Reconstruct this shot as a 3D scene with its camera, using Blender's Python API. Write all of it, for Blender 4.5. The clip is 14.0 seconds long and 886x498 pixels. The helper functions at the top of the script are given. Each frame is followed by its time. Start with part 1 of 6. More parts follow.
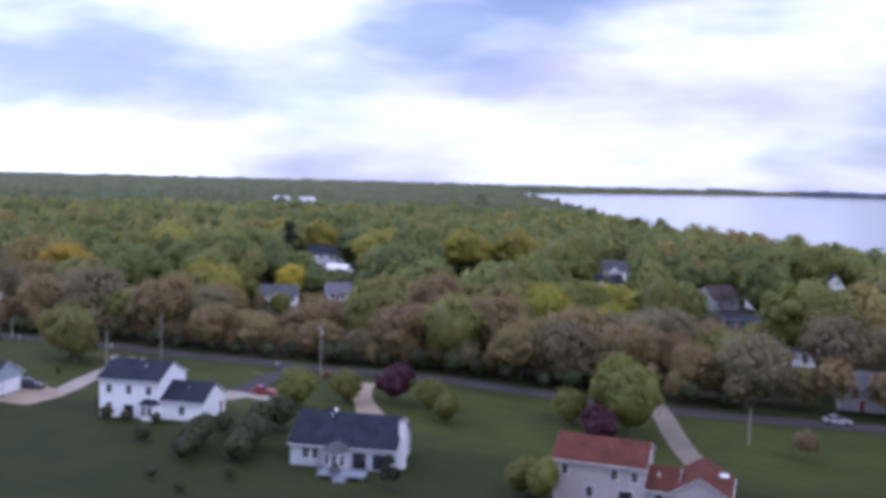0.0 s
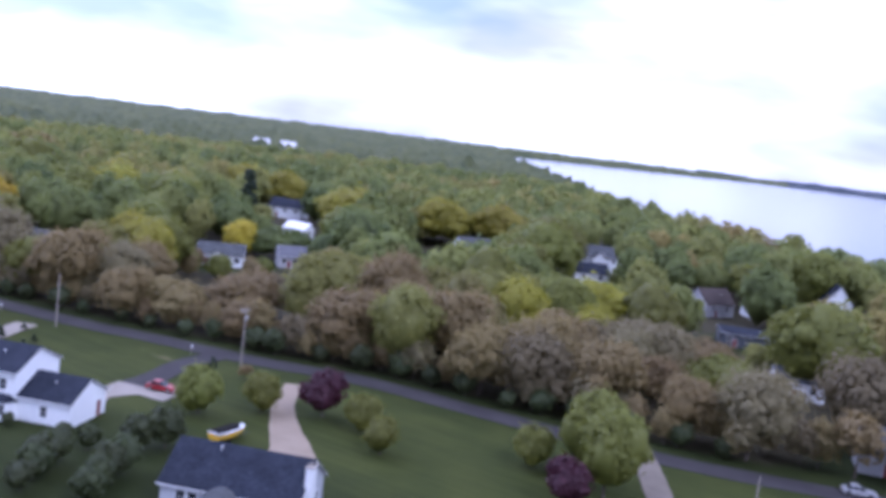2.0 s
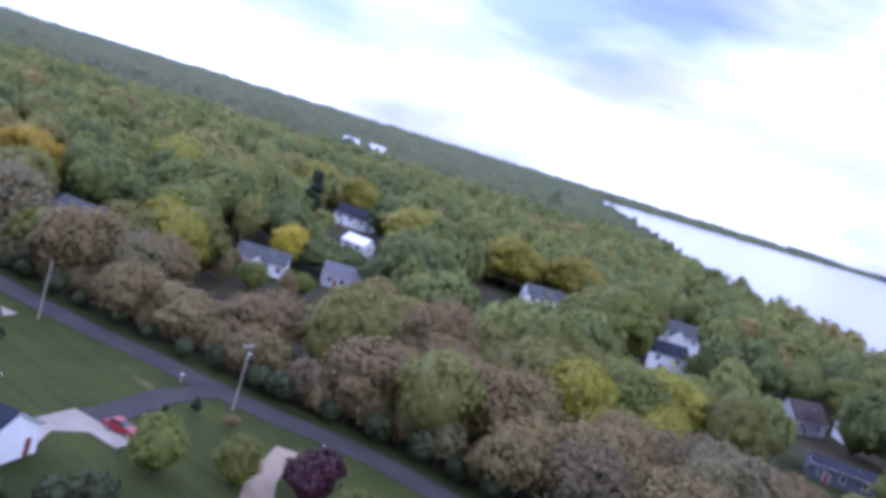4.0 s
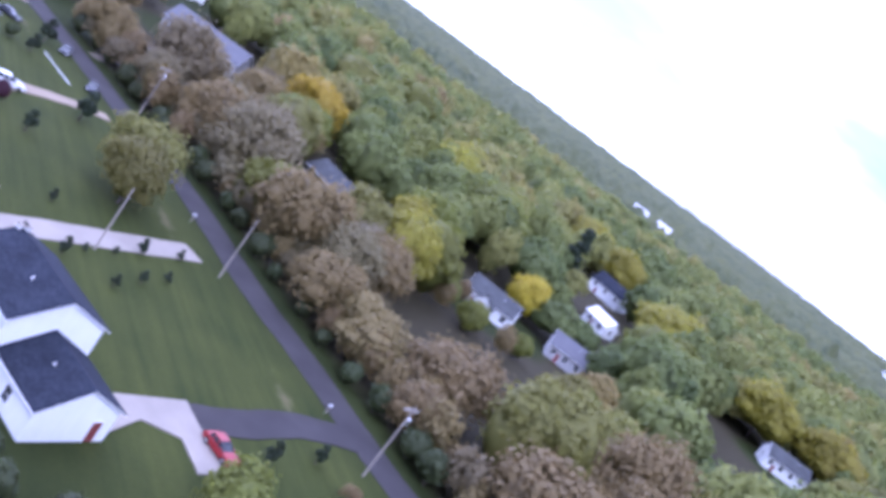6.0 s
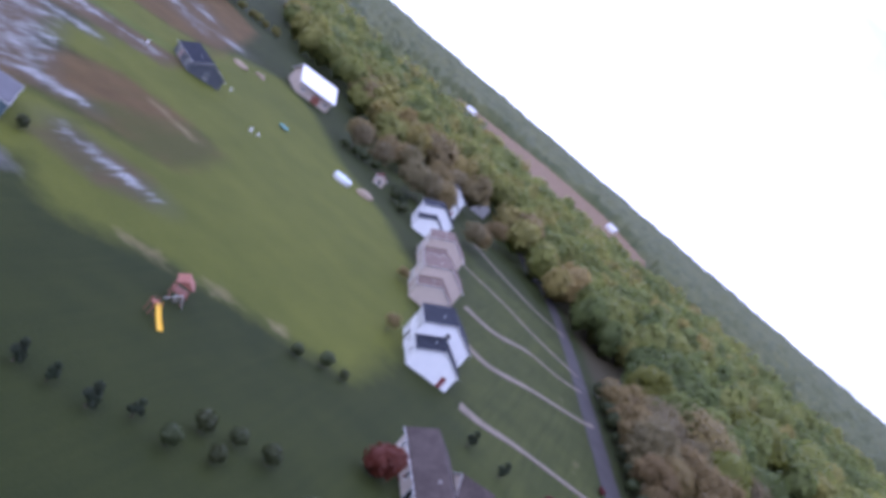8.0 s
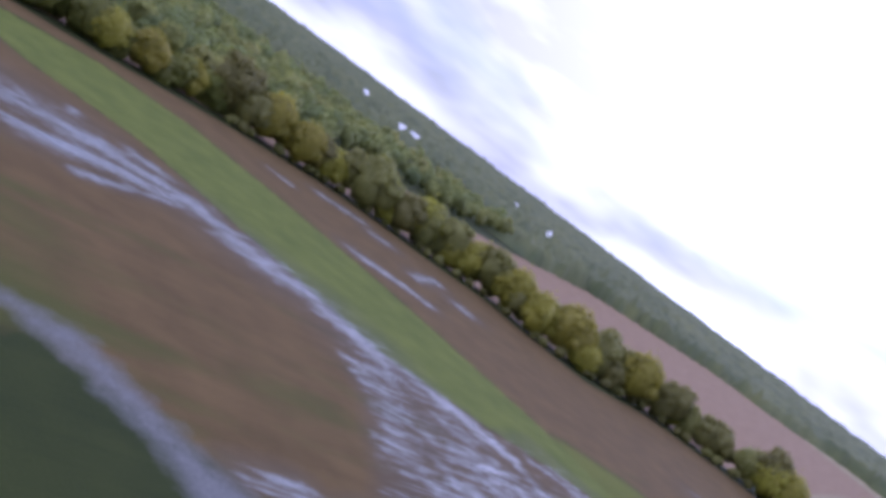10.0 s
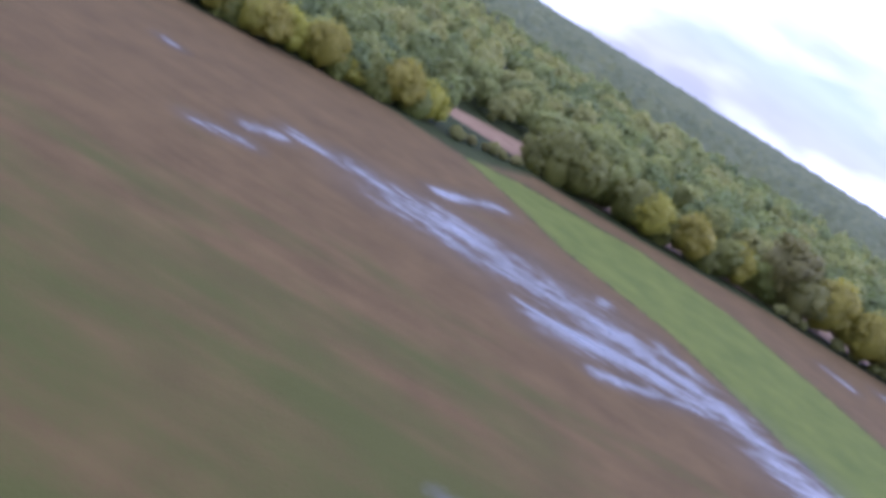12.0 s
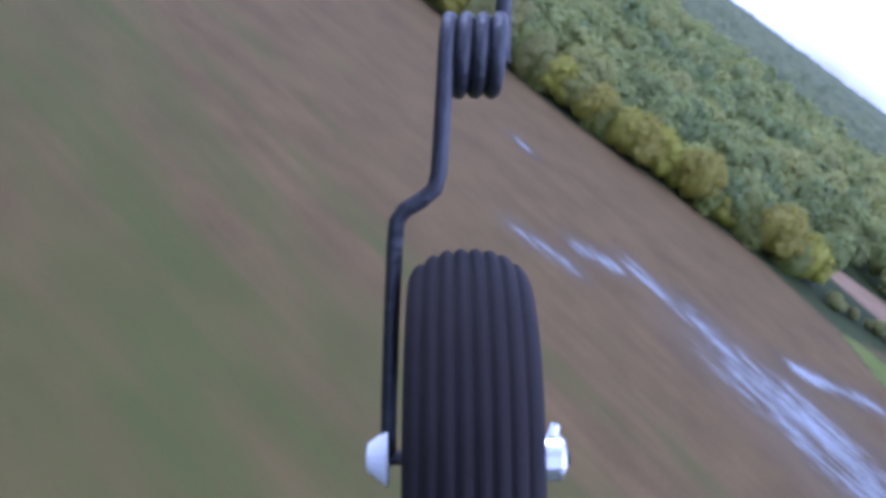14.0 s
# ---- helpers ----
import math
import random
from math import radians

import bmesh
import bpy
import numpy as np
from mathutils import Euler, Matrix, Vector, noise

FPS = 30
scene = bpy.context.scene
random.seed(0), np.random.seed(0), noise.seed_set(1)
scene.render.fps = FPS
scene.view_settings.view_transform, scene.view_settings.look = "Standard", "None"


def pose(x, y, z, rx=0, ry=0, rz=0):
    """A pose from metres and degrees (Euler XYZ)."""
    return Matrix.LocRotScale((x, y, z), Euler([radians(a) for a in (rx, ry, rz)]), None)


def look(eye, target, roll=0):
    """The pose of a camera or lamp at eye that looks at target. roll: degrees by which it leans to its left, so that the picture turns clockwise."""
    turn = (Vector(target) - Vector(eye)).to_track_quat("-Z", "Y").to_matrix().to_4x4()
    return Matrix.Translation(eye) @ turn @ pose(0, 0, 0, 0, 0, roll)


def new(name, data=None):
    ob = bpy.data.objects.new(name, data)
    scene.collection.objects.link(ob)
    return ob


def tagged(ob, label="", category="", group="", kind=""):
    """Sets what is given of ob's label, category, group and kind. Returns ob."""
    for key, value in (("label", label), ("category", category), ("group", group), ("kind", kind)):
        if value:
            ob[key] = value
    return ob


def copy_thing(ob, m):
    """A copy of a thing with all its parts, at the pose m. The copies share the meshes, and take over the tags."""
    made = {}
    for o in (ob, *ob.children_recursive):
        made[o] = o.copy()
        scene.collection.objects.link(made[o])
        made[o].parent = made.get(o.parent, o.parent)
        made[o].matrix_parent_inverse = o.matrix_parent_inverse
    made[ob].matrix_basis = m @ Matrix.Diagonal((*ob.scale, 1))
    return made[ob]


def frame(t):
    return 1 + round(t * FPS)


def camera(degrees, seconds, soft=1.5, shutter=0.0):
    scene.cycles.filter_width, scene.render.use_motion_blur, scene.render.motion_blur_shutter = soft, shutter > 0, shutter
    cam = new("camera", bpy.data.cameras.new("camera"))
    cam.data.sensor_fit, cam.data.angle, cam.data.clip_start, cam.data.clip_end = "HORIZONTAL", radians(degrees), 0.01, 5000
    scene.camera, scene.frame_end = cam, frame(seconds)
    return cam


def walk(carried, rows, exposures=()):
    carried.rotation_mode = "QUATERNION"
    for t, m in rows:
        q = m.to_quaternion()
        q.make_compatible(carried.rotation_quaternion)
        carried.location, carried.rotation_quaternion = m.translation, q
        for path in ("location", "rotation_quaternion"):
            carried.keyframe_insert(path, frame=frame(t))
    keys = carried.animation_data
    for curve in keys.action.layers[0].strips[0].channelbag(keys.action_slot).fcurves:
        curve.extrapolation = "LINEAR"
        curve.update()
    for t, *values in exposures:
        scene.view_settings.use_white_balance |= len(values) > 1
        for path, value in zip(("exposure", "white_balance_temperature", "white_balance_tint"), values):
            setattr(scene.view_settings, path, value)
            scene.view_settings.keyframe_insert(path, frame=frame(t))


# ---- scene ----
cam = camera(51.0, 14.0, soft=4.5, shutter=0.0)
# seconds, eye, heading to the left of +y, pitch, lean to the left
FLIGHT = [
    (0, (60.35, 9.84, 38.73), 32.75, -4.32, 1.52),
    (0.5, (56.72, 17.45, 39.65), 32.02, -6.42, 1.24),
    (1, (53.34, 24.60, 40.16), 31.27, -6.41, 2.76),
    (1.5, (49.89, 32.03, 40.63), 31.46, -6.79, 5.67),
    (2, (46.52, 38.35, 41.02), 31.51, -6.94, 7.03),
    (2.5, (43.45, 44.83, 41.68), 31.81, -6.95, 10.21),
    (3, (39.73, 51.02, 42.49), 34.63, -7.03, 11.90),
    (3.2, (38.13, 53.45, 42.76), 35.18, -7.08, 11.63),
    (5.3, (19.85, 77.10, 43.63), 41.88, -7.84, 31.73),
    (5.5, (17.71, 79.03, 43.68), 45.82, -9.48, 30.50),
    (6, (12.42, 84.13, 43.64), 51.82, -11.13, 36.84),
    (6.5, (5.01, 87.41, 43.20), 65.04, -6.18, 40.17),
    (7, (-1.84, 89.60, 43.30), 79.81, -2.84, 40.03),
    (7.5, (-8.95, 90.06, 43.49), 87.90, -7.74, 40.73),
    (8, (-15.75, 88.18, 44.12), 98.16, -9.81, 40.52),
    (8.5, (-22.18, 85.72, 43.42), 109.64, -8.85, 38.76),
    (9, (-27.75, 81.99, 42.48), 122.29, -7.71, 37.78),
    (9.2, (-30.04, 80.31, 42.54), 126.34, -7.03, 37.43),
    (11.5, (-47.95, 53.72, 42.25), 168.53, -12.51, 33.59),
    (12, (-48.29, 47.83, 41.46), 175.68, -16.01, 31.96),
    (12.5, (-48.53, 41.36, 40.47), 181.83, -18.31, 31.04),
    (13, (-48.83, 34.42, 39.80), 188.83, -20.44, 28.71),
    (13.5, (-48.65, 29.16, 38.95), 193.48, -21.18, 31.71),
    (14, (-48.11, 24.02, 38.48), 198.95, -22.08, 36.57),
]


def flown(eye, yaw, pitch, lean):
    y, p = radians(yaw), radians(pitch)
    ahead = Vector((-math.sin(y) * math.cos(p), math.cos(y) * math.cos(p), math.sin(p)))
    return look(eye, Vector(eye) + 50 * ahead, lean)


walk(cam, [(t, flown(eye, yaw, pitch, lean)) for t, eye, yaw, pitch, lean in FLIGHT],
     exposures=[(0.0, -0.5, 5180, 29), (0.5, -0.06, 5080, 29), (3.2, -0.12, 4930, 30), (5.3, -0.12, 4760, 31), (6.0, 0.44, 4800, 35), (6.5, 0.30, 4880, 33), (6.7, -0.30, 4950, 31), (7.0, -0.93, 5120, 30),
                (7.1, -1.25, 5200, 30), (7.5, -1.5, 5450, 29), (8.0, -0.2, 5050, 31), (8.5, -0.2, 4930, 37), (9.2, -0.42, 5100, 33), (11.3, 0.04, 5000, 36), (12.0, 0.2, 4880, 34), (12.6, 0.22, 4680, 33), (14.0, 0.33, 4500, 30)])

# ---------------------------------------------------------------- sky and sun
SUN_AZ, SUN_EL = radians(103), radians(46)
world = bpy.data.worlds.new("world")
scene.world = world
world.use_nodes = True
wn, wl = world.node_tree.nodes, world.node_tree.links
wn.clear()
w_out = wn.new("ShaderNodeOutputWorld")
w_sky = wn.new("ShaderNodeTexSky")
w_sky.sky_type, w_sky.sun_disc = "NISHITA", False
w_sky.sun_elevation, w_sky.sun_rotation = SUN_EL, SUN_AZ
w_clear, w_cloud, w_mix = wn.new("ShaderNodeBackground"), wn.new("ShaderNodeBackground"), wn.new("ShaderNodeMixShader")
w_clear.inputs["Strength"].default_value = 0.13
w_thin, w_tmap, w_tramp = wn.new("ShaderNodeTexNoise"), wn.new("ShaderNodeMapping"), wn.new("ShaderNodeValToRGB")
w_tmap.inputs["Scale"].default_value = (2.6, 2.6, 11.0)
w_thin.inputs["Scale"].default_value, w_thin.inputs["Detail"].default_value = 1.3, 5.0
w_tramp.color_ramp.elements[0].position, w_tramp.color_ramp.elements[0].color = 0.36, (0.60, 0.58, 0.72, 1)
w_tramp.color_ramp.elements[1].position, w_tramp.color_ramp.elements[1].color = 0.60, (0.98, 0.98, 1.0, 1)
w_cloud.inputs["Strength"].default_value = 1.25
w_co, w_map, w_noise, w_ramp = (wn.new("ShaderNodeTexCoord"), wn.new("ShaderNodeMapping"), wn.new("ShaderNodeTexNoise"), wn.new("ShaderNodeValToRGB"))
w_map.inputs["Scale"].default_value = (1.5, 1.5, 4.6)
w_noise.inputs["Scale"].default_value, w_noise.inputs["Detail"].default_value = 1.7, 4.0
w_ramp.color_ramp.elements[0].position, w_ramp.color_ramp.elements[0].color = 0.38, (0.25, 0.25, 0.25, 1)
w_ramp.color_ramp.elements[1].position, w_ramp.color_ramp.elements[1].color = 0.53, (1, 1, 1, 1)
wl.new(w_co.outputs["Generated"], w_map.inputs["Vector"])
wl.new(w_co.outputs["Generated"], w_tmap.inputs["Vector"])
wl.new(w_tmap.outputs["Vector"], w_thin.inputs["Vector"])
wl.new(w_thin.outputs["Fac"], w_tramp.inputs["Fac"])
wl.new(w_tramp.outputs["Color"], w_cloud.inputs["Color"])
wl.new(w_map.outputs["Vector"], w_noise.inputs["Vector"])
wl.new(w_noise.outputs["Fac"], w_ramp.inputs["Fac"])
wl.new(w_sky.outputs["Color"], w_clear.inputs["Color"])
wl.new(w_ramp.outputs["Color"], w_mix.inputs["Fac"])
wl.new(w_clear.outputs["Background"], w_mix.inputs[1])
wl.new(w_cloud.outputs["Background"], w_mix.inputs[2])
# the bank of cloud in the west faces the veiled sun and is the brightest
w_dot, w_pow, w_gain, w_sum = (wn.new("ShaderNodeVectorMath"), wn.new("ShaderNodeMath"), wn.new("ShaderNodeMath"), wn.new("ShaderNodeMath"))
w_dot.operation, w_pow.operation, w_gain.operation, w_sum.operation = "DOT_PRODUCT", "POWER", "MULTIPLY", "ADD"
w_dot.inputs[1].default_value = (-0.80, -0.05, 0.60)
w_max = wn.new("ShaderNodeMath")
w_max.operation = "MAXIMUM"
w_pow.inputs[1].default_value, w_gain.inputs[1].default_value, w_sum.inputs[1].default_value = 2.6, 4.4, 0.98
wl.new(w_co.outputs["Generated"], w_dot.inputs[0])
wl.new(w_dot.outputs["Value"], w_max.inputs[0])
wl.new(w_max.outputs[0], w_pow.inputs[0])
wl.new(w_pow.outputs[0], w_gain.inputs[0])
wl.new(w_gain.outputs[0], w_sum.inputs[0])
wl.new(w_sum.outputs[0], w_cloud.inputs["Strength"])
wl.new(w_mix.outputs["Shader"], w_out.inputs["Surface"])

sun_data = bpy.data.lights.new("sun", "SUN")
sun_data.energy, sun_data.angle, sun_data.color = 1.7, radians(18), (1.0, 0.96, 0.90)
sun = new("sun", sun_data)
sun_from = Vector((math.sin(SUN_AZ) * math.cos(SUN_EL), math.cos(SUN_AZ) * math.cos(SUN_EL), math.sin(SUN_EL)))
sun.matrix_world = look(sun_from * 300, (0, 0, 0))

# ---------------------------------------------------------------- small tools
K = 1.1  # plan units to metres
rnd = random.Random(7)


def plan(x, y, z=0.0):
    return Vector((x * K, y * K, z))


def link_mesh(name, me, parent=None, label=""):
    ob = new(name, me)
    if parent is not None:
        ob.parent = parent
    if label:
        ob["label"] = label
    return ob


def part(name, bm, material, parent=None, label="", smooth=False):
    me = bpy.data.meshes.new(name)
    bmesh.ops.recalc_face_normals(bm, faces=bm.faces)
    bm.to_mesh(me)
    bm.free()
    me.materials.append(material)
    if smooth:
        me.shade_smooth()
    return link_mesh(name, me, parent, label)


def thing(name, x, y, turn=0.0, z=0.0, label="", category="", group=""):
    """An empty at a place of the plan, which carries the parts."""
    ob = new(name)
    ob.empty_display_size = 0.3
    ob.matrix_world = Matrix.Translation(plan(x, y, z)) @ Matrix.Rotation(radians(turn), 4, "Z")
    return tagged(ob, label, category, group)


def box(bm, x0, x1, y0, y1, z0, z1, bevel=0.0):
    vs = [bm.verts.new((x, y, z)) for x in (x0, x1) for y in (y0, y1) for z in (z0, z1)]
    fs = [bm.faces.new([vs[i] for i in q]) for q in ((0, 1, 3, 2), (4, 6, 7, 5), (0, 4, 5, 1), (2, 3, 7, 6), (0, 2, 6, 4), (1, 5, 7, 3))]
    if bevel:
        es = list({e for f in fs for e in f.edges})
        bmesh.ops.bevel(bm, geom=es, offset=bevel, segments=2, affect="EDGES", profile=0.6)


def prism(bm, outline, z0, z1):
    """An upright prism over an outline of (x, y)."""
    lo = [bm.verts.new((x, y, z0)) for x, y in outline]
    hi = [bm.verts.new((x, y, z1)) for x, y in outline]
    n = len(outline)
    bm.faces.new(lo[::-1])
    bm.faces.new(hi)
    for i in range(n):
        bm.faces.new([lo[i], lo[(i + 1) % n], hi[(i + 1) % n], hi[i]])


def tube(bm, a, b, r0, r1, n=8, caps=True):
    a, b = Vector(a), Vector(b)
    q = (b - a).to_track_quat("Z", "Y")
    rings = []
    for p, r in ((a, r0), (b, r1)):
        rings.append([bm.verts.new(p + q @ Vector((r * math.cos(2 * math.pi * i / n), r * math.sin(2 * math.pi * i / n), 0))) for i in range(n)])
    for i in range(n):
        bm.faces.new([rings[0][i], rings[0][(i + 1) % n], rings[1][(i + 1) % n], rings[1][i]])
    if caps:
        bm.faces.new(rings[0][::-1])
        bm.faces.new(rings[1])


def sweep(bm, pts, r, n=10):
    """A round bar along points, one skin."""
    pts = [Vector(p) for p in pts]
    rings, up = [], None
    for i, p in enumerate(pts):
        d = (pts[min(i + 1, len(pts) - 1)] - pts[max(i - 1, 0)]).normalized()
        if up is None:
            up = d.orthogonal().normalized()
        up = (up - d * up.dot(d)).normalized()
        side = d.cross(up)
        rings.append([bm.verts.new(p + r * (math.cos(2 * math.pi * k / n) * up + math.sin(2 * math.pi * k / n) * side)) for k in range(n)])
    for a, b in zip(rings, rings[1:]):
        for k in range(n):
            bm.faces.new([a[k], a[(k + 1) % n], b[(k + 1) % n], b[k]])
    bm.faces.new(rings[0][::-1])
    bm.faces.new(rings[-1])


def lathe(bm, profile, n=32, axis="Y"):
    """Turns (radius, height along the axis) rows into a body."""
    rings = []
    for r, h in profile:
        ring = []
        for i in range(n):
            c, s = r * math.cos(2 * math.pi * i / n), r * math.sin(2 * math.pi * i / n)
            ring.append(bm.verts.new((c, h, s) if axis == "Y" else (c, s, h) if axis == "Z" else (h, c, s)))
        rings.append(ring)
    for a, b in zip(rings, rings[1:]):
        for i in range(n):
            bm.faces.new([a[i], a[(i + 1) % n], b[(i + 1) % n], b[i]])
    bm.faces.new(rings[0][::-1])
    bm.faces.new(rings[-1])


def from_arrays(name, verts, faces, material):
    """A mesh from numpy arrays of places and of triangles or quads."""
    me = bpy.data.meshes.new(name)
    k = faces.shape[1]
    me.vertices.add(len(verts))
    me.vertices.foreach_set("co", np.ascontiguousarray(verts, np.float32).ravel())
    me.loops.add(faces.size)
    me.loops.foreach_set("vertex_index", np.ascontiguousarray(faces, np.int32).ravel())
    me.polygons.add(len(faces))
    me.polygons.foreach_set("loop_start", np.arange(len(faces), dtype=np.int32) * k)
    me.update(calc_edges=True)
    me.materials.append(material)
    return me


# ---------------------------------------------------------------- materials
def ramp_of(nt, a, b, lo=0.3, hi=0.7):
    r = nt.nodes.new("ShaderNodeValToRGB")
    r.color_ramp.elements[0].position, r.color_ramp.elements[0].color = lo, (*a, 1)
    r.color_ramp.elements[1].position, r.color_ramp.elements[1].color = hi, (*b, 1)
    return r


def noise_of(nt, scale, detail=3.0, stretch=(1, 1, 1), turn=0.0, coords="Object"):
    c = nt.nodes.new("ShaderNodeTexCoord")
    m = nt.nodes.new("ShaderNodeMapping")
    m.inputs["Scale"].default_value = stretch
    m.inputs["Rotation"].default_value = (0, 0, turn)
    n = nt.nodes.new("ShaderNodeTexNoise")
    n.inputs["Scale"].default_value, n.inputs["Detail"].default_value = scale, detail
    nt.links.new(c.outputs[coords], m.inputs["Vector"])
    nt.links.new(m.outputs["Vector"], n.inputs["Vector"])
    return n


def mixed(nt, fac, a, b, mode="MIX"):
    """A colour mix; a and b are sockets or colours, fac a socket or a number."""
    m = nt.nodes.new("ShaderNodeMix")
    m.data_type, m.blend_type = "RGBA", mode
    for socket, value in ((m.inputs[0], fac), (m.inputs[6], a), (m.inputs[7], b)):
        if isinstance(value, bpy.types.NodeSocket):
            nt.links.new(value, socket)
        elif isinstance(value, (int, float)):
            socket.default_value = value
        else:
            socket.default_value = (*value, 1)
    return m.outputs[2]


def calc(nt, op, a, b=0.0, clamp=False):
    m = nt.nodes.new("ShaderNodeMath")
    m.operation, m.use_clamp = op, clamp
    for socket, value in ((m.inputs[0], a), (m.inputs[1], b)):
        if isinstance(value, bpy.types.NodeSocket):
            nt.links.new(value, socket)
        else:
            socket.default_value = value
    return m.outputs[0]


def blank(name, rough=0.7, metal=0.0):
    m = bpy.data.materials.new(name)
    m.use_nodes = True
    nt = m.node_tree
    b = nt.nodes["Principled BSDF"]
    b.inputs["Roughness"].default_value, b.inputs["Metallic"].default_value = rough, metal
    return m, nt, b


def add_bump(nt, b, height, strength, distance):
    bump = nt.nodes.new("ShaderNodeBump")
    bump.inputs["Strength"].default_value, bump.inputs["Distance"].default_value = strength, distance
    nt.links.new(height, bump.inputs["Height"])
    nt.links.new(bump.outputs["Normal"], b.inputs["Normal"])


def surface(name, c1, c2, scale=3.0, rough=0.7, metal=0.0, bump=0.2, fine=40.0, stretch=(1, 1, 1), spread=0.0, coat=0.0):
    """Two colours mottled at two scales, with a fine relief; spread varies it from object to object."""
    m, nt, b = blank(name, rough, metal)
    if rough > 0.8:
        b.inputs["Specular IOR Level"].default_value = 0.2
    big, small = noise_of(nt, scale, 4.0, stretch), noise_of(nt, fine, 2.0)
    col = ramp_of(nt, c1, c2)
    nt.links.new(calc(nt, "ADD", calc(nt, "MULTIPLY", big.outputs["Fac"], 0.7), calc(nt, "MULTIPLY", small.outputs["Fac"], 0.3)), col.inputs["Fac"])
    out = col.outputs["Color"]
    if spread:
        info = nt.nodes.new("ShaderNodeObjectInfo")
        hsv = nt.nodes.new("ShaderNodeHueSaturation")
        nt.links.new(calc(nt, "ADD", 1 - spread, calc(nt, "MULTIPLY", info.outputs["Random"], 2 * spread)), hsv.inputs["Value"])
        nt.links.new(calc(nt, "ADD", 0.5 - spread * 0.06, calc(nt, "MULTIPLY", info.outputs["Random"], spread * 0.12)), hsv.inputs["Hue"])
        nt.links.new(out, hsv.inputs["Color"])
        out = hsv.outputs["Color"]
    nt.links.new(out, b.inputs["Base Color"])
    if coat:
        b.inputs["Coat Weight"].default_value = coat
    if bump:
        add_bump(nt, b, small.outputs["Fac"], bump, 0.02)
    return m


def let_through(nt, b, colour, share=0.5):
    """Leaves pass part of the light."""
    tr, mx = nt.nodes.new("ShaderNodeBsdfTranslucent"), nt.nodes.new("ShaderNodeMixShader")
    mx.inputs[0].default_value = share
    nt.links.new(colour, tr.inputs["Color"])
    nt.links.new(b.outputs["BSDF"], mx.inputs[1])
    nt.links.new(tr.outputs["BSDF"], mx.inputs[2])
    nt.links.new(mx.outputs["Shader"], nt.nodes["Material Output"].inputs["Surface"])


def foliage(name, c1, c2, spread=0.13, gloss=0.6):
    """Leaves: each clump has its own tone, each tree its own shade."""
    m, nt, b = blank(name, gloss)
    geo, info = nt.nodes.new("ShaderNodeNewGeometry"), nt.nodes.new("ShaderNodeObjectInfo")
    n, big = noise_of(nt, 1.1, 5.0), noise_of(nt, 0.22, 2.0)
    fac = calc(nt, "ADD", calc(nt, "MULTIPLY", geo.outputs["Random Per Island"], 0.22), calc(nt, "ADD", calc(nt, "MULTIPLY", n.outputs["Fac"], 0.38), calc(nt, "MULTIPLY", big.outputs["Fac"], 0.40)))
    col = ramp_of(nt, c1, c2, 0.22, 0.78)
    nt.links.new(fac, col.inputs["Fac"])
    hsv = nt.nodes.new("ShaderNodeHueSaturation")
    nt.links.new(calc(nt, "ADD", 1 - spread, calc(nt, "MULTIPLY", info.outputs["Random"], 2 * spread)), hsv.inputs["Value"])
    nt.links.new(calc(nt, "ADD", 0.49, calc(nt, "MULTIPLY", info.outputs["Random"], 0.02)), hsv.inputs["Hue"])
    nt.links.new(col.outputs["Color"], hsv.inputs["Color"])
    nt.links.new(hsv.outputs["Color"], b.inputs["Base Color"])
    let_through(nt, b, hsv.outputs["Color"])
    return m


def siding(name, c1, c2):
    """Painted lap boards, 0.13 m high, with faint weather streaks."""
    m, nt, b = blank(name, 0.55)
    n, s = noise_of(nt, 0.6, 4.0), noise_of(nt, 2.0, 3.0, (1, 1, 0.12))
    col = ramp_of(nt, c1, c2, 0.2, 0.75)
    nt.links.new(calc(nt, "ADD", calc(nt, "MULTIPLY", n.outputs["Fac"], 0.5), calc(nt, "MULTIPLY", s.outputs["Fac"], 0.5)), col.inputs["Fac"])
    nt.links.new(col.outputs["Color"], b.inputs["Base Color"])
    c, w = nt.nodes.new("ShaderNodeTexCoord"), nt.nodes.new("ShaderNodeTexWave")
    w.bands_direction, w.wave_profile = "Z", "SAW"
    w.inputs["Scale"].default_value = 0.314 / 0.13 * 0.5 * 2
    nt.links.new(c.outputs["Object"], w.inputs["Vector"])
    add_bump(nt, b, w.outputs["Fac"], 0.5, 0.015)
    return m


def shingles(name, c1, c2):
    """Asphalt shingles: courses 0.14 m high, each tab its own tone."""
    m, nt, b = blank(name, 0.9)
    b.inputs["Specular IOR Level"].default_value = 0.12
    br = nt.nodes.new("ShaderNodeTexBrick")
    br.inputs["Scale"].default_value = 1.0
    br.inputs["Brick Width"].default_value, br.inputs["Row Height"].default_value, br.inputs["Mortar Size"].default_value = 0.3, 0.14, 0.006
    br.inputs["Color1"].default_value, br.inputs["Color2"].default_value = (*c1, 1), (*c2, 1)
    br.inputs["Mortar"].default_value = tuple(0.6 * v for v in c1) + (1,)
    c = nt.nodes.new("ShaderNodeTexCoord")
    nt.links.new(c.outputs["Object"], br.inputs["Vector"])
    n = noise_of(nt, 0.5, 5.0)
    tone = ramp_of(nt, (0.75, 0.75, 0.75), (1.2, 1.2, 1.2), 0.3, 0.7)
    nt.links.new(n.outputs["Fac"], tone.inputs["Fac"])
    nt.links.new(mixed(nt, 1.0, br.outputs["Color"], tone.outputs["Color"], "MULTIPLY"), b.inputs["Base Color"])
    add_bump(nt, b, br.outputs["Fac"], -0.4, 0.01)
    return m


def glass_pane(name):
    m, nt, b = blank(name, 0.06)
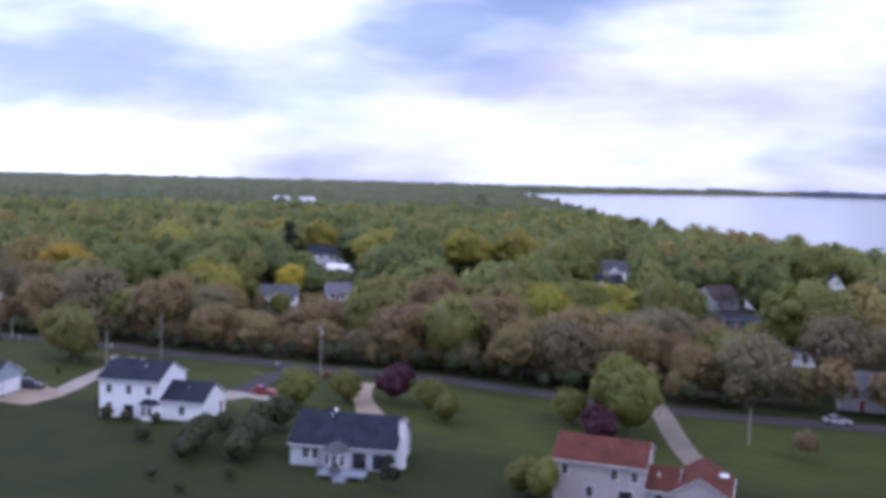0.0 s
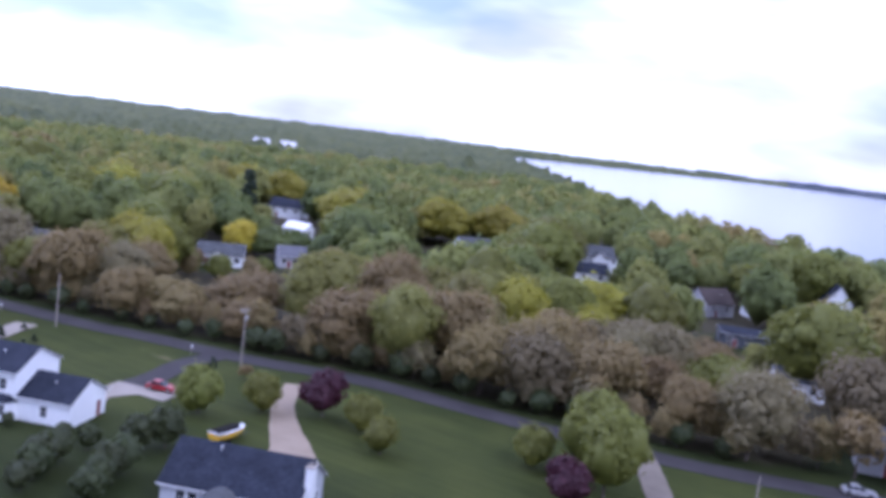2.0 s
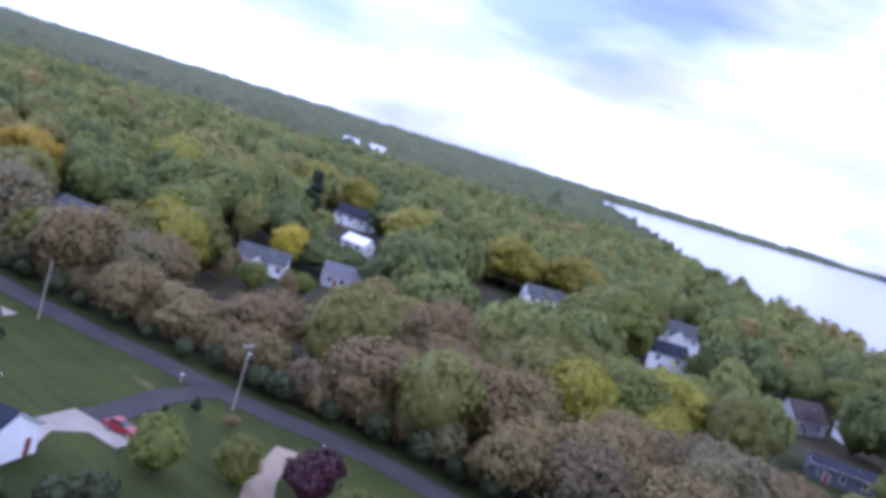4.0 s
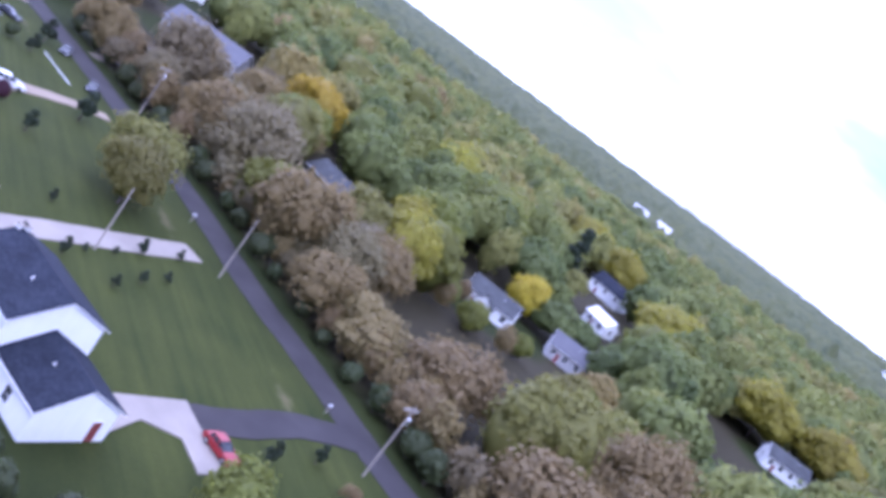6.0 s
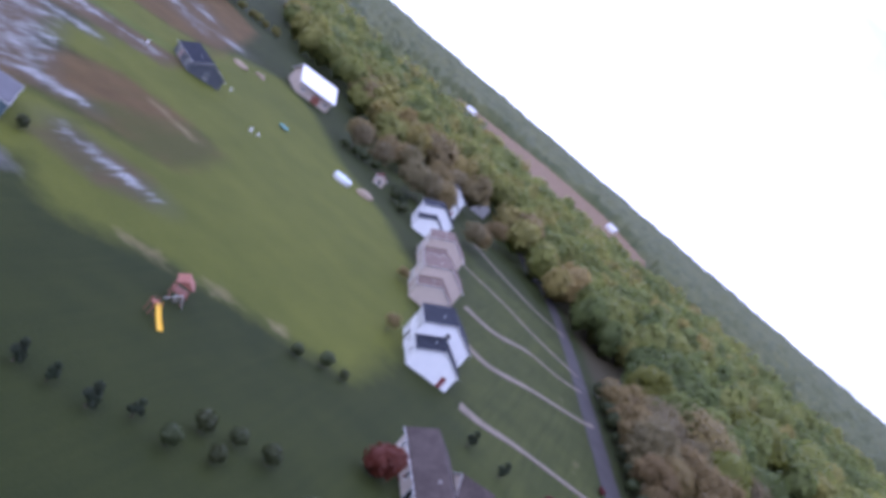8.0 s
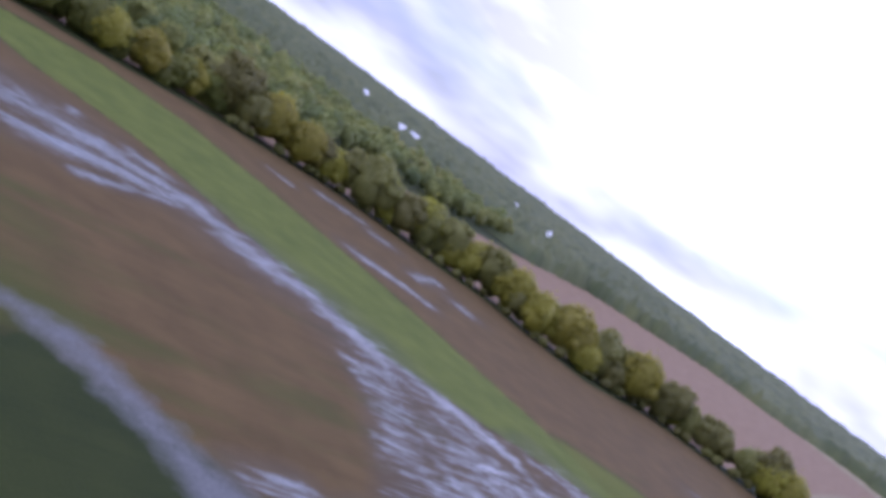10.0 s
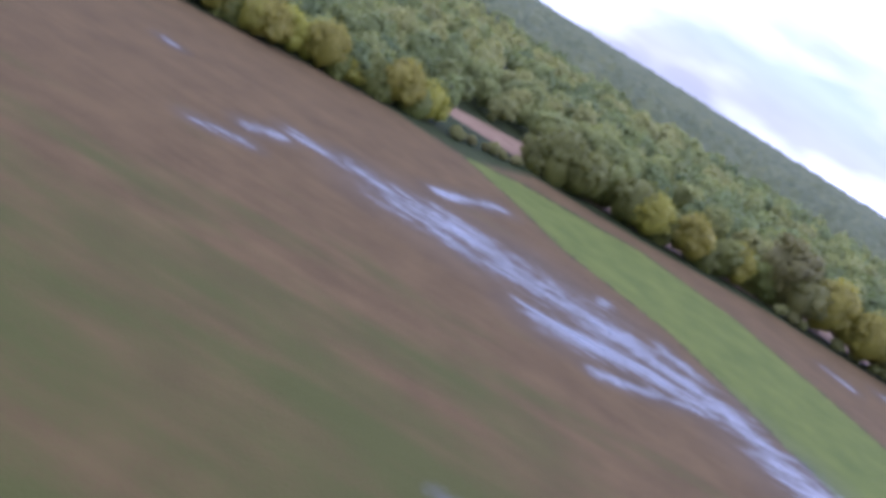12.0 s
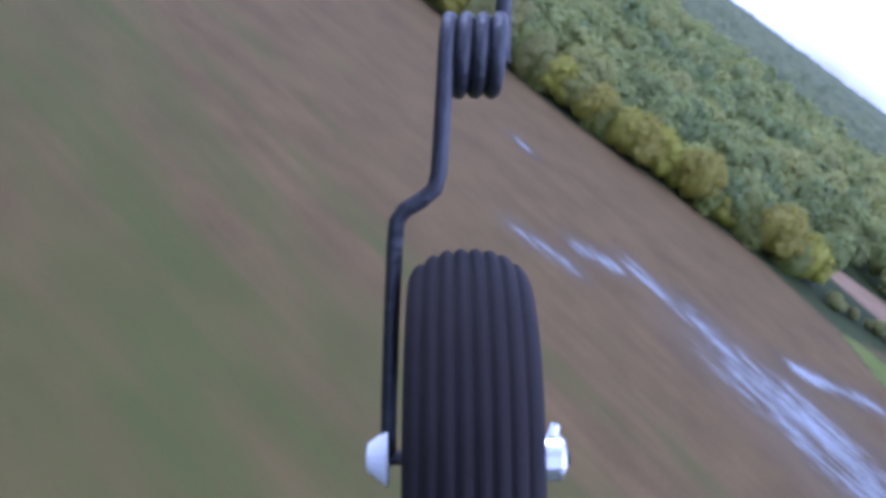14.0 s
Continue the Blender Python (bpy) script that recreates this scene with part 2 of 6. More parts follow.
    n = noise_of(nt, 1.2, 2.0)
    col = ramp_of(nt, (0.012, 0.014, 0.018), (0.05, 0.055, 0.065))
    nt.links.new(n.outputs["Fac"], col.inputs["Fac"])
    nt.links.new(col.outputs["Color"], b.inputs["Base Color"])
    b.inputs["Specular IOR Level"].default_value = 0.6
    return m


M = {
    "white_siding": siding("white_siding", (0.74, 0.76, 0.78), (0.86, 0.87, 0.88)),
    # ranch house walls: the shadow over them is put into this grey
    "shaded_siding": siding("shade_painted_siding", (0.40, 0.41, 0.44), (0.50, 0.51, 0.54)),
    "blue_siding": siding("pale_blue_siding", (0.25, 0.305, 0.345), (0.32, 0.38, 0.42)),
    "rose_siding": siding("pale_rose_grey_siding", (0.38, 0.345, 0.345), (0.47, 0.43, 0.425)),
    "beige_siding": siding("beige_siding", (0.50, 0.44, 0.38), (0.60, 0.53, 0.46)),
    "tan_siding": siding("tan_siding", (0.44, 0.37, 0.31), (0.54, 0.46, 0.39)),
    "dark_siding": siding("dark_slate_siding", (0.06, 0.07, 0.09), (0.10, 0.11, 0.13)),
    "teal_siding": siding("teal_metal_siding", (0.070, 0.112, 0.138), (0.100, 0.148, 0.175)),
    "grey_siding": siding("grey_siding", (0.34, 0.34, 0.36), (0.42, 0.42, 0.44)),
    "slate_roof": shingles("slate_grey_shingles", (0.019, 0.022, 0.033), (0.034, 0.039, 0.054)),
    "grey_roof": shingles("grey_shingles", (0.062, 0.066, 0.070), (0.098, 0.102, 0.106)),
    "brown_roof": shingles("brown_shingles", (0.14, 0.105, 0.09), (0.20, 0.15, 0.13)),
    "dark_brown_roof": shingles("dark_brown_shingles", (0.055, 0.045, 0.042), (0.085, 0.068, 0.064)),
    "red_roof": shingles("rust_red_shingles", (0.082, 0.031, 0.022), (0.122, 0.047, 0.033)),
    "metal_roof": surface("white_metal_roof", (0.62, 0.62, 0.66), (0.75, 0.74, 0.78), 0.4, 0.4, 0.0, 0.1, 8.0),
    "steel_roof": surface("lilac_grey_metal_roof", (0.082, 0.083, 0.098), (0.118, 0.118, 0.136), 0.4, 0.75, 0.0, 0.1, 8.0),
    "trim": surface("white_trim", (0.70, 0.71, 0.72), (0.82, 0.82, 0.82), 1.5, 0.5, 0, 0.05),
    "glass": glass_pane("window_glass"),
    "door_paint": surface("dark_red_door_paint", (0.16, 0.03, 0.03), (0.22, 0.05, 0.045), 2.0, 0.45),
    "garage_paint": surface("white_garage_door_paint", (0.70, 0.71, 0.73), (0.80, 0.80, 0.81), 1.0, 0.5, 0, 0.05),
    "brick": surface("chimney_brick", (0.40, 0.36, 0.34), (0.62, 0.60, 0.58), 2.0, 0.85),
    "concrete": surface("concrete", (0.225, 0.200, 0.168), (0.31, 0.275, 0.232), 0.25, 0.85, 0, 0.25, 6.0),
    "warm_concrete": surface("warm_concrete", (0.218, 0.174, 0.124), (0.296, 0.238, 0.174), 0.25, 0.85, 0, 0.25, 6.0),
    "asphalt": surface("asphalt", (0.031, 0.028, 0.029), (0.053, 0.048, 0.049), 0.18, 0.85, 0, 0.3, 9.0),
    "gravel": surface("drive_gravel", (0.128, 0.110, 0.086), (0.200, 0.172, 0.136), 0.3, 0.9, 0, 0.5, 12.0),
    "pole_wood": surface("weathered_pole_wood", (0.24, 0.21, 0.18), (0.40, 0.36, 0.31), 3.0, 0.85, 0, 0.3, 30, (1, 1, 0.1)),
    # the deck lies in shade, which its dark blue-grey imitates
    "deck_wood": surface("shaded_deck_wood", (0.17, 0.19, 0.225), (0.27, 0.29, 0.335), 2.0, 0.8),
    "red_wood": surface("red_brown_wood", (0.20, 0.07, 0.05), (0.30, 0.12, 0.08), 2.0, 0.75),
    "iron": surface("dark_iron", (0.03, 0.03, 0.035), (0.06, 0.06, 0.065), 8.0, 0.5, 0.7),
    "tyre": surface("tyre_rubber", (0.006, 0.005, 0.006), (0.013, 0.011, 0.012), 12.0, 0.92, 0, 0.2, 90),
    "chrome": surface("bright_metal", (0.55, 0.56, 0.58), (0.75, 0.75, 0.76), 6.0, 0.25, 0.9, 0.05),
    "car_white": surface("white_car_paint", (0.68, 0.69, 0.71), (0.78, 0.78, 0.80), 0.8, 0.3, 0, 0.0, 20, coat=0.5),
    "car_red": surface("red_car_paint", (0.20, 0.006, 0.009), (0.28, 0.012, 0.015), 0.8, 0.45, 0, 0.0, 20, coat=0.2),
    "car_dark": surface("dark_blue_car_paint", (0.011, 0.013, 0.019), (0.022, 0.026, 0.036), 0.8, 0.45, 0, 0.0, 20, coat=0.15),
    "car_grey": surface("grey_car_paint", (0.26, 0.26, 0.27), (0.34, 0.34, 0.35), 0.8, 0.3, 0, 0.0, 20, coat=0.5),
    "yellow": surface("yellow_plastic", (0.72, 0.42, 0.02), (0.85, 0.55, 0.04), 3.0, 0.4),
    "boat_white": surface("white_gelcoat", (0.72, 0.73, 0.75), (0.82, 0.82, 0.83), 1.0, 0.3),
    "bark": surface("bark", (0.07, 0.055, 0.045), (0.16, 0.13, 0.11), 2.0, 0.95, 0, 0.6, 12, (1, 1, 0.2), 0.2),
    "lamp_glass": surface("milky_glass", (0.6, 0.62, 0.65), (0.75, 0.76, 0.78), 2.0, 0.3),
    "leaf_green": foliage("spring_green_leaves", (0.145, 0.160, 0.028), (0.222, 0.226, 0.040)),
    "leaf_yellow": foliage("yellow_green_leaves", (0.245, 0.235, 0.026), (0.370, 0.335, 0.036)),
    "leaf_olive": foliage("olive_leaves", (0.180, 0.178, 0.044), (0.252, 0.236, 0.060)),
    "leaf_brown": foliage("russet_buds", (0.212, 0.164, 0.068), (0.296, 0.224, 0.094)),
    "leaf_grey": foliage("grey_brown_buds", (0.188, 0.160, 0.082), (0.266, 0.224, 0.112)),
    "leaf_dark": foliage("dark_needles", (0.018, 0.032, 0.016), (0.052, 0.068, 0.030)),
    "leaf_plum": foliage("plum_leaves", (0.045, 0.014, 0.026), (0.10, 0.028, 0.045)),
    "leaf_bush": foliage("dull_bush_leaves", (0.044, 0.060, 0.022), (0.092, 0.108, 0.038)),
    "leaf_red": foliage("red_leaves", (0.09, 0.018, 0.014), (0.17, 0.036, 0.024)),
    "leaf_gold": foliage("golden_leaves", (0.36, 0.28, 0.02), (0.52, 0.41, 0.03)),
}

# ---------------------------------------------------------------- the plan: fields, road, woods (plan units)
MUD = [(110, -8), (30, 5), (-20, 8), (-36, 2), (-52, -9), (-66, -18), (-78, -8), (-86, 0), (-100, 2), (-118, 6), (-128, 8), (-136, -4), (-143, -10), (-158, -20), (-160, -40), (-152, -49),
       (-134, -59), (-122, -80), (-113, -95), (-100, -115), (-90, -122), (-77, -130), (-66, -145), (-52, -160), (-30, -163), (-12, -157), (10, -147), (24, -146), (110, -138)]
FALLOW = [(-136, -4), (-148, -6), (-160, -3), (-166, 8), (-166, 18), (-152, 22), (-140, 23), (-131, 13), (-127, 9)]
SOAKED = [(-113, 18), (-123, 16), (-130, 26), (-122, 32), (-115, 28)]
TRACK = [(-151, -44), (-171, -51), (-182, -36), (-196, -20), (-203, -16), (-185, -12), (-169, -23), (-158, -25), (-152, -30)]
VERGE = [(-174, -53), (-188, -59), (-206, -52), (-221, -36), (-240, -30), (-222, -24), (-204, -20), (-196, -23), (-184, -36)]
PADDOCK = [(-143, -11), (-158, -19), (-164, -17), (-176, -5), (-180, 8), (-172, 20), (-166, 18), (-165, 5), (-155, -3)]
FAN = [(-121, -50), (-139, -55), (-149, -43), (-153, -31), (-157, -23), (-160, -18), (-143, -5), (-129, 7), (-121, 1), (-116, -1), (-104, -2), (-110, -12), (-113, -20), (-119, -34)]
FAN_LOBE = [(-93, -2), (-104, -6), (-118, -6), (-131, 0), (-129, 8), (-122, 4), (-113, 3), (-102, 4), (-94, 2)]
FAR_MUD = [(-57, -163), (-67, -168), (-101, -173), (-124, -161), (-142, -138), (-160, -110), (-170, -90), (-182, -58), (-184, -34), (-200, -20),
           (-235, -28), (-290, -50), (-318, -62), (-335, -95), (-300, -124), (-262, -124), (-246, -145), (-239, -160), (-219, -170), (-203, -183), (-183, -193), (-142, -194), (-103, -186),
           (-71, -185)]
BROWN_FIELD = [(-33, -203), (-72, -196), (-103, -197), (-145, -205), (-188, -204), (-210, -193), (-226, -180), (-248, -168), (-256, -148), (-290, -140), (-345, -110), (-436, -133),
               (-620, -205), (-900, -300), (-900, -400), (-805, -468), (-575, -440), (-400, -350), (-330, -328), (-270, -325), (-204, -245), (-67, -226), (-33, -212)]
STRIP = [(-52, -160), (-66, -145), (-77, -130), (-90, -122), (-100, -115), (-113, -95), (-122, -80), (-134, -59), (-152, -48), (-168, -40), (-190, -26), (-206, -14),
         (-206, -22), (-188, -36), (-184, -58), (-170, -90), (-160, -110), (-142, -138), (-124, -161), (-101, -172), (-67, -167)]
MEADOW = [(-112, 41), (-120, 55), (-127, 66), (-160, 66), (-200, 52), (-222, 36), (-240, 12), (-266, -8), (-276, -28), (-250, -34), (-206, -24), (-186, -28), (-160, -16), (-152, 2), (-167, 13), (-140, 22), (-130, 14), (-121, 13), (-110, 18), (-103, 29), (-101, 33)]
LANE = [(-60, -24), (-70, -14), (-77, -4), (-79, 2.1), (-82.1, 7), (-85, 11.2), (-86.4, 15.8), (-89.5, 18.3), (-94.7, 21.5), (-98.7, 24.6), (-102, 26), (-103, 23), (-95.3, 17.3), (-92.6, 11), (-89.7, 7.4), (-86.7, 0), (-81.3, -5), (-72, -20)]
SHED_GREEN = [(-97, 9), (-103, 7), (-112, 5), (-120, 6), (-127, 11), (-131, 16), (-121, 17), (-114, 26), (-104, 24), (-98, 16)]
DRY_LINES = [[(-109.4, 37.9), (-114, 45), (-120.2, 51.6), (-123.1, 58.4)], [(-159.7, 4.9), (-159.9, 14.4)]]
FAR_STRAW = [(-345, -110), (-436, -128), (-640, -190), (-920, -280), (-1000, -330), (-1000, -400), (-900, -420), (-900, -300), (-620, -208), (-436, -138)]
FAR_FIELD = [(-760, -130), (-640, -20), (-610, 60), (-600, 112), (-1000, 112), (-1250, 40), (-1260, -60), (-1100, -160), (-900, -230)]
# wet ground: pairs of ends and a half width
WET_SOUTH = [(-35, -101.5, -48, -100, 1.8), (-44, -99, -60, -99.5, 3.2), (-56, -100, -72, -99, 4.0), (-68, -100, -84, -95, 4.2), (-71, -82, -95, -87.5, 2.2),
             (-80, -96, -104, -90, 3.2), (-52, -94, -70, -93, 1.4), (-95, -87.5, -106, -88.5, 2.4), (-104, -88, -113, -79.6, 2.8), (-79, -73.5, -101, -84.5, 0.8),
             (-50, -117, -63, -133, 1.0), (-83, -108, -85, -111, 0.8), (-95, -103, -103, -98, 1.2), (-15, -80, -22, -83, 0.8), (-20, -91, -24, -95, 0.9),
             (-25, -101, -31, -100.5, 1.0), (0, -110, 3, -111, 0.6)]
WET_FAN = [(-113, -79.6, -119.2, -74, 3.6), (-119.2, -74, -125.2, -70, 3.4), (-125.2, -70, -131, -60.7, 3.0), (-131, -60.7, -133, -50, 3.4), (-140, -53, -152.6, -40, 1.6), (-152.6, -40, -156, -27, 1.6)]
WET_SHED = [(-86.5, -3.8, -94.1, -4.8, 1.0), (-121.2, 18, -125, 29, 1.3), (-127, 3, -134, 9, 1.0), (-160, -22, -166, -18, 1.2), (-172, -34, -190, -18, 0.8), (-162, -40, -172, -32, 0.8)]
WET_WEST = [(-159.1, -23.8, -160.7, -21, 1.3), (-168, -40, -186, -21, 0.8), (-174, -173, -188, -170, 1.6), (-188.3, -158.8, -193, -158.2, 1.8),
            (-162.3, -124.1, -169.9, -119.6, 1.6), (-190.4, -134.4, -204.9, -143.5, 1.4), (-204.4, -130.1, -206.7, -127.2, 1.8), (-152, -166, -157, -162, 0.9),
            (-254.8, -60.9, -247.3, -42.3, 2.2), (-277.3, -65.1, -271.1, -54.8, 1.8), (-261.2, -41.5, -267, -40.6, 1.8), (-170, -120, -182, -112, 1.2)]
ROAD = [(160, 190), (90, 172), (38, 158), (10, 149), (-15, 146), (-36, 144), (-52, 138.5), (-70, 134.5), (-83, 131), (-106, 127), (-126, 121), (-147, 115), (-166, 109),
        (-192, 103), (-221, 96.5), (-262, 86.5), (-304, 74), (-330, 60), (-370, 48), (-450, 30), (-600, 10)]
LAWN = [(x, y - 3) for x, y in ROAD[1:16]] + [(x, y - 36) for x, y in ROAD[15:0:-1]]
SHORE = [(-1300, 2450), (-900, 1800), (-580, 1270), (-290, 790), (-200, 620), (-140, 540), (-90, 470), (-50, 430), (-18, 400), (20, 375), (120, 320), (300, 300), (900, 250), (4000, 100)]


def inside(points, poly):
    """Metres inside (positive) or outside (negative) a polygon of the plan, for rows of places in metres."""
    p = np.asarray(points, float)
    q = np.array(poly, float) * K
    best, odd = np.full(len(p), 1e9), np.zeros(len(p), bool)
    for a, b in zip(q, np.roll(q, -1, 0)):
        d = b - a
        s = np.clip(((p - a) @ d) / (d @ d), 0, 1)
        best = np.minimum(best, np.hypot(*(p - a - s[:, None] * d).T))
        cross = (a[1] > p[:, 1]) != (b[1] > p[:, 1])
        with np.errstate(divide="ignore", invalid="ignore"):
            odd ^= cross & (p[:, 0] < a[0] + (p[:, 1] - a[1]) * d[0] / (d[1] if d[1] else 1e-9))
    return np.where(odd, best, -best)


def from_line(points, line):
    """Metres from a polyline of the plan."""
    p, q = np.asarray(points, float), np.array(line, float) * K
    best = np.full(len(p), 1e9)
    for a, b in zip(q, q[1:]):
        d = b - a
        s = np.clip(((p - a) @ d) / (d @ d), 0, 1)
        best = np.minimum(best, np.hypot(*(p - a - s[:, None] * d).T))
    return best


# ---------------------------------------------------------------- ground
def ground_material():
    """Grass, tilled mud, crop, gravel and standing water, each where the sheet's attributes place it."""
    m, nt, b = blank("ground", 0.9)
    L = nt.links

    def attr(name):
        a = nt.nodes.new("ShaderNodeAttribute")
        a.attribute_name = name
        return a.outputs["Fac"]

    rough_edge = noise_of(nt, 0.35, 4.0)
    edge = calc(nt, "MULTIPLY", calc(nt, "SUBTRACT", rough_edge.outputs["Fac"], 0.5), 5.0)

    def zone(name, width=0.8):
        s = calc(nt, "ADD", attr(name), edge)
        return calc(nt, "ADD", calc(nt, "DIVIDE", s, 2 * width), 0.5, clamp=True)

    n_big, n_mid, n_fine = noise_of(nt, 0.02, 4.0), noise_of(nt, 0.12, 4.0), noise_of(nt, 2.2, 5.0)
    rows = noise_of(nt, 0.5, 3.0, (0.16, 1.0, 1.0), radians(-13))
    broad = noise_of(nt, 0.12, 3.0, (0.25, 1.0, 1.0), radians(-13))
    mown = noise_of(nt, 0.9, 2.0, (0.05, 1.0, 1.0), radians(22))
    g = ramp_of(nt, (0.011, 0.018, 0.005), (0.036, 0.044, 0.010), 0.28, 0.72)
    L.new(calc(nt, "ADD", calc(nt, "MULTIPLY", n_big.outputs["Fac"], 0.4), calc(nt, "ADD", calc(nt, "MULTIPLY", n_mid.outputs["Fac"], 0.28), calc(nt, "ADD", calc(nt, "MULTIPLY", n_fine.outputs["Fac"], 0.18), calc(nt, "MULTIPLY", mown.outputs["Fac"], 0.14)))), g.inputs["Fac"])
    meadow = ramp_of(nt, (0.050, 0.062, 0.009), (0.100, 0.108, 0.016), 0.3, 0.7)
    L.new(calc(nt, "ADD", calc(nt, "MULTIPLY", n_big.outputs["Fac"], 0.45), calc(nt, "ADD", calc(nt, "MULTIPLY", n_mid.outputs["Fac"], 0.25), calc(nt, "MULTIPLY", n_fine.outputs["Fac"], 0.30))), meadow.inputs["Fac"])
    mud = ramp_of(nt, (0.054, 0.0362, 0.0142), (0.108, 0.0722, 0.0275), 0.25, 0.75)
    L.new(calc(nt, "ADD", calc(nt, "MULTIPLY", rows.outputs["Fac"], 0.24), calc(nt, "ADD", calc(nt, "MULTIPLY", n_fine.outputs["Fac"], 0.26), calc(nt, "MULTIPLY", n_mid.outputs["Fac"], 0.50))), mud.inputs["Fac"])
    weeds = calc(nt, "ADD", calc(nt, "SUBTRACT", broad.outputs["Fac"], 0.66), calc(nt, "MULTIPLY", attr("weedy"), 0.385))
    weeds = calc(nt, "ADD", weeds, calc(nt, "MULTIPLY", calc(nt, "SUBTRACT", n_fine.outputs["Fac"], 0.5), 0.3))
    weeds = calc(nt, "MULTIPLY", calc(nt, "MULTIPLY", weeds, 3.2, clamp=True), 0.8)
    soil = mixed(nt, weeds, mud.outputs["Color"], (0.046, 0.054, 0.011))
    clay = ramp_of(nt, (0.12, 0.079, 0.044), (0.20, 0.136, 0.080), 0.3, 0.7)
    L.new(calc(nt, "ADD", calc(nt, "MULTIPLY", rows.outputs["Fac"], 0.4), calc(nt, "MULTIPLY", n_mid.outputs["Fac"], 0.6)), clay.inputs["Fac"])
    crop = ramp_of(nt, (0.056, 0.074, 0.012), (0.098, 0.114, 0.020), 0.3, 0.7)
    L.new(calc(nt, "ADD", calc(nt, "MULTIPLY", n_mid.outputs["Fac"], 0.6), calc(nt, "MULTIPLY", n_fine.outputs["Fac"], 0.4)), crop.inputs["Fac"])
    stones = ramp_of(nt, (0.082, 0.084, 0.084), (0.130, 0.130, 0.128), 0.25, 0.75)
    L.new(n_fine.outputs["Fac"], stones.inputs["Fac"])
    litter = ramp_of(nt, (0.026, 0.024, 0.013), (0.058, 0.050, 0.028), 0.3, 0.7)
    L.new(n_fine.outputs["Fac"], litter.inputs["Fac"])
    straw = ramp_of(nt, (0.14, 0.115, 0.06), (0.21, 0.175, 0.10), 0.3, 0.7)
    L.new(n_mid.outputs["Fac"], straw.inputs["Fac"])
    c = mixed(nt, zone("woods", 2.0), g.outputs["Color"], litter.outputs["Color"])
    lawn = ramp_of(nt, (0.022, 0.032, 0.007), (0.056, 0.064, 0.014), 0.3, 0.7)
    L.new(calc(nt, "ADD", calc(nt, "MULTIPLY", n_mid.outputs["Fac"], 0.4), calc(nt, "ADD", calc(nt, "MULTIPLY", mown.outputs["Fac"], 0.38), calc(nt, "MULTIPLY", n_fine.outputs["Fac"], 0.22))), lawn.inputs["Fac"])
    c = mixed(nt, zone("lawn", 5.0), c, lawn.outputs["Color"])
    c = mixed(nt, zone("meadow", 3.0), c, meadow.outputs["Color"])
    c = mixed(nt, zone("tilled", 2.0), c, clay.outputs["Color"])
    c = mixed(nt, zone("mud", 2.2), c, soil)
    c = mixed(nt, zone("straw", 2.0), c, straw.outputs["Color"])
    c = mixed(nt, zone("strip", 0.7), c, crop.outputs["Color"])
    c = mixed(nt, zone("lane", 2.4), c, stones.outputs["Color"])
    # water lies in furrows
    furrow_a = noise_of(nt, 1.5, 4.0, (0.045, 1.0, 1.0), radians(6))
    furrow_b = noise_of(nt, 1.5, 4.0, (0.055, 1.0, 1.0), radians(-15))
    furrow = calc(nt, "ADD", calc(nt, "MULTIPLY", furrow_a.outputs["Fac"], calc(nt, "SUBTRACT", 1.0, attr("fan"))), calc(nt, "MULTIPLY", furrow_b.outputs["Fac"], attr("fan")))
    patch = noise_of(nt, 0.13, 5.0, (0.45, 1.0, 1.0), radians(-8))
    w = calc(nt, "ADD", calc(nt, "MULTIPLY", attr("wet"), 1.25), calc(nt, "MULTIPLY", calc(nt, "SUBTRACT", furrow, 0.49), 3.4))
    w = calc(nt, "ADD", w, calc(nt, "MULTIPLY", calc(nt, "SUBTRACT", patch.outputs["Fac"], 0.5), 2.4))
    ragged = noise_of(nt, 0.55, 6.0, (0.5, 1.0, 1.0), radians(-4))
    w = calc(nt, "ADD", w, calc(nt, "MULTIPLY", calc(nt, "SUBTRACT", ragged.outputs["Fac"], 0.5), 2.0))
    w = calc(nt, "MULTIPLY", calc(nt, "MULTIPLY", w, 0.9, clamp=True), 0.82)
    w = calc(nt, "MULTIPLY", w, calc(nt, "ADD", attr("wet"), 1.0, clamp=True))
    damp = calc(nt, "MULTIPLY", calc(nt, "ADD", attr("wet"), 1.2), 0.5, clamp=True)
    c = mixed(nt, damp, c, mixed(nt, 0.55, c, (0.064, 0.060, 0.055)))
    # pale grey puts the sky's reflection into the water's base colour
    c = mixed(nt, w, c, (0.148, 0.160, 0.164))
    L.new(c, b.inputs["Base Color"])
    L.new(calc(nt, "SUBTRACT", 0.92, calc(nt, "MULTIPLY", w, 0.80)), b.inputs["Roughness"])
    L.new(calc(nt, "ADD", 0.12, calc(nt, "MULTIPLY", w, 0.15)), b.inputs["Specular IOR Level"])
    bump = nt.nodes.new("ShaderNodeBump")
    bump.inputs["Distance"].default_value = 0.15
    L.new(calc(nt, "SUBTRACT", 0.5, calc(nt, "MULTIPLY", w, 0.5)), bump.inputs["Strength"])
    L.new(calc(nt, "ADD", n_fine.outputs["Fac"], calc(nt, "MULTIPLY", rows.outputs["Fac"], 0.3)), bump.inputs["Height"])
    L.new(bump.outputs["Normal"], b.inputs["Normal"])
    return m


def axis_lines(lo, hi, step, mid_lo, mid_hi, mid_step, far):
    a = np.arange(lo, hi + 0.1, step)
    b = np.arange(mid_lo, lo - 0.5 * mid_step, mid_step)
    c = np.arange(hi + mid_step, mid_hi, mid_step)
    out = far[far < mid_lo - 50], far[far > mid_hi + 50]
    return np.concatenate([out[0], b, a, c, out[1]])


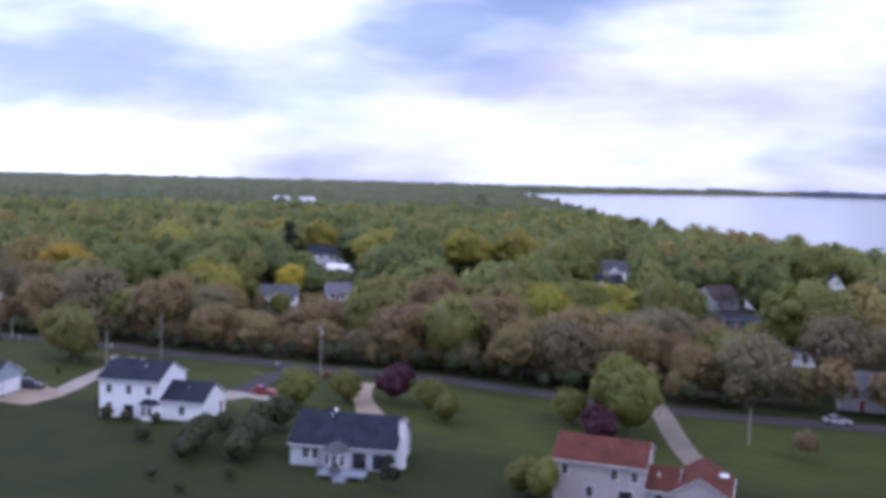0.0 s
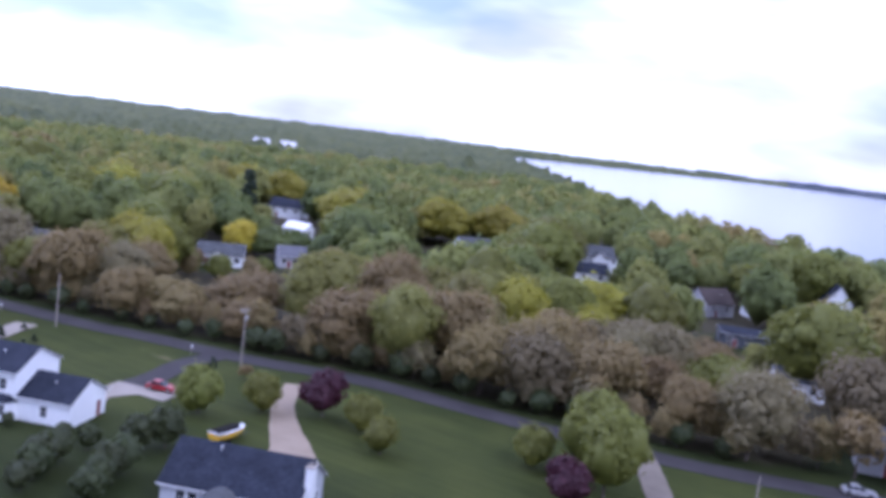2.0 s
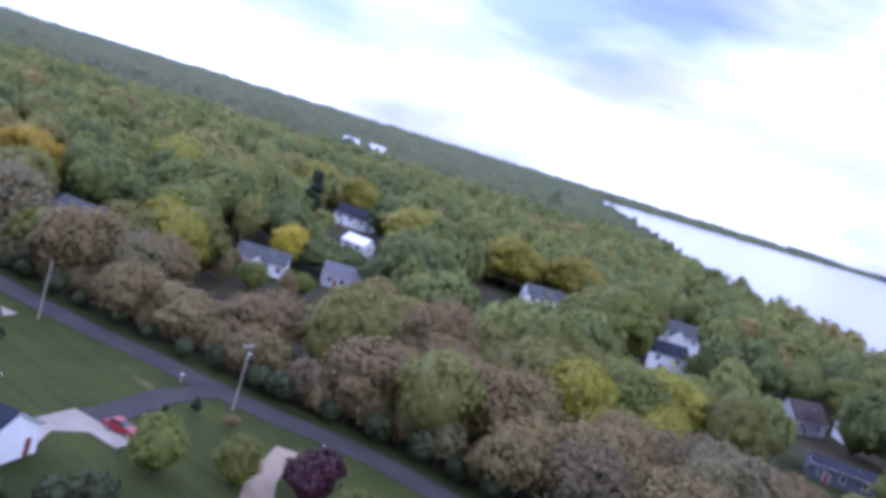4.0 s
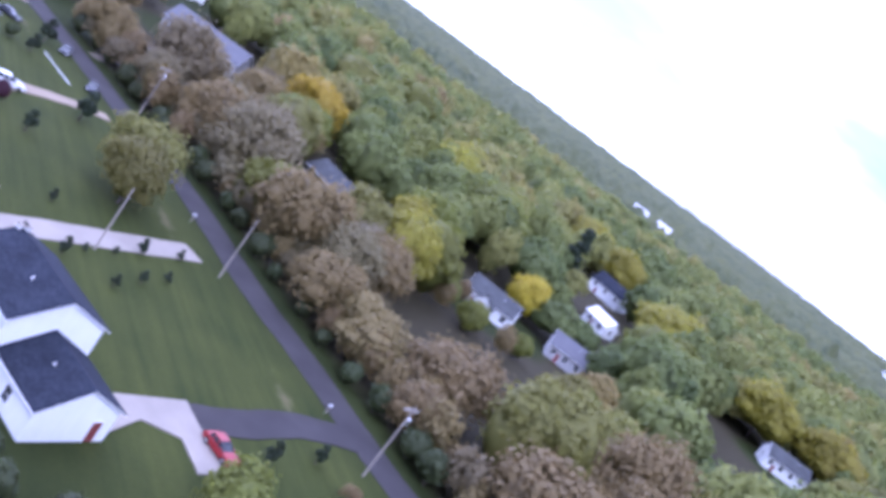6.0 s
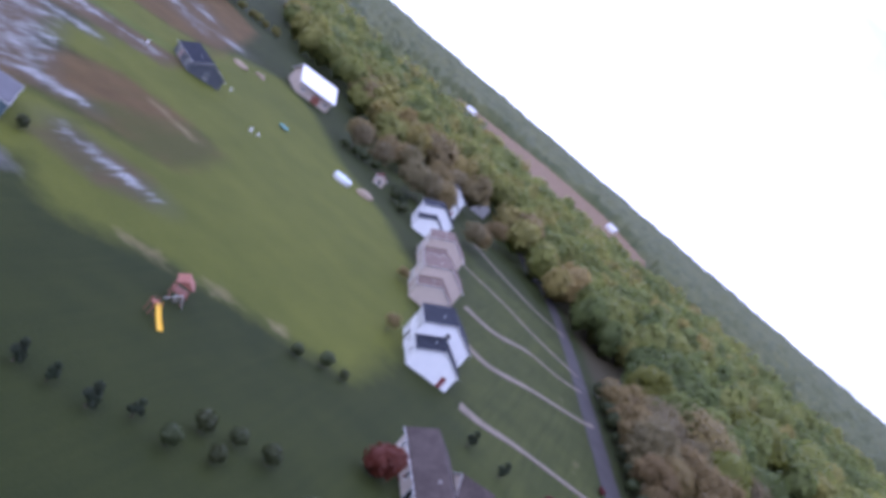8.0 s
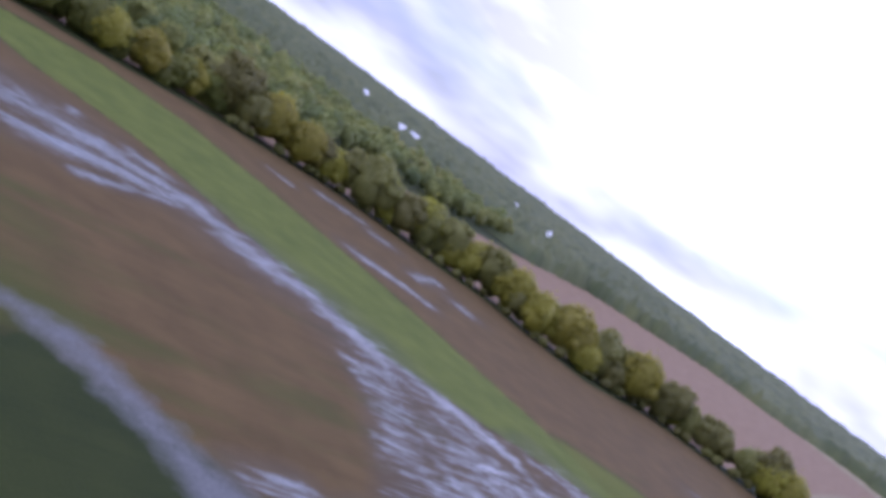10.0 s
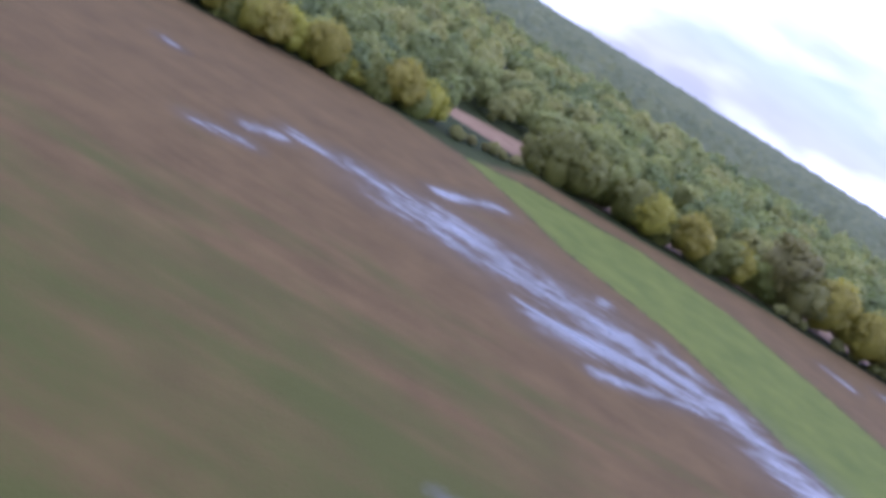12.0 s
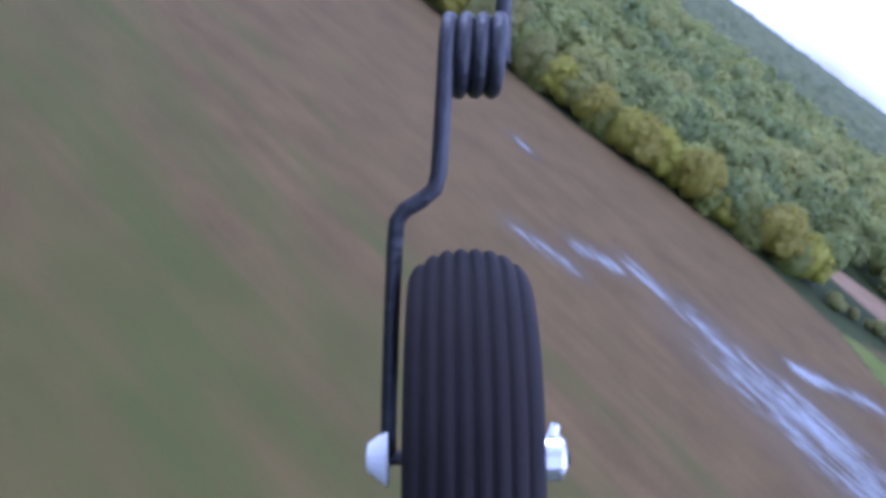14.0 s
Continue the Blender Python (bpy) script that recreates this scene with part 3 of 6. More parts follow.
far_lines = np.concatenate([-np.geomspace(4950, 600, 12), np.geomspace(600, 4950, 12)])
gx = axis_lines(-250.0, 60.0, 1.25, -1400.0, 420.0, 10.0, far_lines)
gy = axis_lines(-235.0, 45.0, 1.25, -620.0, 420.0, 8.0, far_lines)
X, Y = np.meshgrid(gx, gy, indexing="ij")
xy = np.stack([X.ravel(), Y.ravel()], 1)
ni, nj = X.shape
ix = np.arange(ni * nj).reshape(ni, nj)
quads = np.stack([ix[:-1, :-1], ix[1:, :-1], ix[1:, 1:], ix[:-1, 1:]], -1).reshape(-1, 4)
ground_mesh = from_arrays("ground", np.c_[xy, np.zeros(len(xy))], quads, ground_material())


def put_attribute(me, name, values):
    me.attributes.new(name, "FLOAT", "POINT").data.foreach_set("value", np.ascontiguousarray(values, np.float32))


NORTH_WOODS = [(x, y + 7) for x, y in ROAD] + [(-900, 1800), (-580, 1270), (-290, 795), (-200, 625), (-140, 545), (-90, 475), (-50, 436), (-18, 406), (20, 381), (120, 345), (300, 300)]
tilled = np.maximum(inside(xy, BROWN_FIELD), inside(xy, FAR_FIELD))
put_attribute(ground_mesh, "tilled", tilled)
bare = np.minimum(np.maximum(inside(xy, MUD), inside(xy, FAR_MUD)), -np.maximum(inside(xy, SHED_GREEN), inside(xy, VERGE)))
put_attribute(ground_mesh, "mud", np.maximum.reduce([bare, inside(xy, FALLOW), inside(xy, SOAKED), inside(xy, TRACK)]))
put_attribute(ground_mesh, "strip", inside(xy, STRIP))
put_attribute(ground_mesh, "meadow", np.maximum.reduce([inside(xy, p) for p in (MEADOW, SHED_GREEN, VERGE, PADDOCK)]))
put_attribute(ground_mesh, "lawn", inside(xy, LAWN))
put_attribute(ground_mesh, "lane", inside(xy, LANE))
put_attribute(ground_mesh, "straw", np.maximum.reduce([inside(xy, FAR_STRAW)] + [0.3 - from_line(xy, line) for line in DRY_LINES] + [-0.9 - from_line(xy, [(x, y - 8.5) for x, y in ROAD[5:16]])]))
HOUSE_LAWNS = [(-119.5, 197, 15), (-140, 166, 13), (-203, 152, 17), (-279, 163, 18), (-172, 122, 12), (-106, 296, 13), (-72, 318, 12), (-4, 240, 12), (33, 171, 11), (-255, 150, 16)]
grass = np.max([r - np.hypot(xy[:, 0] / K - a, xy[:, 1] / K - b) for a, b, r in HOUSE_LAWNS], axis=0)
put_attribute(ground_mesh, "woods", np.minimum(inside(xy, NORTH_WOODS), -grass))
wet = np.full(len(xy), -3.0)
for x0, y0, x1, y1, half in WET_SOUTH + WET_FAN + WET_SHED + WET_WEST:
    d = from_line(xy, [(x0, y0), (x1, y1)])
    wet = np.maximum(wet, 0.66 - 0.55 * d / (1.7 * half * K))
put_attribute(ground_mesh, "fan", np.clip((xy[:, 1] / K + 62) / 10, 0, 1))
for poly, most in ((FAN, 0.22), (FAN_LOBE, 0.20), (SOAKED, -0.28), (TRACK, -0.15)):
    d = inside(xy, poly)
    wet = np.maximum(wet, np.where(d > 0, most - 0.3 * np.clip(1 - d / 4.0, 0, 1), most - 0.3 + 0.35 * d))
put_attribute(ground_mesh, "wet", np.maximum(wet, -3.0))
weedy = np.maximum(np.clip((xy[:, 1] / K + 88) / 62, 0, 1) * np.clip((xy[:, 0] / K + 100) / 30, 0.25, 1), 1.0 * np.clip((xy[:, 1] / K - 4) / 6, 0, 1) * (xy[:, 0] / K < -100))
weedy = np.maximum(weedy, 0.6 * np.clip(1.4 - np.hypot((xy[:, 0] / K + 106) / 24, (xy[:, 1] / K + 32) / 20), 0, 1))
put_attribute(ground_mesh, "weedy", weedy)
tagged(new("ground", ground_mesh), "grass, tilled brown mud with puddles and a green crop strip", "ground", kind="structure")

# the lake, with its far shore
water_mat, wnt, wb = blank("lake_water", 0.12)
wb.inputs["Base Color"].default_value = (0.10, 0.12, 0.15, 1)
wb.inputs["Specular IOR Level"].default_value = 0.7
wave = noise_of(wnt, 0.25, 3.0)
add_bump(wnt, wb, wave.outputs["Fac"], 0.15, 0.3)
bm = bmesh.new()
lake_edge = [plan(x, y, 0.12) for x, y in SHORE] + [Vector((4800, 4700, 0.12)), Vector((-900, 4700, 0.12))]
bm.faces.new([bm.verts.new(p) for p in lake_edge])
bmesh.ops.triangulate(bm, faces=bm.faces)
tagged(part("lake_water", bm, water_mat), "pale wide lake under a bright sky", "lake", kind="structure")


# ---------------------------------------------------------------- road and drives
def ribbon(name, line, width, z, material, label, category="road", thick=0.10):
    """A strip with real edges along a line of the plan."""
    bm = bmesh.new()
    pts = [plan(*p) for p in line]
    fine = []
    for i in range(len(pts) - 1):
        p0, p1, p2, p3 = pts[max(i - 1, 0)], pts[i], pts[i + 1], pts[min(i + 2, len(pts) - 1)]
        for s in np.linspace(0, 1, 6, endpoint=False):
            fine.append(0.5 * ((2 * p1) + (p2 - p0) * s + (2 * p0 - 5 * p1 + 4 * p2 - p3) * s * s + (3 * p1 - p0 - 3 * p2 + p3) * s ** 3))
    fine.append(pts[-1])
    rows = []
    for i, p in enumerate(fine):
        d = (fine[min(i + 1, len(fine) - 1)] - fine[max(i - 1, 0)]).normalized()
        side = Vector((-d.y, d.x, 0))
        w = 0.5 * (width(i / (len(fine) - 1)) if callable(width) else width)
        w *= 1 + 0.03 * math.sin(i * 1.7)
        rows.append([bm.verts.new(p + side * o + Vector((0, 0, h))) for o, h in ((w, z - thick), (w, z), (-w, z), (-w, z - thick))])
    for a, b in zip(rows, rows[1:]):
        for k in range(3):
            bm.faces.new([a[k], a[k + 1], b[k + 1], b[k]])
    return tagged(part(name, bm, material), label, category, kind="structure")


def slab(name, outline, z, material, label, category="driveway", thick=0.12):
    bm = bmesh.new()
    prism(bm, [tuple(plan(x, y)[:2]) for x, y in outline], z - thick, z)
    return tagged(part(name, bm, material), label, category, kind="structure")


ribbon("road", ROAD, 5.2, 0.06, M["asphalt"], "worn grey asphalt country road")
DRIVES = [
    ("driveway_1", [(-57, 135.5), (-56.2, 128), (-53.5, 121), (-52, 115)], 4.3, "asphalt", "dark asphalt drive from the road"),
    ("driveway_2", [(-86.8, 123.5), (-82, 114), (-77.5, 105), (-74, 98.5), (-72.5, 92)], 4.0, "concrete", "pale concrete drive along young conifers"),
    ("driveway_3", [(-40.2, 134), (-35, 126), (-29, 119.5), (-23, 114), (-19, 109)], lambda s: 2.9 + 4.5 * s * s, "warm_concrete", "warm concrete drive that widens to the house"),
    ("driveway_4", [(3.2, 153.5), (6.8, 147.2), (10.3, 140.8), (13.4, 134.8), (16.8, 128.8), (20.4, 123.2), (23.5, 117), (25, 112)], 3.6, "gravel", "grey gravel drive to the red-roofed house"),
    ("driveway_5", [(-121.5, 117), (-120, 111), (-116.5, 104), (-113.5, 100), (-112, 94), (-111, 90)], lambda s: 2.4 + 2.2 * s, "warm_concrete", "tan drive with two parked white cars"),
]
FAR_DRIVES = [
    ("driveway_6", [(-162.5, 107.5), (-159, 98), (-155.4, 88.4), (-152, 82.6), (-151, 78)], lambda s: 1.5 + 2.5 * s * s, "gravel", "narrow sandy drive over the lawn"),
    ("driveway_7", [(-206, 100), (-202, 98), (-191.7, 85.5), (-183, 77), (-183.5, 70)], lambda s: 1.4 + 2.4 * s * s, "gravel", "narrow sandy drive over the lawn"),
    ("driveway_8", [(-224, 95), (-219.8, 89), (-217.9, 80.2), (-208.6, 72.3), (-208.6, 64)], lambda s: 1.4 + 2.2 * s * s, "gravel", "narrow sandy drive over the lawn"),
    ("driveway_9", [(-268, 85), (-268.7, 74.6), (-276, 60), (-286, 46.9)], 1.6, "gravel", "narrow sandy drive over the lawn"),
    ("driveway_10", [(-150, 118), (-157, 124), (-168, 128), (-185, 136)], 2.6, "gravel", "short drive under brown trees"),
    ("driveway_11", [(-236, 93), (-238, 80), (-244, 66), (-246, 52)], 1.6, "gravel", "narrow sandy drive over the lawn"),
]
for name, line, width, mat, label in DRIVES + FAR_DRIVES:
    ribbon(name, line, width, 0.10, M[mat], label, "driveway", 0.14)
slab("driveway_12", [(-52.0, 107.6), (-54.4, 115.3), (-50.9, 115.9), (-45.6, 118.0), (-44.5, 114.2), (-48.6, 113.6), (-49.6, 110.0), (-47.4, 107.6), (-45.0, 104.9), (-46.4, 106.6)], 0.115,
     M["concrete"], "pale concrete parking pad by the garage")
slab("driveway_13", [(-76.2, 88.6), (-80.5, 96.4), (-82.6, 99.7), (-79.6, 99.0), (-75.4, 98.8), (-71, 97), (-70.0, 90.0)], 0.118, M["warm_concrete"], "tan concrete apron before the garage doors")


# ---------------------------------------------------------------- trees
ICO = {}
for level in (1, 2, 3):
    tmp = bmesh.new()
    bmesh.ops.create_icosphere(tmp, subdivisions=level, radius=1.0)
    tmp.verts.index_update()
    ICO[level] = (np.array([v.co[:] for v in tmp.verts]), np.array([[v.index for v in f.verts] for f in tmp.faces]))
    tmp.free()


def lump(rng, level, centre, radii, rough=0.28):
    """A ragged mass of leaves."""
    v, f = ICO[level]
    k = rng.normal(size=(5, 3)) * 1.7
    ph = rng.uniform(0, 6.3, 5)
    r = 1 + rough * np.sin(v @ k.T + ph).sum(1) / 2.2 + rng.normal(0, rough * 0.28, len(v))
    return v * r[:, None] * radii + centre, f


def leaf_cards(rng, centres, radii, count, size, spread=0.15, tilt=0.7):
    """Small bent leaf clumps over the outside of the masses."""
    pick = rng.choice(len(centres), count, p=(radii.mean(1) ** 2) / (radii.mean(1) ** 2).sum())
    d = rng.normal(size=(count, 3))
    d /= np.linalg.norm(d, axis=1)[:, None]
    d[:, 2] = np.where(d[:, 2] < -0.45, -d[:, 2], d[:, 2])
    p = centres[pick] + d * radii[pick] * (1 + rng.normal(0.02, spread, count))[:, None]
    n = d + rng.normal(0, tilt * 0.38, (count, 3))
    n /= np.linalg.norm(n, axis=1)[:, None]
    u = np.cross(n, rng.normal(size=(count, 3)))
    u /= np.linalg.norm(u, axis=1)[:, None]
    w = np.cross(n, u)
    s = size * rng.uniform(0.55, 1.35, count)[:, None]
    v = np.stack([p - u * s * 1.1 - w * s * 0.6, p + u * s * 1.1 - w * s * 0.5, p + w * s * 1.3 + n * s * 0.2], 1).reshape(-1, 3)
    return v, np.arange(3 * count).reshape(-1, 3)


def merge(bits):
    vs, fs, o = [], [], 0
    for v, f in bits:
        vs.append(v)
        fs.append(f + o)
        o += len(v)
    return np.concatenate(vs), np.concatenate(fs)


def masses(rng, height, width, low, n, shape="round"):
    """Centres and radii of a crown's bodies: two or three large ones, then n clumps that stand out of them."""
    c, r = [], []
    tall = height - low
    if shape == "cone":
        for i in range(n):
            s = rng.uniform(0, 1) ** 0.8
            a, q = 2.4 * i + rng.uniform(-0.5, 0.5), (width * 0.4 * (1 - s) + 0.1) * math.sqrt(rng.uniform(0.1, 1))
            k = width * (0.225 + 0.09 * rng.uniform()) * 0.55
            c.append((q * math.cos(a), q * math.sin(a), low + tall * (0.12 + 0.76 * s)))
            r.append((k, k, k * (0.78 + 0.25 * rng.uniform())))
        return np.array(c), np.array(r)
    for i in range(3):
        a, q = 2.1 * i + rng.uniform(-0.6, 0.6), width * rng.uniform(0.09, 0.19)
        k = rng.uniform(0.29, 0.35) if i else 0.36
        c.append((q * math.cos(a), q * math.sin(a), low + tall * (0.46 + rng.uniform(-0.08, 0.12))))
        r.append((width * k, width * k, tall * min(0.46, k * 1.18)))
    for i in range(n):
        j = int(rng.integers(3))
        d = rng.normal(size=3)
        d[2] = abs(d[2]) * 0.9 - 0.25
        d /= np.linalg.norm(d)
        k = width * rng.uniform(0.085, 0.165)
        p = np.array(c[j]) + d * np.array(r[j]) * rng.uniform(0.78, 0.98)
        c.append((p[0], p[1], max(low + 0.5 * k, p[2])))
        r.append((k, k, k * rng.uniform(0.75, 1.05)))
    return np.array(c), np.array(r)


def limbs(rng, centres, height, girth, twigs=0):
    """A tapered trunk with limbs that reach into the masses, and twigs where the crown is thin."""
    bm = bmesh.new()
    top = Vector((rng.normal(0, 0.15), rng.normal(0, 0.15), height * 0.62))
    mid = top * 0.5 + Vector((rng.normal(0, 0.12), rng.normal(0, 0.12), 0))
    tube(bm, (0, 0, -0.3), (0, 0, 0.25), girth * 1.5, girth * 1.08, 9)
    tube(bm, (0, 0, 0.25), mid, girth * 1.08, girth * 0.8, 9)
    tube(bm, mid, top, girth * 0.8, girth * 0.35, 8)
    for c in centres:
        c = Vector(c)
        s = min(0.95, max(0.3, (c.z - height * 0.12) / height))
        start = mid.lerp(top, min(1, max(0, (s - 0.3) * 1.6)))
        if (c - start).length > 0.4:
            knee = start.lerp(c, 0.5) + Vector((rng.normal(0, 0.25), rng.normal(0, 0.25), -0.15))
            tube(bm, start, knee, girth * 0.36, girth * 0.2, 6)
            tube(bm, knee, c, girth * 0.2, girth * 0.06, 5)
        for _ in range(twigs):
            e = c + Vector(rng.normal(0, 1, 3)) * 0.16 * height * 0.75
            tube(bm, c.lerp(Vector((0, 0, c.z * 0.8)), rng.uniform(0, 0.4)), e, girth * 0.09, girth * 0.02, 4, False)
    return bm


def tree_model(name, seed, height, width, low, material, label, category="tree", shape="round", lumps=9, cards=900, leaf=0.34, fill=0.8, girth=0.17, twigs=0, group=""):
    rng = np.random.default_rng(seed)
    c, r = masses(rng, height, width, low, lumps, shape)
    root = new(name)
    root.empty_display_size = 0.3
    tagged(root, label, category, group)
    part("trunk", limbs(rng, c[:14], height, girth, twigs), M["bark"], root)
    bits = [lump(rng, 2 if i < 3 else 1, c[i], r[i] * fill, 0.22) for i in range(len(c))] if fill else []
    bits.append(leaf_cards(rng, c, r, cards, leaf, 0.10 if fill > 0.8 else 0.15, 0.75))
    v, f = merge(bits)
    v[:, 2] = np.maximum(v[:, 2], 0.05)
    crown = from_arrays("crown", v, f, M[material])
    crown.shade_smooth()
    link_mesh("crown", crown, root)
    return root


WILD = "trees of the wood beside the road"
GREEN = "broad spring-green leafy tree at the edge of the wood"
OLIVE = "tall olive-green tree coming into leaf"
RUSSET = "half-bare tree with russet spring buds and open branches"
MODELS = {
    "green": [tree_model("tree", 11, 17.0, 14.5, 1.0, "leaf_green", GREEN, lumps=26, cards=3400, leaf=0.39, fill=0.86, group=WILD),
              tree_model("tree", 12, 14.0, 13.0, 0.8, "leaf_green", GREEN, lumps=24, cards=3000, leaf=0.38, fill=0.86, group=WILD)],
    "olive": [tree_model("tree", 13, 17.0, 13.5, 1.4, "leaf_olive", OLIVE, lumps=26, cards=3400, leaf=0.39, fill=0.86, group=WILD),
              tree_model("tree", 14, 14.0, 12.5, 1.0, "leaf_olive", OLIVE, lumps=24, cards=3000, leaf=0.38, fill=0.86, group=WILD)],
    "brown": [tree_model("tree", 15, 14.0, 13.5, 0.8, "leaf_brown", RUSSET, lumps=26, cards=4600, leaf=0.30, fill=0.66, twigs=3, group=WILD),
              tree_model("tree", 16, 11.5, 12.0, 0.6, "leaf_brown", RUSSET, lumps=24, cards=4200, leaf=0.29, fill=0.66, twigs=3, group=WILD)],
    "yellow": [tree_model("tree", 17, 16.5, 14.5, 1.0, "leaf_yellow", "yellow-green leafy tree in the wood", lumps=26, cards=3400, leaf=0.39, fill=0.86, group=WILD)],
    "grey": [tree_model("tree", 18, 14.5, 13.0, 1.0, "leaf_grey", "grey-brown tree still almost bare of leaves", lumps=24, cards=4000, leaf=0.28, fill=0.55, twigs=4, group=WILD)],
    "gold": [tree_model("tree", 39, 15.0, 14.0, 1.2, "leaf_gold", "golden-yellow tree in the wood", lumps=24, cards=3000, leaf=0.38, fill=0.86, group=WILD)],
    "spruce": [tree_model("conifer", 43, 19.0, 8.0, 0.6, "leaf_dark", "tall dark spruce among the spring trees", "conifer", shape="cone", lumps=26, cards=2600, leaf=0.25, fill=0.85, girth=0.2, group=WILD)],
}


def plant(model, x, y, size=1.0, turn=None, label="", group="", name="", sunk=0.0):
    m = Matrix.Translation(plan(x, y, -sunk)) @ Matrix.Rotation(rnd.uniform(0, 6.28) if turn is None else turn, 4, "Z")
    ob = copy_thing(model, m)
    ob.scale = (size * rnd.uniform(0.92, 1.08), size * rnd.uniform(0.92, 1.08), size)
    if label:
        ob["label"] = label
    if group:
        ob["group"] = group
    elif "group" in ob.keys() and label:
        del ob["group"]
    if name:
        ob.name = name
    return ob


CLEAR = [(-352, 30, 11), (-340, 30, 9), (2, 314, 8), (-119, 197, 13), (-112, 190, 9), (-139, 166, 8), (-133, 160, 6), (-205, 153, 15), (-195, 143, 12), (-281, 163, 12), (-272, 158, 10), (-172, 122, 10), (-178, 128, 9), (-194, 307, 10), (-107, 293, 11), (-98, 286, 9), (-76, 330, 9), (-4, 246, 9), (-4, 236, 8),
         (-156, 266, 8), (-25, 282, 8), (-20, 272, 6), (-116, 285, 8), (-60, 290, 8), (33, 171, 9), (-300, 30, 14), (-80, 171, 5), (-210, 135, 8), (3, 250, 8), (-110, 200, 8), (-124, 185, 7)]


# lanes cut towards the camera so that these houses show between the trees
for a, b, far in [(-72, 318, 7), (-4, 240, 3), (-110, 212, 4), (-115, 194, 6), (-124, 199, 6), (-99, 288, 8), (-210, 150, 4), (-196, 154, 4), (-119, 197, 4), (-140, 166, 3), (-103, 284, 4), (-72, 318, 4), (-4, 240, 2), (-22, 270, 2), (-203, 152, 3), (-279, 163, 5), (-188, 298, 4), (-110, 275, 3), (2, 314, 1), (33, 171, 1), (14, 203, 1), (-148, 258, 3), (-58, 278, 3)]:
    aim = Vector((-5 - a, 72 - b)).normalized()
    for k in range(1, far + 3):
        CLEAR.append((a + aim.x * 7.0 * k, b + aim.y * 7.0 * k, 7.5 if k < 4 else 5.5))


def free_of_clearings(x, y, pad=0.0):
    return all((x - a) ** 2 + (y - b) ** 2 > (r + pad) ** 2 for a, b, r in CLEAR)


# trees on the camera's sight lines to these houses are kept low to fit the view
SEEN_HOUSES = [(-119.5, 196.5), (-188, 298), (-106, 296), (-72, 318), (-4, 240), (2, 314), (-148, 258), (-58, 278)]


def tallest_at(x, y):
    best = 30.0
    for a, b in SEEN_HOUSES:
        for u, v in ((46, 26), (36, 44)):
            aim = Vector((u - a, v - b)).normalized()
            along, across = (x - a) * aim.x + (y - b) * aim.y, abs((x - a) * aim.y - (y - b) * aim.x)
            if 2 < along < 90 and across < 8.5:
                best = min(best, 2.6 + 0.14 * along)
    return best


def kind_at(x, y, r):
    """Which sort of tree grows where: a russet belt behind the road, greener beyond."""
    d = from_line(np.array([[x * K, y * K]]), ROAD)[0]
    n = noise.noise(Vector((x * 0.03, y * 0.03, 3.0)))
    if -16 < x < 60 and d < 75:
        return "grey" if r < 0.42 else ("brown" if r < 0.8 else "olive")
    if d < 36 and x < 60:
        if x < -118 and r > 0.72:
            return "grey"
        return "brown" if r < 0.55 + 0.5 * n else ("grey" if r < 0.65 else ("olive" if r < 0.92 else "green"))
    if n > 0.2:
        return "brown" if r < 0.45 else ("grey" if r < 0.6 else "olive")
    return "yellow" if r < 0.3 else ("green" if r < 0.68 else "olive")


road_at = sorted(ROAD)
RX, RY = [p[0] for p in road_at], [p[1] for p in road_at]
# trees of the wood that stand out: kind, place, radius of the crown
KNOWN = [("gold", -172, 168, 8.2), ("green", -198, 201, 10.0), ("yellow", -190, 220, 10.0), ("green", -128, 180, 8.4), ("yellow", -224, 314, 10.5), ("brown", -75, 143, 6.6),
         ("brown", -97, 139, 7.1), ("grey", -117, 136, 8.4), ("green", -107, 137, 4.7), ("green", -125, 257, 12.0), ("yellow", -122, 301, 11.0), ("brown", -194, 342, 11.0), ("brown", -55, 178, 7.8),
         ("green", -59, 221, 9.5), ("green", -76, 292, 11.0), ("yellow", -200, 311, 8.6), ("gold", -127, 211, 4.8), ("olive", -264, 220, 10.0), ("green", -285, 255, 10.0), ("brown", -61, 145, 4.8),
         ("green", -67, 268, 9.5), ("yellow", -28, 212, 9.6), ("green", -15, 210, 6.2), ("brown", -5, 160, 7.5), ("brown", -1, 197, 7.8)]
KNOWN += [("green", -13, 289, 9.5), ("green", 16, 205, 8.6), ("grey", 17, 158, 6.7), ("grey", 27, 176, 7.4), ("green", -64, 243, 9.0), ("yellow", -105, 312, 9.5), ("green", -1, 346, 11.0), ("green", -7, 322, 8.6),
          ("yellow", -145, 279, 13.0), ("spruce", -170, 257, 5.0), ("green", -191, 215, 9.0), ("green", -163, 217, 11.0), ("brown", -46, 153, 9.0), ("brown", -69, 155, 8.2), ("brown", -83, 139, 6.0),
          ("brown", -235, 123, 13.0), ("green", -246, 109, 8.0), ("grey", -152, 131, 9.0), ("brown", -131, 133, 7.6), ("yellow", -211, 236, 9.5), ("green", -217, 256, 10.5), ("green", -307, 147, 11.0),
          ("brown", -163, 137, 7.6), ("brown", -30, 160, 7.2), ("brown", -17, 172, 7.6), ("green", -44, 196, 7.5), ("green", 8, 176, 7.0), ("grey", 38, 186, 7.0)]
MODEL_RADIUS = {"spruce": 3.6}
placed = []
for kind, x, y, r in KNOWN:
    s = r / MODEL_RADIUS.get(kind, 6.6)
    ob = plant(MODELS[kind][len(placed) % len(MODELS[kind])], x, y, s)
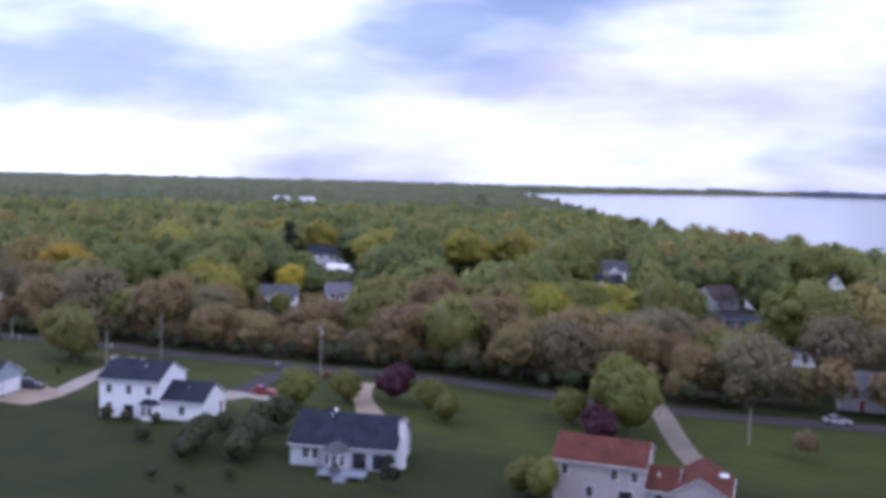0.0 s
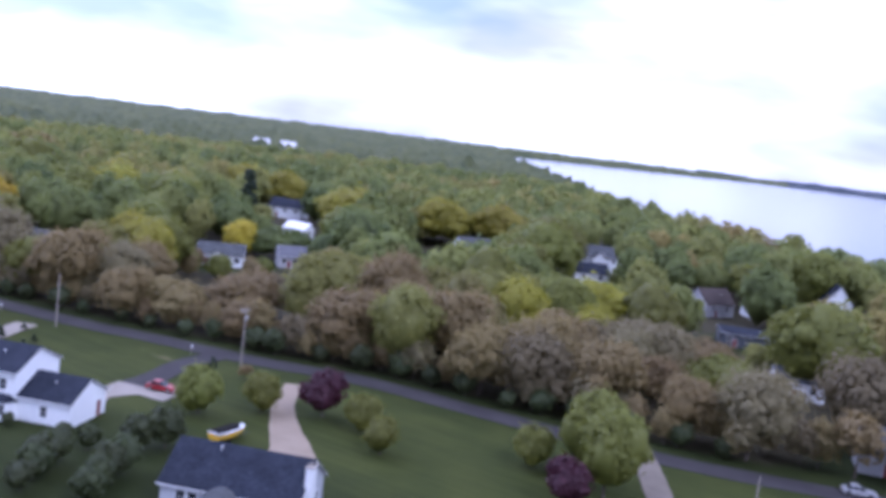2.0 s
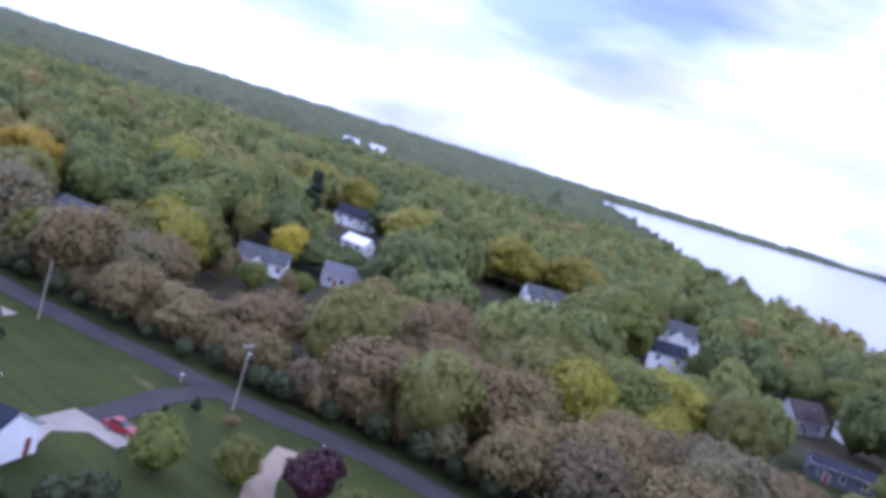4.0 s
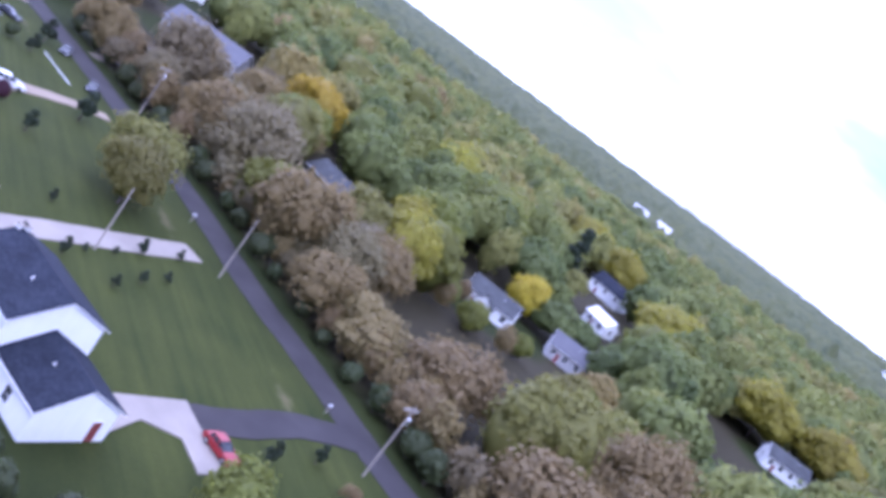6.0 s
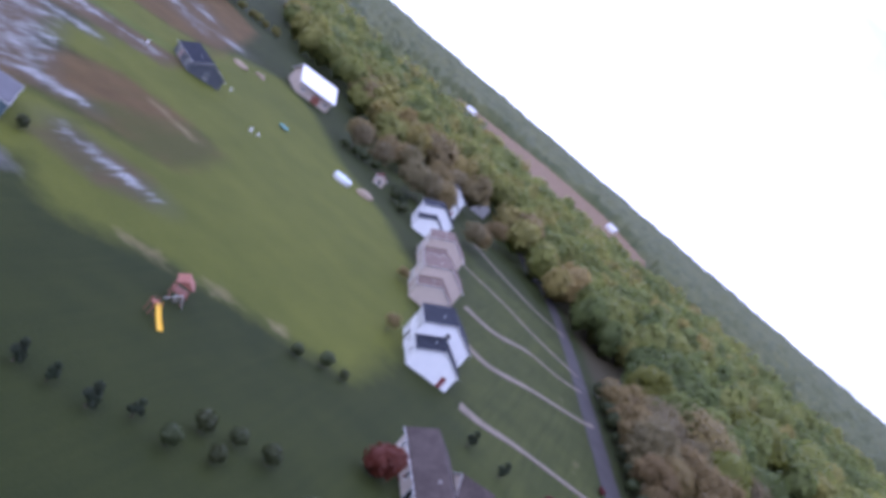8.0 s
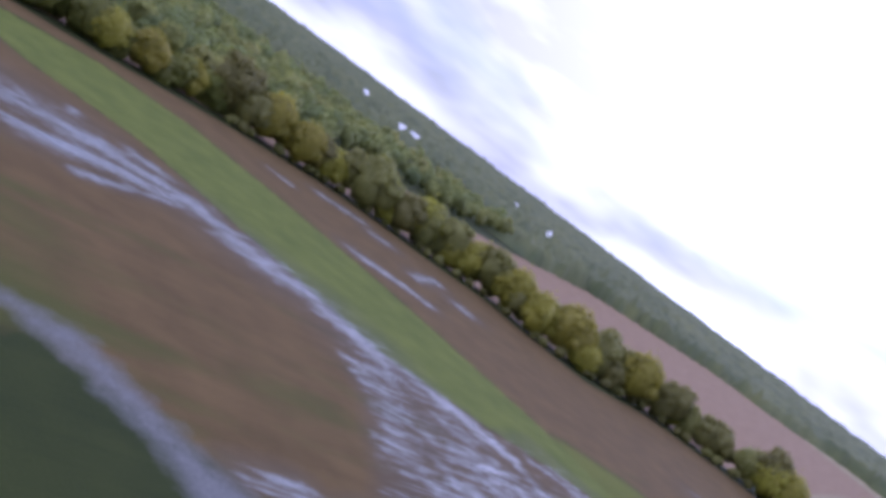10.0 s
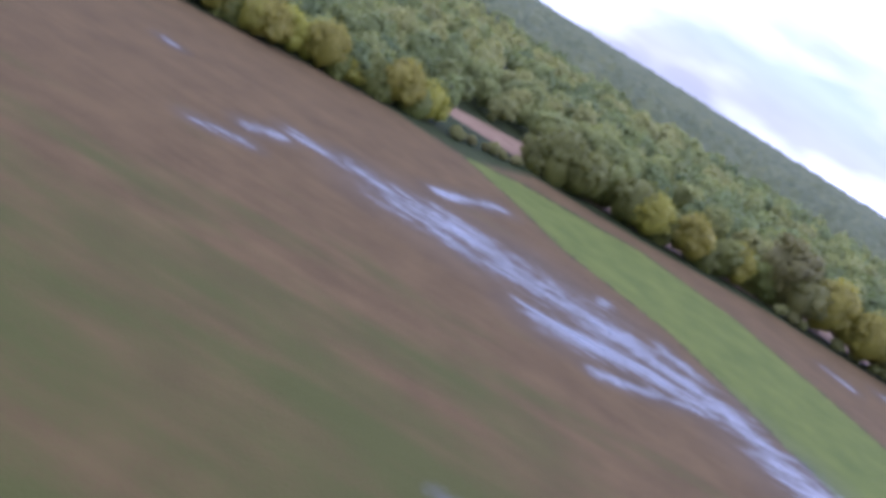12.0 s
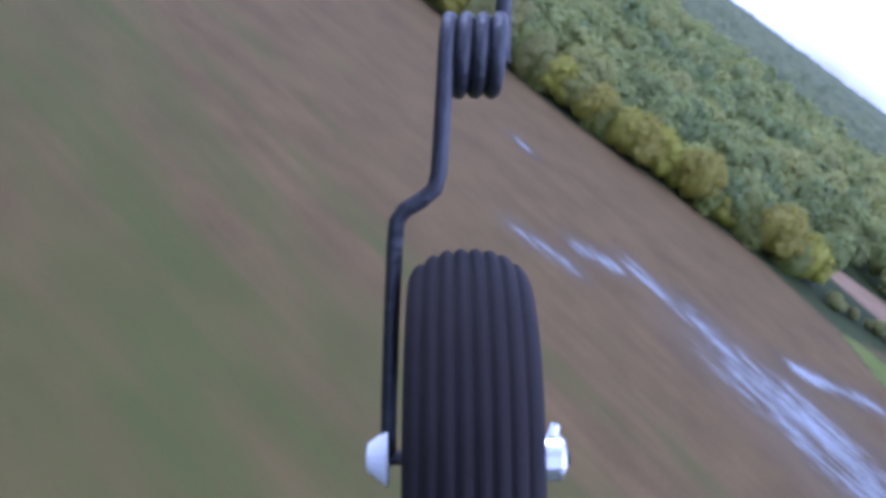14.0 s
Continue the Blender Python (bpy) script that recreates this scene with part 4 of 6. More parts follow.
    ob.scale.z = min(max(s, 0.72), 1.16, max(tallest_at(x, y) / 15.0, 0.42))
    placed.append((x, y))
KNOWN_RADII = [r / K for _, _, _, r in KNOWN]
tries = 0
while len(placed) < 185 and tries < 12000:
    tries += 1
    x = rnd.uniform(-235, 75)
    y = float(np.interp(x, RX, RY)) + 7.5 + 46 * rnd.random() ** 1.5
    if not free_of_clearings(x, y, 3.8) or any((x - a) ** 2 + (y - b) ** 2 < 52 for a, b in placed) or any((x - a) ** 2 + (y - b) ** 2 < (q + 2.5) ** 2 for (a, b), q in zip(placed, KNOWN_RADII)):
        continue
    placed.append((x, y))
    kind = kind_at(x, y, rnd.random())
    plant(rnd.choice(MODELS[kind]), x, y, min(rnd.uniform(0.68, 1.0), max(tallest_at(x, y) / 16.0, 0.4)))
near_set = np.array(placed)

# woods further off: many crowns in one body
WEST_WOODS = [(-300, 60), (-325, 40), (-318, 10), (-300, 0), (-325, -20), (-345, -60), (-440, -125), (-640, -185), (-900, -260), (-860, -90), (-1010, -20), (-1190, 150), (-1180, 330), (-1500, 600), (-600, 200), (-340, 110), (-262, 95)]
SOUTH_WOODS = [(-48, -182), (-30, -167), (-12, -160), (10, -150), (24, -149), (110, -141), (400, -200), (500, -800), (-900, -900), (-805, -500), (-575, -470), (-330, -336), (-270, -332), (-204, -252), (-67, -231), (-36, -214), (-30, -200)]
EAST_WOODS = [(60, 120), (90, 140), (120, 150), (400, 150), (400, -120), (140, -120), (110, 0)]


def woods_tint(rng, x, y, spread):
    n = noise.noise(Vector((x * 0.012, y * 0.012, 5.0)))
    bare = 0.55 * max(0.0, 1.3 - math.hypot((x + 320) / 60, (y - 15) / 45))
    return float(np.clip(0.40 + 0.42 * n + bare + rng.normal(0, spread), 0, 1 if y > -100 else 0.56))


def woods_material():
    m, nt, b = blank("woods_leaves", 0.7)
    a = nt.nodes.new("ShaderNodeAttribute")
    a.attribute_name = "tint"
    geo = nt.nodes.new("ShaderNodeNewGeometry")
    n = noise_of(nt, 0.55, 5.0)
    r = nt.nodes.new("ShaderNodeValToRGB")
    stops = [(0.0, (0.086, 0.112, 0.037)), (0.25, (0.122, 0.145, 0.044)), (0.5, (0.168, 0.179, 0.050)), (0.68, (0.192, 0.176, 0.056)), (0.86, (0.205, 0.160, 0.060)), (1.0, (0.172, 0.140, 0.072))]
    for p, c in stops[1:-1]:
        r.color_ramp.elements.new(p).color = (*c, 1)
    r.color_ramp.elements[0].color, r.color_ramp.elements[-1].color = (*stops[0][1], 1), (*stops[-1][1], 1)
    nt.links.new(a.outputs["Fac"], r.inputs["Fac"])
    tone = ramp_of(nt, (1.24, 1.23, 1.20), (1.72, 1.70, 1.62), 0.25, 0.75)
    nt.links.new(calc(nt, "ADD", calc(nt, "MULTIPLY", n.outputs["Fac"], 0.7), calc(nt, "MULTIPLY", geo.outputs["Random Per Island"], 0.3)), tone.inputs["Fac"])
    stand = ramp_of(nt, (0.86, 0.88, 0.88), (1.14, 1.12, 1.08), 0.35, 0.65)
    nt.links.new(noise_of(nt, 0.075, 2.0).outputs["Fac"], stand.inputs["Fac"])
    colour = mixed(nt, 1.0, r.outputs["Color"], tone.outputs["Color"], "MULTIPLY")
    colour = mixed(nt, 1.0, colour, stand.outputs["Color"], "MULTIPLY")
    nt.links.new(colour, b.inputs["Base Color"])
    let_through(nt, b, colour)
    return m


WOODS_MAT = woods_material()
# darker than the near leaves: shade between crowns is put into the colour
FAR_MAT = surface("shaded_distant_canopy", (0.036, 0.050, 0.019), (0.098, 0.104, 0.036), 0.014, 0.95, 0, 0.0, 0.055)


def woods(name, label, spots, lumps, level, cards, seed, tall=(11.0, 17.5), leaf=0.5):
    rng = np.random.default_rng(seed)
    protos = []
    for _ in range(10):
        c, r = masses(rng, 12.0, 12.0, 0.6, lumps)
        bits = [lump(rng, level if i < 3 else 1, c[i], r[i] * 0.88, 0.24) for i in range(len(c))]
        if cards:
            bits.append(leaf_cards(rng, c, r, cards, leaf, 0.10, 0.75))
        protos.append(merge(bits))
    bits, tint = [], []
    for x, y in spots:
        v, f = protos[int(rng.integers(len(protos)))]
        a, s = rng.uniform(0, 6.28), rng.uniform(0.7, 1.3)
        h = (tall[0] + (tall[1] - tall[0]) * float(np.clip((s - 0.7) / 0.6 + rng.normal(0, 0.2), 0, 1))) / 12.0
        low = tallest_at(x, y)
        if low < 4.2:
            continue
        s *= min(1.0, 0.45 + low / 22.0)
        h = min(h, low / 12.0)
        co, si = math.cos(a) * s, math.sin(a) * s
        w = np.stack([v[:, 0] * co - v[:, 1] * si + x * K, v[:, 0] * si + v[:, 1] * co + y * K, v[:, 2] * h], 1)
        bits.append((w, f))
        tint.append(np.full(len(w), woods_tint(rng, x, y, 0.19 if cards > 200 else 0.12)))
    v, f = merge(bits)
    me = from_arrays(name, v, f, WOODS_MAT)
    me.shade_smooth()
    put_attribute(me, "tint", np.concatenate(tint))
    return tagged(new(name, me), label, "woods", kind="stuff")


EYE0 = np.array([-20.0, 60.0])


def spots_in(poly, spacing, near, far, seed, keep=None):
    """Jittered places inside a polygon, between two distances from the middle of the flight."""
    rng = np.random.default_rng(seed)
    p = np.array(poly)
    lo, hi = np.maximum(p.min(0), EYE0 - far), np.minimum(p.max(0), EYE0 + far)
    gxs, gys = np.meshgrid(np.arange(lo[0], hi[0], spacing), np.arange(lo[1], hi[1], spacing))
    s = np.stack([gxs.ravel(), gys.ravel()], 1) + rng.uniform(-0.42, 0.42, (gxs.size, 2)) * spacing
    d = np.hypot(*(s - EYE0).T)
    s = s[(d >= near) & (d < far) & (inside(s * K, poly) > 2.0)]
    return np.array([q for q in s if free_of_clearings(q[0], q[1], 3.2) and (keep is None or keep(q))]).reshape(-1, 2)


def not_planted(q):
    return not len(near_set) or ((near_set - q) ** 2).sum(1).min() > 46 and from_line(np.array([q * K]), ROAD)[0] > 12


def not_far_field(q):
    return inside(np.array([q * K]), FAR_FIELD)[0] < -6.0


north_near = spots_in(NORTH_WOODS, 10.8, 0, 290, 21, not_planted)
woods("woods", "spring wood of green, olive and russet trees", north_near, 12, 1, 900, 22, (11.0, 18.5), leaf=0.52)
north_far = spots_in(NORTH_WOODS, 12.5, 290, 640, 23)
woods("woods", "spring wood stretching to the lake", north_far, 3, 1, 170, 24, (12.0, 18.5), leaf=0.85)
west_near = np.concatenate([spots_in(WEST_WOODS, 10.5, 0, 420, 25, not_far_field), spots_in(EAST_WOODS, 12.0, 0, 300, 28)])
woods("woods", "dark wood behind the houses", west_near, 9, 1, 420, 26, leaf=0.72)
south_near = spots_in(SOUTH_WOODS, 9.6, 0, 345, 27)
woods("woods", "dense green wood behind the muddy field", south_near, 12, 1, 700, 29, (9.5, 15.5), leaf=0.56)
south_far = np.concatenate([spots_in(SOUTH_WOODS, 13.0, 345, 640, 31), spots_in(WEST_WOODS, 13.0, 420, 700, 32, not_far_field)])
woods("woods", "distant spring wood", south_far, 2, 1, 90, 33, leaf=0.9)


# canopy from there to the horizon: one uneven sheet
def canopy(name, label, a0, a1, r0, r1, seed, no_go, rise=0.0):
    rng = np.random.default_rng(seed)
    radii = [r0]
    while radii[-1] < r1:
        radii.append(radii[-1] * 1.022 + 1.5)
    radii = np.array(radii)
    ang = np.radians(np.arange(a0, a1, 0.28))
    R, A = np.meshgrid(radii, ang, indexing="ij")
    x, y = EYE0[0] * K + R * np.cos(A), EYE0[1] * K + R * np.sin(A)
    p = np.stack([x.ravel(), y.ravel()], 1)
    z = 10.5 + rng.normal(0, 3.0, x.shape) + 2.5 * np.sin(x * 0.013 + 1) * np.sin(y * 0.017) + rise * np.clip((R - 1500) / 3000, 0, 1)
    z = (z * np.clip((R - r0) / 25.0, 0.0, 1.0) + 0.5).ravel()
    for poly, sign in no_go:
        z = np.where(inside(p, poly) * sign > 0, -2.0, z)
    idx = np.arange(x.size).reshape(x.shape)
    q = np.stack([idx[:-1, :-1], idx[1:, :-1], idx[1:, 1:], idx[:-1, 1:]], -1).reshape(-1, 4)
    q = q[(z[q] > 0).any(1)]
    me = from_arrays(name, np.c_[p, z], q, FAR_MAT)
    return tagged(new(name, me), label, "woods", kind="stuff")


LAKE = SHORE + [(4400, 4300), (-800, 4300)]
canopy("woods", "unbroken wood to the horizon", 20, 330, 655, 4600, 41, [(LAKE, 1), (BROWN_FIELD, 1), (FAR_STRAW, 1), (FAR_FIELD, 1)], 6.0)
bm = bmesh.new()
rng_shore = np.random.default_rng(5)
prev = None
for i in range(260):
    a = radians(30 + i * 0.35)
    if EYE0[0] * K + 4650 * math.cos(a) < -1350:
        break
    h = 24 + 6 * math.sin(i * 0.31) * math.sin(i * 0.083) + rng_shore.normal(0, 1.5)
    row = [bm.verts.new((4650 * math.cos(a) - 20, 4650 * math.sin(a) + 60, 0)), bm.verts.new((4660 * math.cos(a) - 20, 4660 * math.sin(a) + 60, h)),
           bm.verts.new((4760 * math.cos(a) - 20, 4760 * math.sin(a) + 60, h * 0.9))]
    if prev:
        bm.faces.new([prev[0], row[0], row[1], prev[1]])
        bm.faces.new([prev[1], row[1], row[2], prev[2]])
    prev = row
# blue-grey puts the haze of distance into the far shore's colour
far_mat = surface("hazed_far_shore", (0.07, 0.085, 0.10), (0.11, 0.12, 0.14), 0.01, 0.9, 0, 0.0, 0.05)
tagged(part("backdrop", bm, far_mat), "low wooded far shore of the lake, haze painted in blue-grey", "far shore", kind="structure")


# ---------------------------------------------------------------- houses
PANES = {}


def window(parent, at, facing, w=0.9, h=1.3, bars=1):
    """A window on a wall: a proud white frame with a sill and a dark pane. facing: degrees of the outward way."""
    key = (w, h, bars)
    if key not in PANES:
        bm = bmesh.new()
        t, d = 0.09, 0.07
        box(bm, -w / 2 - t, -w / 2, -0.02, d, -h / 2 - t, h / 2 + t)
        box(bm, w / 2, w / 2 + t, -0.02, d, -h / 2 - t, h / 2 + t)
        box(bm, -w / 2, w / 2, -0.02, d, h / 2, h / 2 + t)
        box(bm, -w / 2 - 0.05, w / 2 + 0.05, -0.02, d + 0.05, -h / 2 - t, -h / 2)
        for i in range(bars):
            z = -h / 2 + h * (i + 1) / (bars + 1)
            box(bm, -w / 2, w / 2, 0.005, d - 0.02, z - 0.025, z + 0.025)
        pane = bmesh.new()
        box(pane, -w / 2, w / 2, -0.015, 0.03, -h / 2, h / 2)
        made = []
        for name, b, mat in (("window", bm, M["trim"]), ("pane", pane, M["glass"])):
            me = bpy.data.meshes.new(name)
            bmesh.ops.recalc_face_normals(b, faces=b.faces)
            b.to_mesh(me)
            b.free()
            me.materials.append(mat)
            made.append(me)
        PANES[key] = made
    ob = link_mesh("window", PANES[key][0], parent)
    ob.matrix_basis = Matrix.Translation(at) @ Matrix.Rotation(radians(facing - 90), 4, "Z")
    link_mesh("pane", PANES[key][1], ob)
    return ob


def panel_door(parent, name, at, facing, w, h, material, rows=4, cols=1, label=""):
    """A door of raised panels in a frame."""
    bm = bmesh.new()
    box(bm, -w / 2, w / 2, -0.02, 0.035, 0.02, h)
    ob = part(name, bm, material, parent, label)
    for r in range(rows):
        for c in range(cols):
            x0, x1 = -w / 2 + w * c / cols + 0.06, -w / 2 + w * (c + 1) / cols - 0.06
            z0, z1 = 0.02 + h * r / rows + 0.05, 0.02 + h * (r + 1) / rows - 0.06
            bm = bmesh.new()
            box(bm, x0, x1, 0.036, 0.055, z0, z1)
            part("panel", bm, material, ob)
    ob.matrix_basis = Matrix.Translation(at) @ Matrix.Rotation(radians(facing - 90), 4, "Z")
    bm = bmesh.new()
    t = 0.1
    box(bm, -w / 2 - t, -w / 2 - 0.003, -0.02, 0.06, 0, h + t)
    box(bm, w / 2 + 0.003, w / 2 + t, -0.02, 0.06, 0, h + t)
    box(bm, -w / 2 - 0.003, w / 2 + 0.003, -0.02, 0.06, h + 0.003, h + t)
    part("frame", bm, M["trim"], ob)
    bm = bmesh.new()
    box(bm, w * 0.36, w * 0.36 + 0.05, 0.055, 0.12, h * 0.46, h * 0.46 + 0.12, 0.01)
    part("handle", bm, M["chrome"], ob)
    return ob


def gable_block(house, x0, x1, y0, y1, eave, rise, wall, roof, axis="x", over=0.4, sides="", base=0.0):
    """A body with a gabled roof: walls, roof of two thick slopes, white rake and eave boards."""
    flip = axis == "y"
    u0, u1, v0, v1 = (y0, y1, x0, x1) if flip else (x0, x1, y0, y1)

    def P(u, v, z):
        return (v, u, z) if flip else (u, v, z)

    mid = (v0 + v1) / 2
    bm = bmesh.new()
    ends = []
    for u in (u0, u1):
        ends.append([bm.verts.new(P(u, *q)) for q in ((v0, base - 0.3), (v1, base - 0.3), (v1, eave), (mid, eave + rise), (v0, eave))])
    bm.faces.new(ends[0])
    bm.faces.new(ends[1][::-1])
    for i in range(5):
        bm.faces.new([ends[0][i], ends[1][i], ends[1][(i + 1) % 5], ends[0][(i + 1) % 5]])
    part("wall", bm, wall, house)
    slope = rise / ((v1 - v0) / 2)
    th = 0.16
    bm = bmesh.new()
    a, b = v0 - over, v1 + over
    za, zb = eave - over * slope + 0.02, eave - over * slope + 0.02
    zt = eave + rise + 0.02
    prof = [(a, za), (mid, zt), (b, zb), (b, zb + th), (mid, zt + th * 1.15), (a, za + th)]
    rows = [[bm.verts.new(P(u, *q)) for q in prof] for u in (u0 - over * 0.7, u1 + over * 0.7)]
    bm.faces.new([rows[0][i] for i in (0, 1, 4, 5)])
    bm.faces.new([rows[0][i] for i in (1, 2, 3, 4)])
    bm.faces.new([rows[1][i] for i in (5, 4, 1, 0)])
    bm.faces.new([rows[1][i] for i in (4, 3, 2, 1)])
    for i in range(6):
        bm.faces.new([rows[0][i], rows[1][i], rows[1][(i + 1) % 6], rows[0][(i + 1) % 6]])
    part("roof", bm, roof, house)
    # boards along eaves and rakes
    o = over * 0.7
    for v, z in ((a, za), (b, zb)):
        bm = bmesh.new()
        s = -1 if v == a else 1
        q = [P(u0 - o, v + s * 0.003, z - 0.05), P(u1 + o, v + s * 0.09, z + 0.05)]
        box(bm, min(q[0][0], q[1][0]), max(q[0][0], q[1][0]), min(q[0][1], q[1][1]), max(q[0][1], q[1][1]), q[0][2], q[1][2])
        part("gutter", bm, M["trim"], house)
    for u, s in ((u0 - o, -1), (u1 + o, 1)):
        for v, z in ((a, za), (b, zb)):
            bm = bmesh.new()
            e0, e1 = u + s * 0.003, u + s * 0.045
            vs = [bm.verts.new(P(e, *q)) for e in (e0, e1) for q in ((v, z - 0.04), (mid, zt - 0.04), (mid, zt + 0.06), (v, z + 0.06))]
            bm.faces.new(vs[:4])
            bm.faces.new(vs[4:][::-1])
            for i in range(4):
                bm.faces.new([vs[i], vs[(i + 1) % 4], vs[4 + (i + 1) % 4], vs[4 + i]])
            part("rake_board", bm, M["trim"], house)


def vent_pipe(house, x, y, z):
    bm = bmesh.new()
    tube(bm, (x, y, z - 0.3), (x, y, z + 0.45), 0.07, 0.07, 10)
    tube(bm, (x, y, z - 0.05), (x, y, z + 0.06), 0.16, 0.10, 10)
    part("vent_pipe", bm, M["trim"], house)


def chimney(house, x, y, z0, z1, w=0.9, d=0.7, material="brick"):
    bm = bmesh.new()
    box(bm, x - w / 2, x + w / 2, y - d / 2, y + d / 2, z0, z1, 0.02)
    ob = part("chimney", bm, M[material], house)
    bm = bmesh.new()
    box(bm, x - w / 2 - 0.07, x + w / 2 + 0.07, y - d / 2 - 0.07, y + d / 2 + 0.07, z1 + 0.002, z1 + 0.12, 0.02)
    part("cap", bm, M["concrete"], ob)
    bm = bmesh.new()
    for dx in (-0.2, 0.2):
        tube(bm, (x + dx, y, z1 + 0.125), (x + dx, y, z1 + 0.4), 0.11, 0.09, 10)
    part("flue", bm, M["iron"], ob)


def two_storey(x, y, turn, long, deep, wall, roof, label, garage=None, eave=6.1, rise=2.2, doors=1, base=0.0):
    """Main body with its south-east corner at the origin, and a lower garage wing on its east end."""
    h = thing("house", x, y, turn, 0.0, label, "house", "houses along the road")
    gable_block(h, -long, 0, 0, deep, eave, rise, M[wall], M[roof])
    n = max(2, int(long / 3))
    for i in range(n):
        u = -long + long * (i + 0.5) / n
        window(h, (u, 0, 4.45), -90)
        window(h, (u, deep, 4.45), 90)
        if i != n // 2:
            window(h, (u, 0, 1.55), -90, 0.9, 1.35)
            window(h, (u, deep, 1.55), 90, 0.9, 1.35)
    panel_door(h, "door", (-long + long * (n // 2 + 0.5) / n, deep, 0), 90, 0.95, 2.05, M["door_paint"], 3, 2)
    panel_door(h, "patio_door", (-long + long * (n // 2 + 0.5) / n, 0, 0), -90, 1.7, 2.05, M["glass"], 1, 2, "glazed patio door")
    window(h, (-long, deep * 0.3, 4.45), 180)
    window(h, (-long, deep * 0.7, 1.55), 180)
    vent_pipe(h, -long * 0.35, deep * 0.3, eave + rise * 0.62)
    if garage:
        gl, gd, ge, gr, gy = garage
        gable_block(h, 0.003, gl, gy, gy + gd, ge, gr, M[wall], M[roof])
        if doors == 2:
            panel_door(h, "garage_door", (gl, gy + gd * 0.63, 0), 0, gd * 0.56, 2.25, M["garage_paint"], 4, 4, "white panelled garage door")
            panel_door(h, "garage_door", (gl, gy + gd * 0.18, 0), 0, gd * 0.22, 2.15, M["garage_paint"], 4, 2, "narrow white panelled garage door")
        elif doors == 1:
            panel_door(h, "garage_door", (gl * 0.5, gy + gd, 0), 90, gl * 0.7, 2.2, M["garage_paint"], 4, 4, "white panelled garage door")
            panel_door(h, "side_door", (gl, gy + gd * 0.8, 0), 0, 0.9, 2.05, M["door_paint"], 3, 2, "dark red side door")
        window(h, (gl * 0.5, gy, 1.6), -90)
        vent_pipe(h, gl * 0.5, gy + gd * 0.3, ge + gr * 0.6)
    return h


SPAN = 21.5  # the houses stand square to the road
house_white = two_storey(-48.7, 96.5, SPAN, 10.2, 9.0, "white_siding", "slate_roof", "white two-storey house with slate-grey roof and attached garage", (7.2, 7.9, 3.2, 2.1, 0.6))
chimney(house_white, -10.3, 4.6, 2.0, 8.6, 0.6, 1.1, "trim")
# bay with its own little roof on the back of the white house
bm = bmesh.new()
prism(bm, [(-3.0, -0.01), (-2.4, -1.1), (-0.5, -1.1), (0.1, -0.01)], -0.2, 2.5)
part("bay", bm, M["white_siding"], house_white)
bm = bmesh.new()
bay_lo = [bm.verts.new(p) for p in ((-3.3, -0.003, 2.5), (-2.6, -1.4, 2.5), (-0.3, -1.4, 2.5), (0.4, -0.003, 2.5))]
bay_hi = [bm.verts.new(p) for p in ((-2.3, -0.003, 3.2), (-0.6, -0.003, 3.2))]
for q in ((bay_lo[0], bay_lo[1], bay_hi[0]), (bay_lo[1], bay_lo[2], bay_hi[1], bay_hi[0]), (bay_lo[2], bay_lo[3], bay_hi[1]), (bay_lo[3], bay_lo[2], bay_lo[1], bay_lo[0]), (bay_lo[0], bay_hi[0], bay_hi[1], bay_lo[3])):
    bm.faces.new(q)
part("bay_roof", bm, M["slate_roof"], house_white)
for wx in (-1.95, -0.95):
    window(house_white, (wx, -1.1, 1.45), -90, 0.7, 1.3)

# the ranch house with the bay and the deck
ranch = thing("house", -20.4, 92.7, 22.7, 0.0, "single-storey house with shade painted on grey walls, broad slate roof and chimney", "house", "houses along the road")
gable_block(ranch, 0, 14.5, 0, 9.2, 3.1, 3.1, M["shaded_siding"], M["slate_roof"])
for wx in (2.2, 3.5):
    window(ranch, (wx, 0, 1.75), -90, 0.95, 1.35)
for wx in (9.6, 12.3):
    panel_door(ranch, "patio_door", (wx, 0, 0.15), -90, 1.9, 2.1, M["glass"], 1, 2, "glazed patio door")
    window(ranch, (wx, 0, 2.62), -90, 1.9, 0.22, 0)
bm = bmesh.new()
BAY = [(4.9, -0.01), (5.3, -1.5), (6.2, -2.1), (7.3, -2.1), (8.1, -1.5), (8.5, -0.01)]
prism(bm, BAY, -0.2, 2.75)
part("bay", bm, M["shaded_siding"], ranch)
bm = bmesh.new()
edge = [bm.verts.new((6.7 + (x - 6.7) * 1.18, min(-0.003, y * 1.2), 2.75)) for x, y in BAY]
tip = bm.verts.new((6.7, -0.35, 3.75))
back = [bm.verts.new((6.4, -0.003, 3.6)), bm.verts.new((7.0, -0.003, 3.6))]
for a, b in zip(edge, edge[1:]):
    bm.faces.new([a, b, tip])
bm.faces.new([edge[0], tip, back[0]])
bm.faces.new([tip, edge[-1], back[1]])
bm.faces.new([tip, back[1], back[0]])
bm.faces.new(edge[::-1])
part("bay_roof", bm, M["grey_roof"], ranch)
for wx, wy, f in ((5.75, -1.83, -124), (6.75, -2.1, -90), (7.72, -1.82, -54)):
    window(ranch, (wx, wy, 1.6), f, 0.75, 1.35)
chimney(ranch, 14.9, 2.4, -0.2, 6.4, 0.75, 1.5, "trim")
window(ranch, (14.5, 4.6, 4.2), 0, 0.9, 0.9)
window(ranch, (14.5, 6.6, 1.6), 0, 0.9, 1.3)
vent_pipe(ranch, 4.6, 4.0, 5.9)
# a deck with rails before the bay
deck = thing("deck", -20.4, 92.7, 22.7, 0.0, "deck with railing behind the house, shade painted in blue-grey", "deck")
bm = bmesh.new()
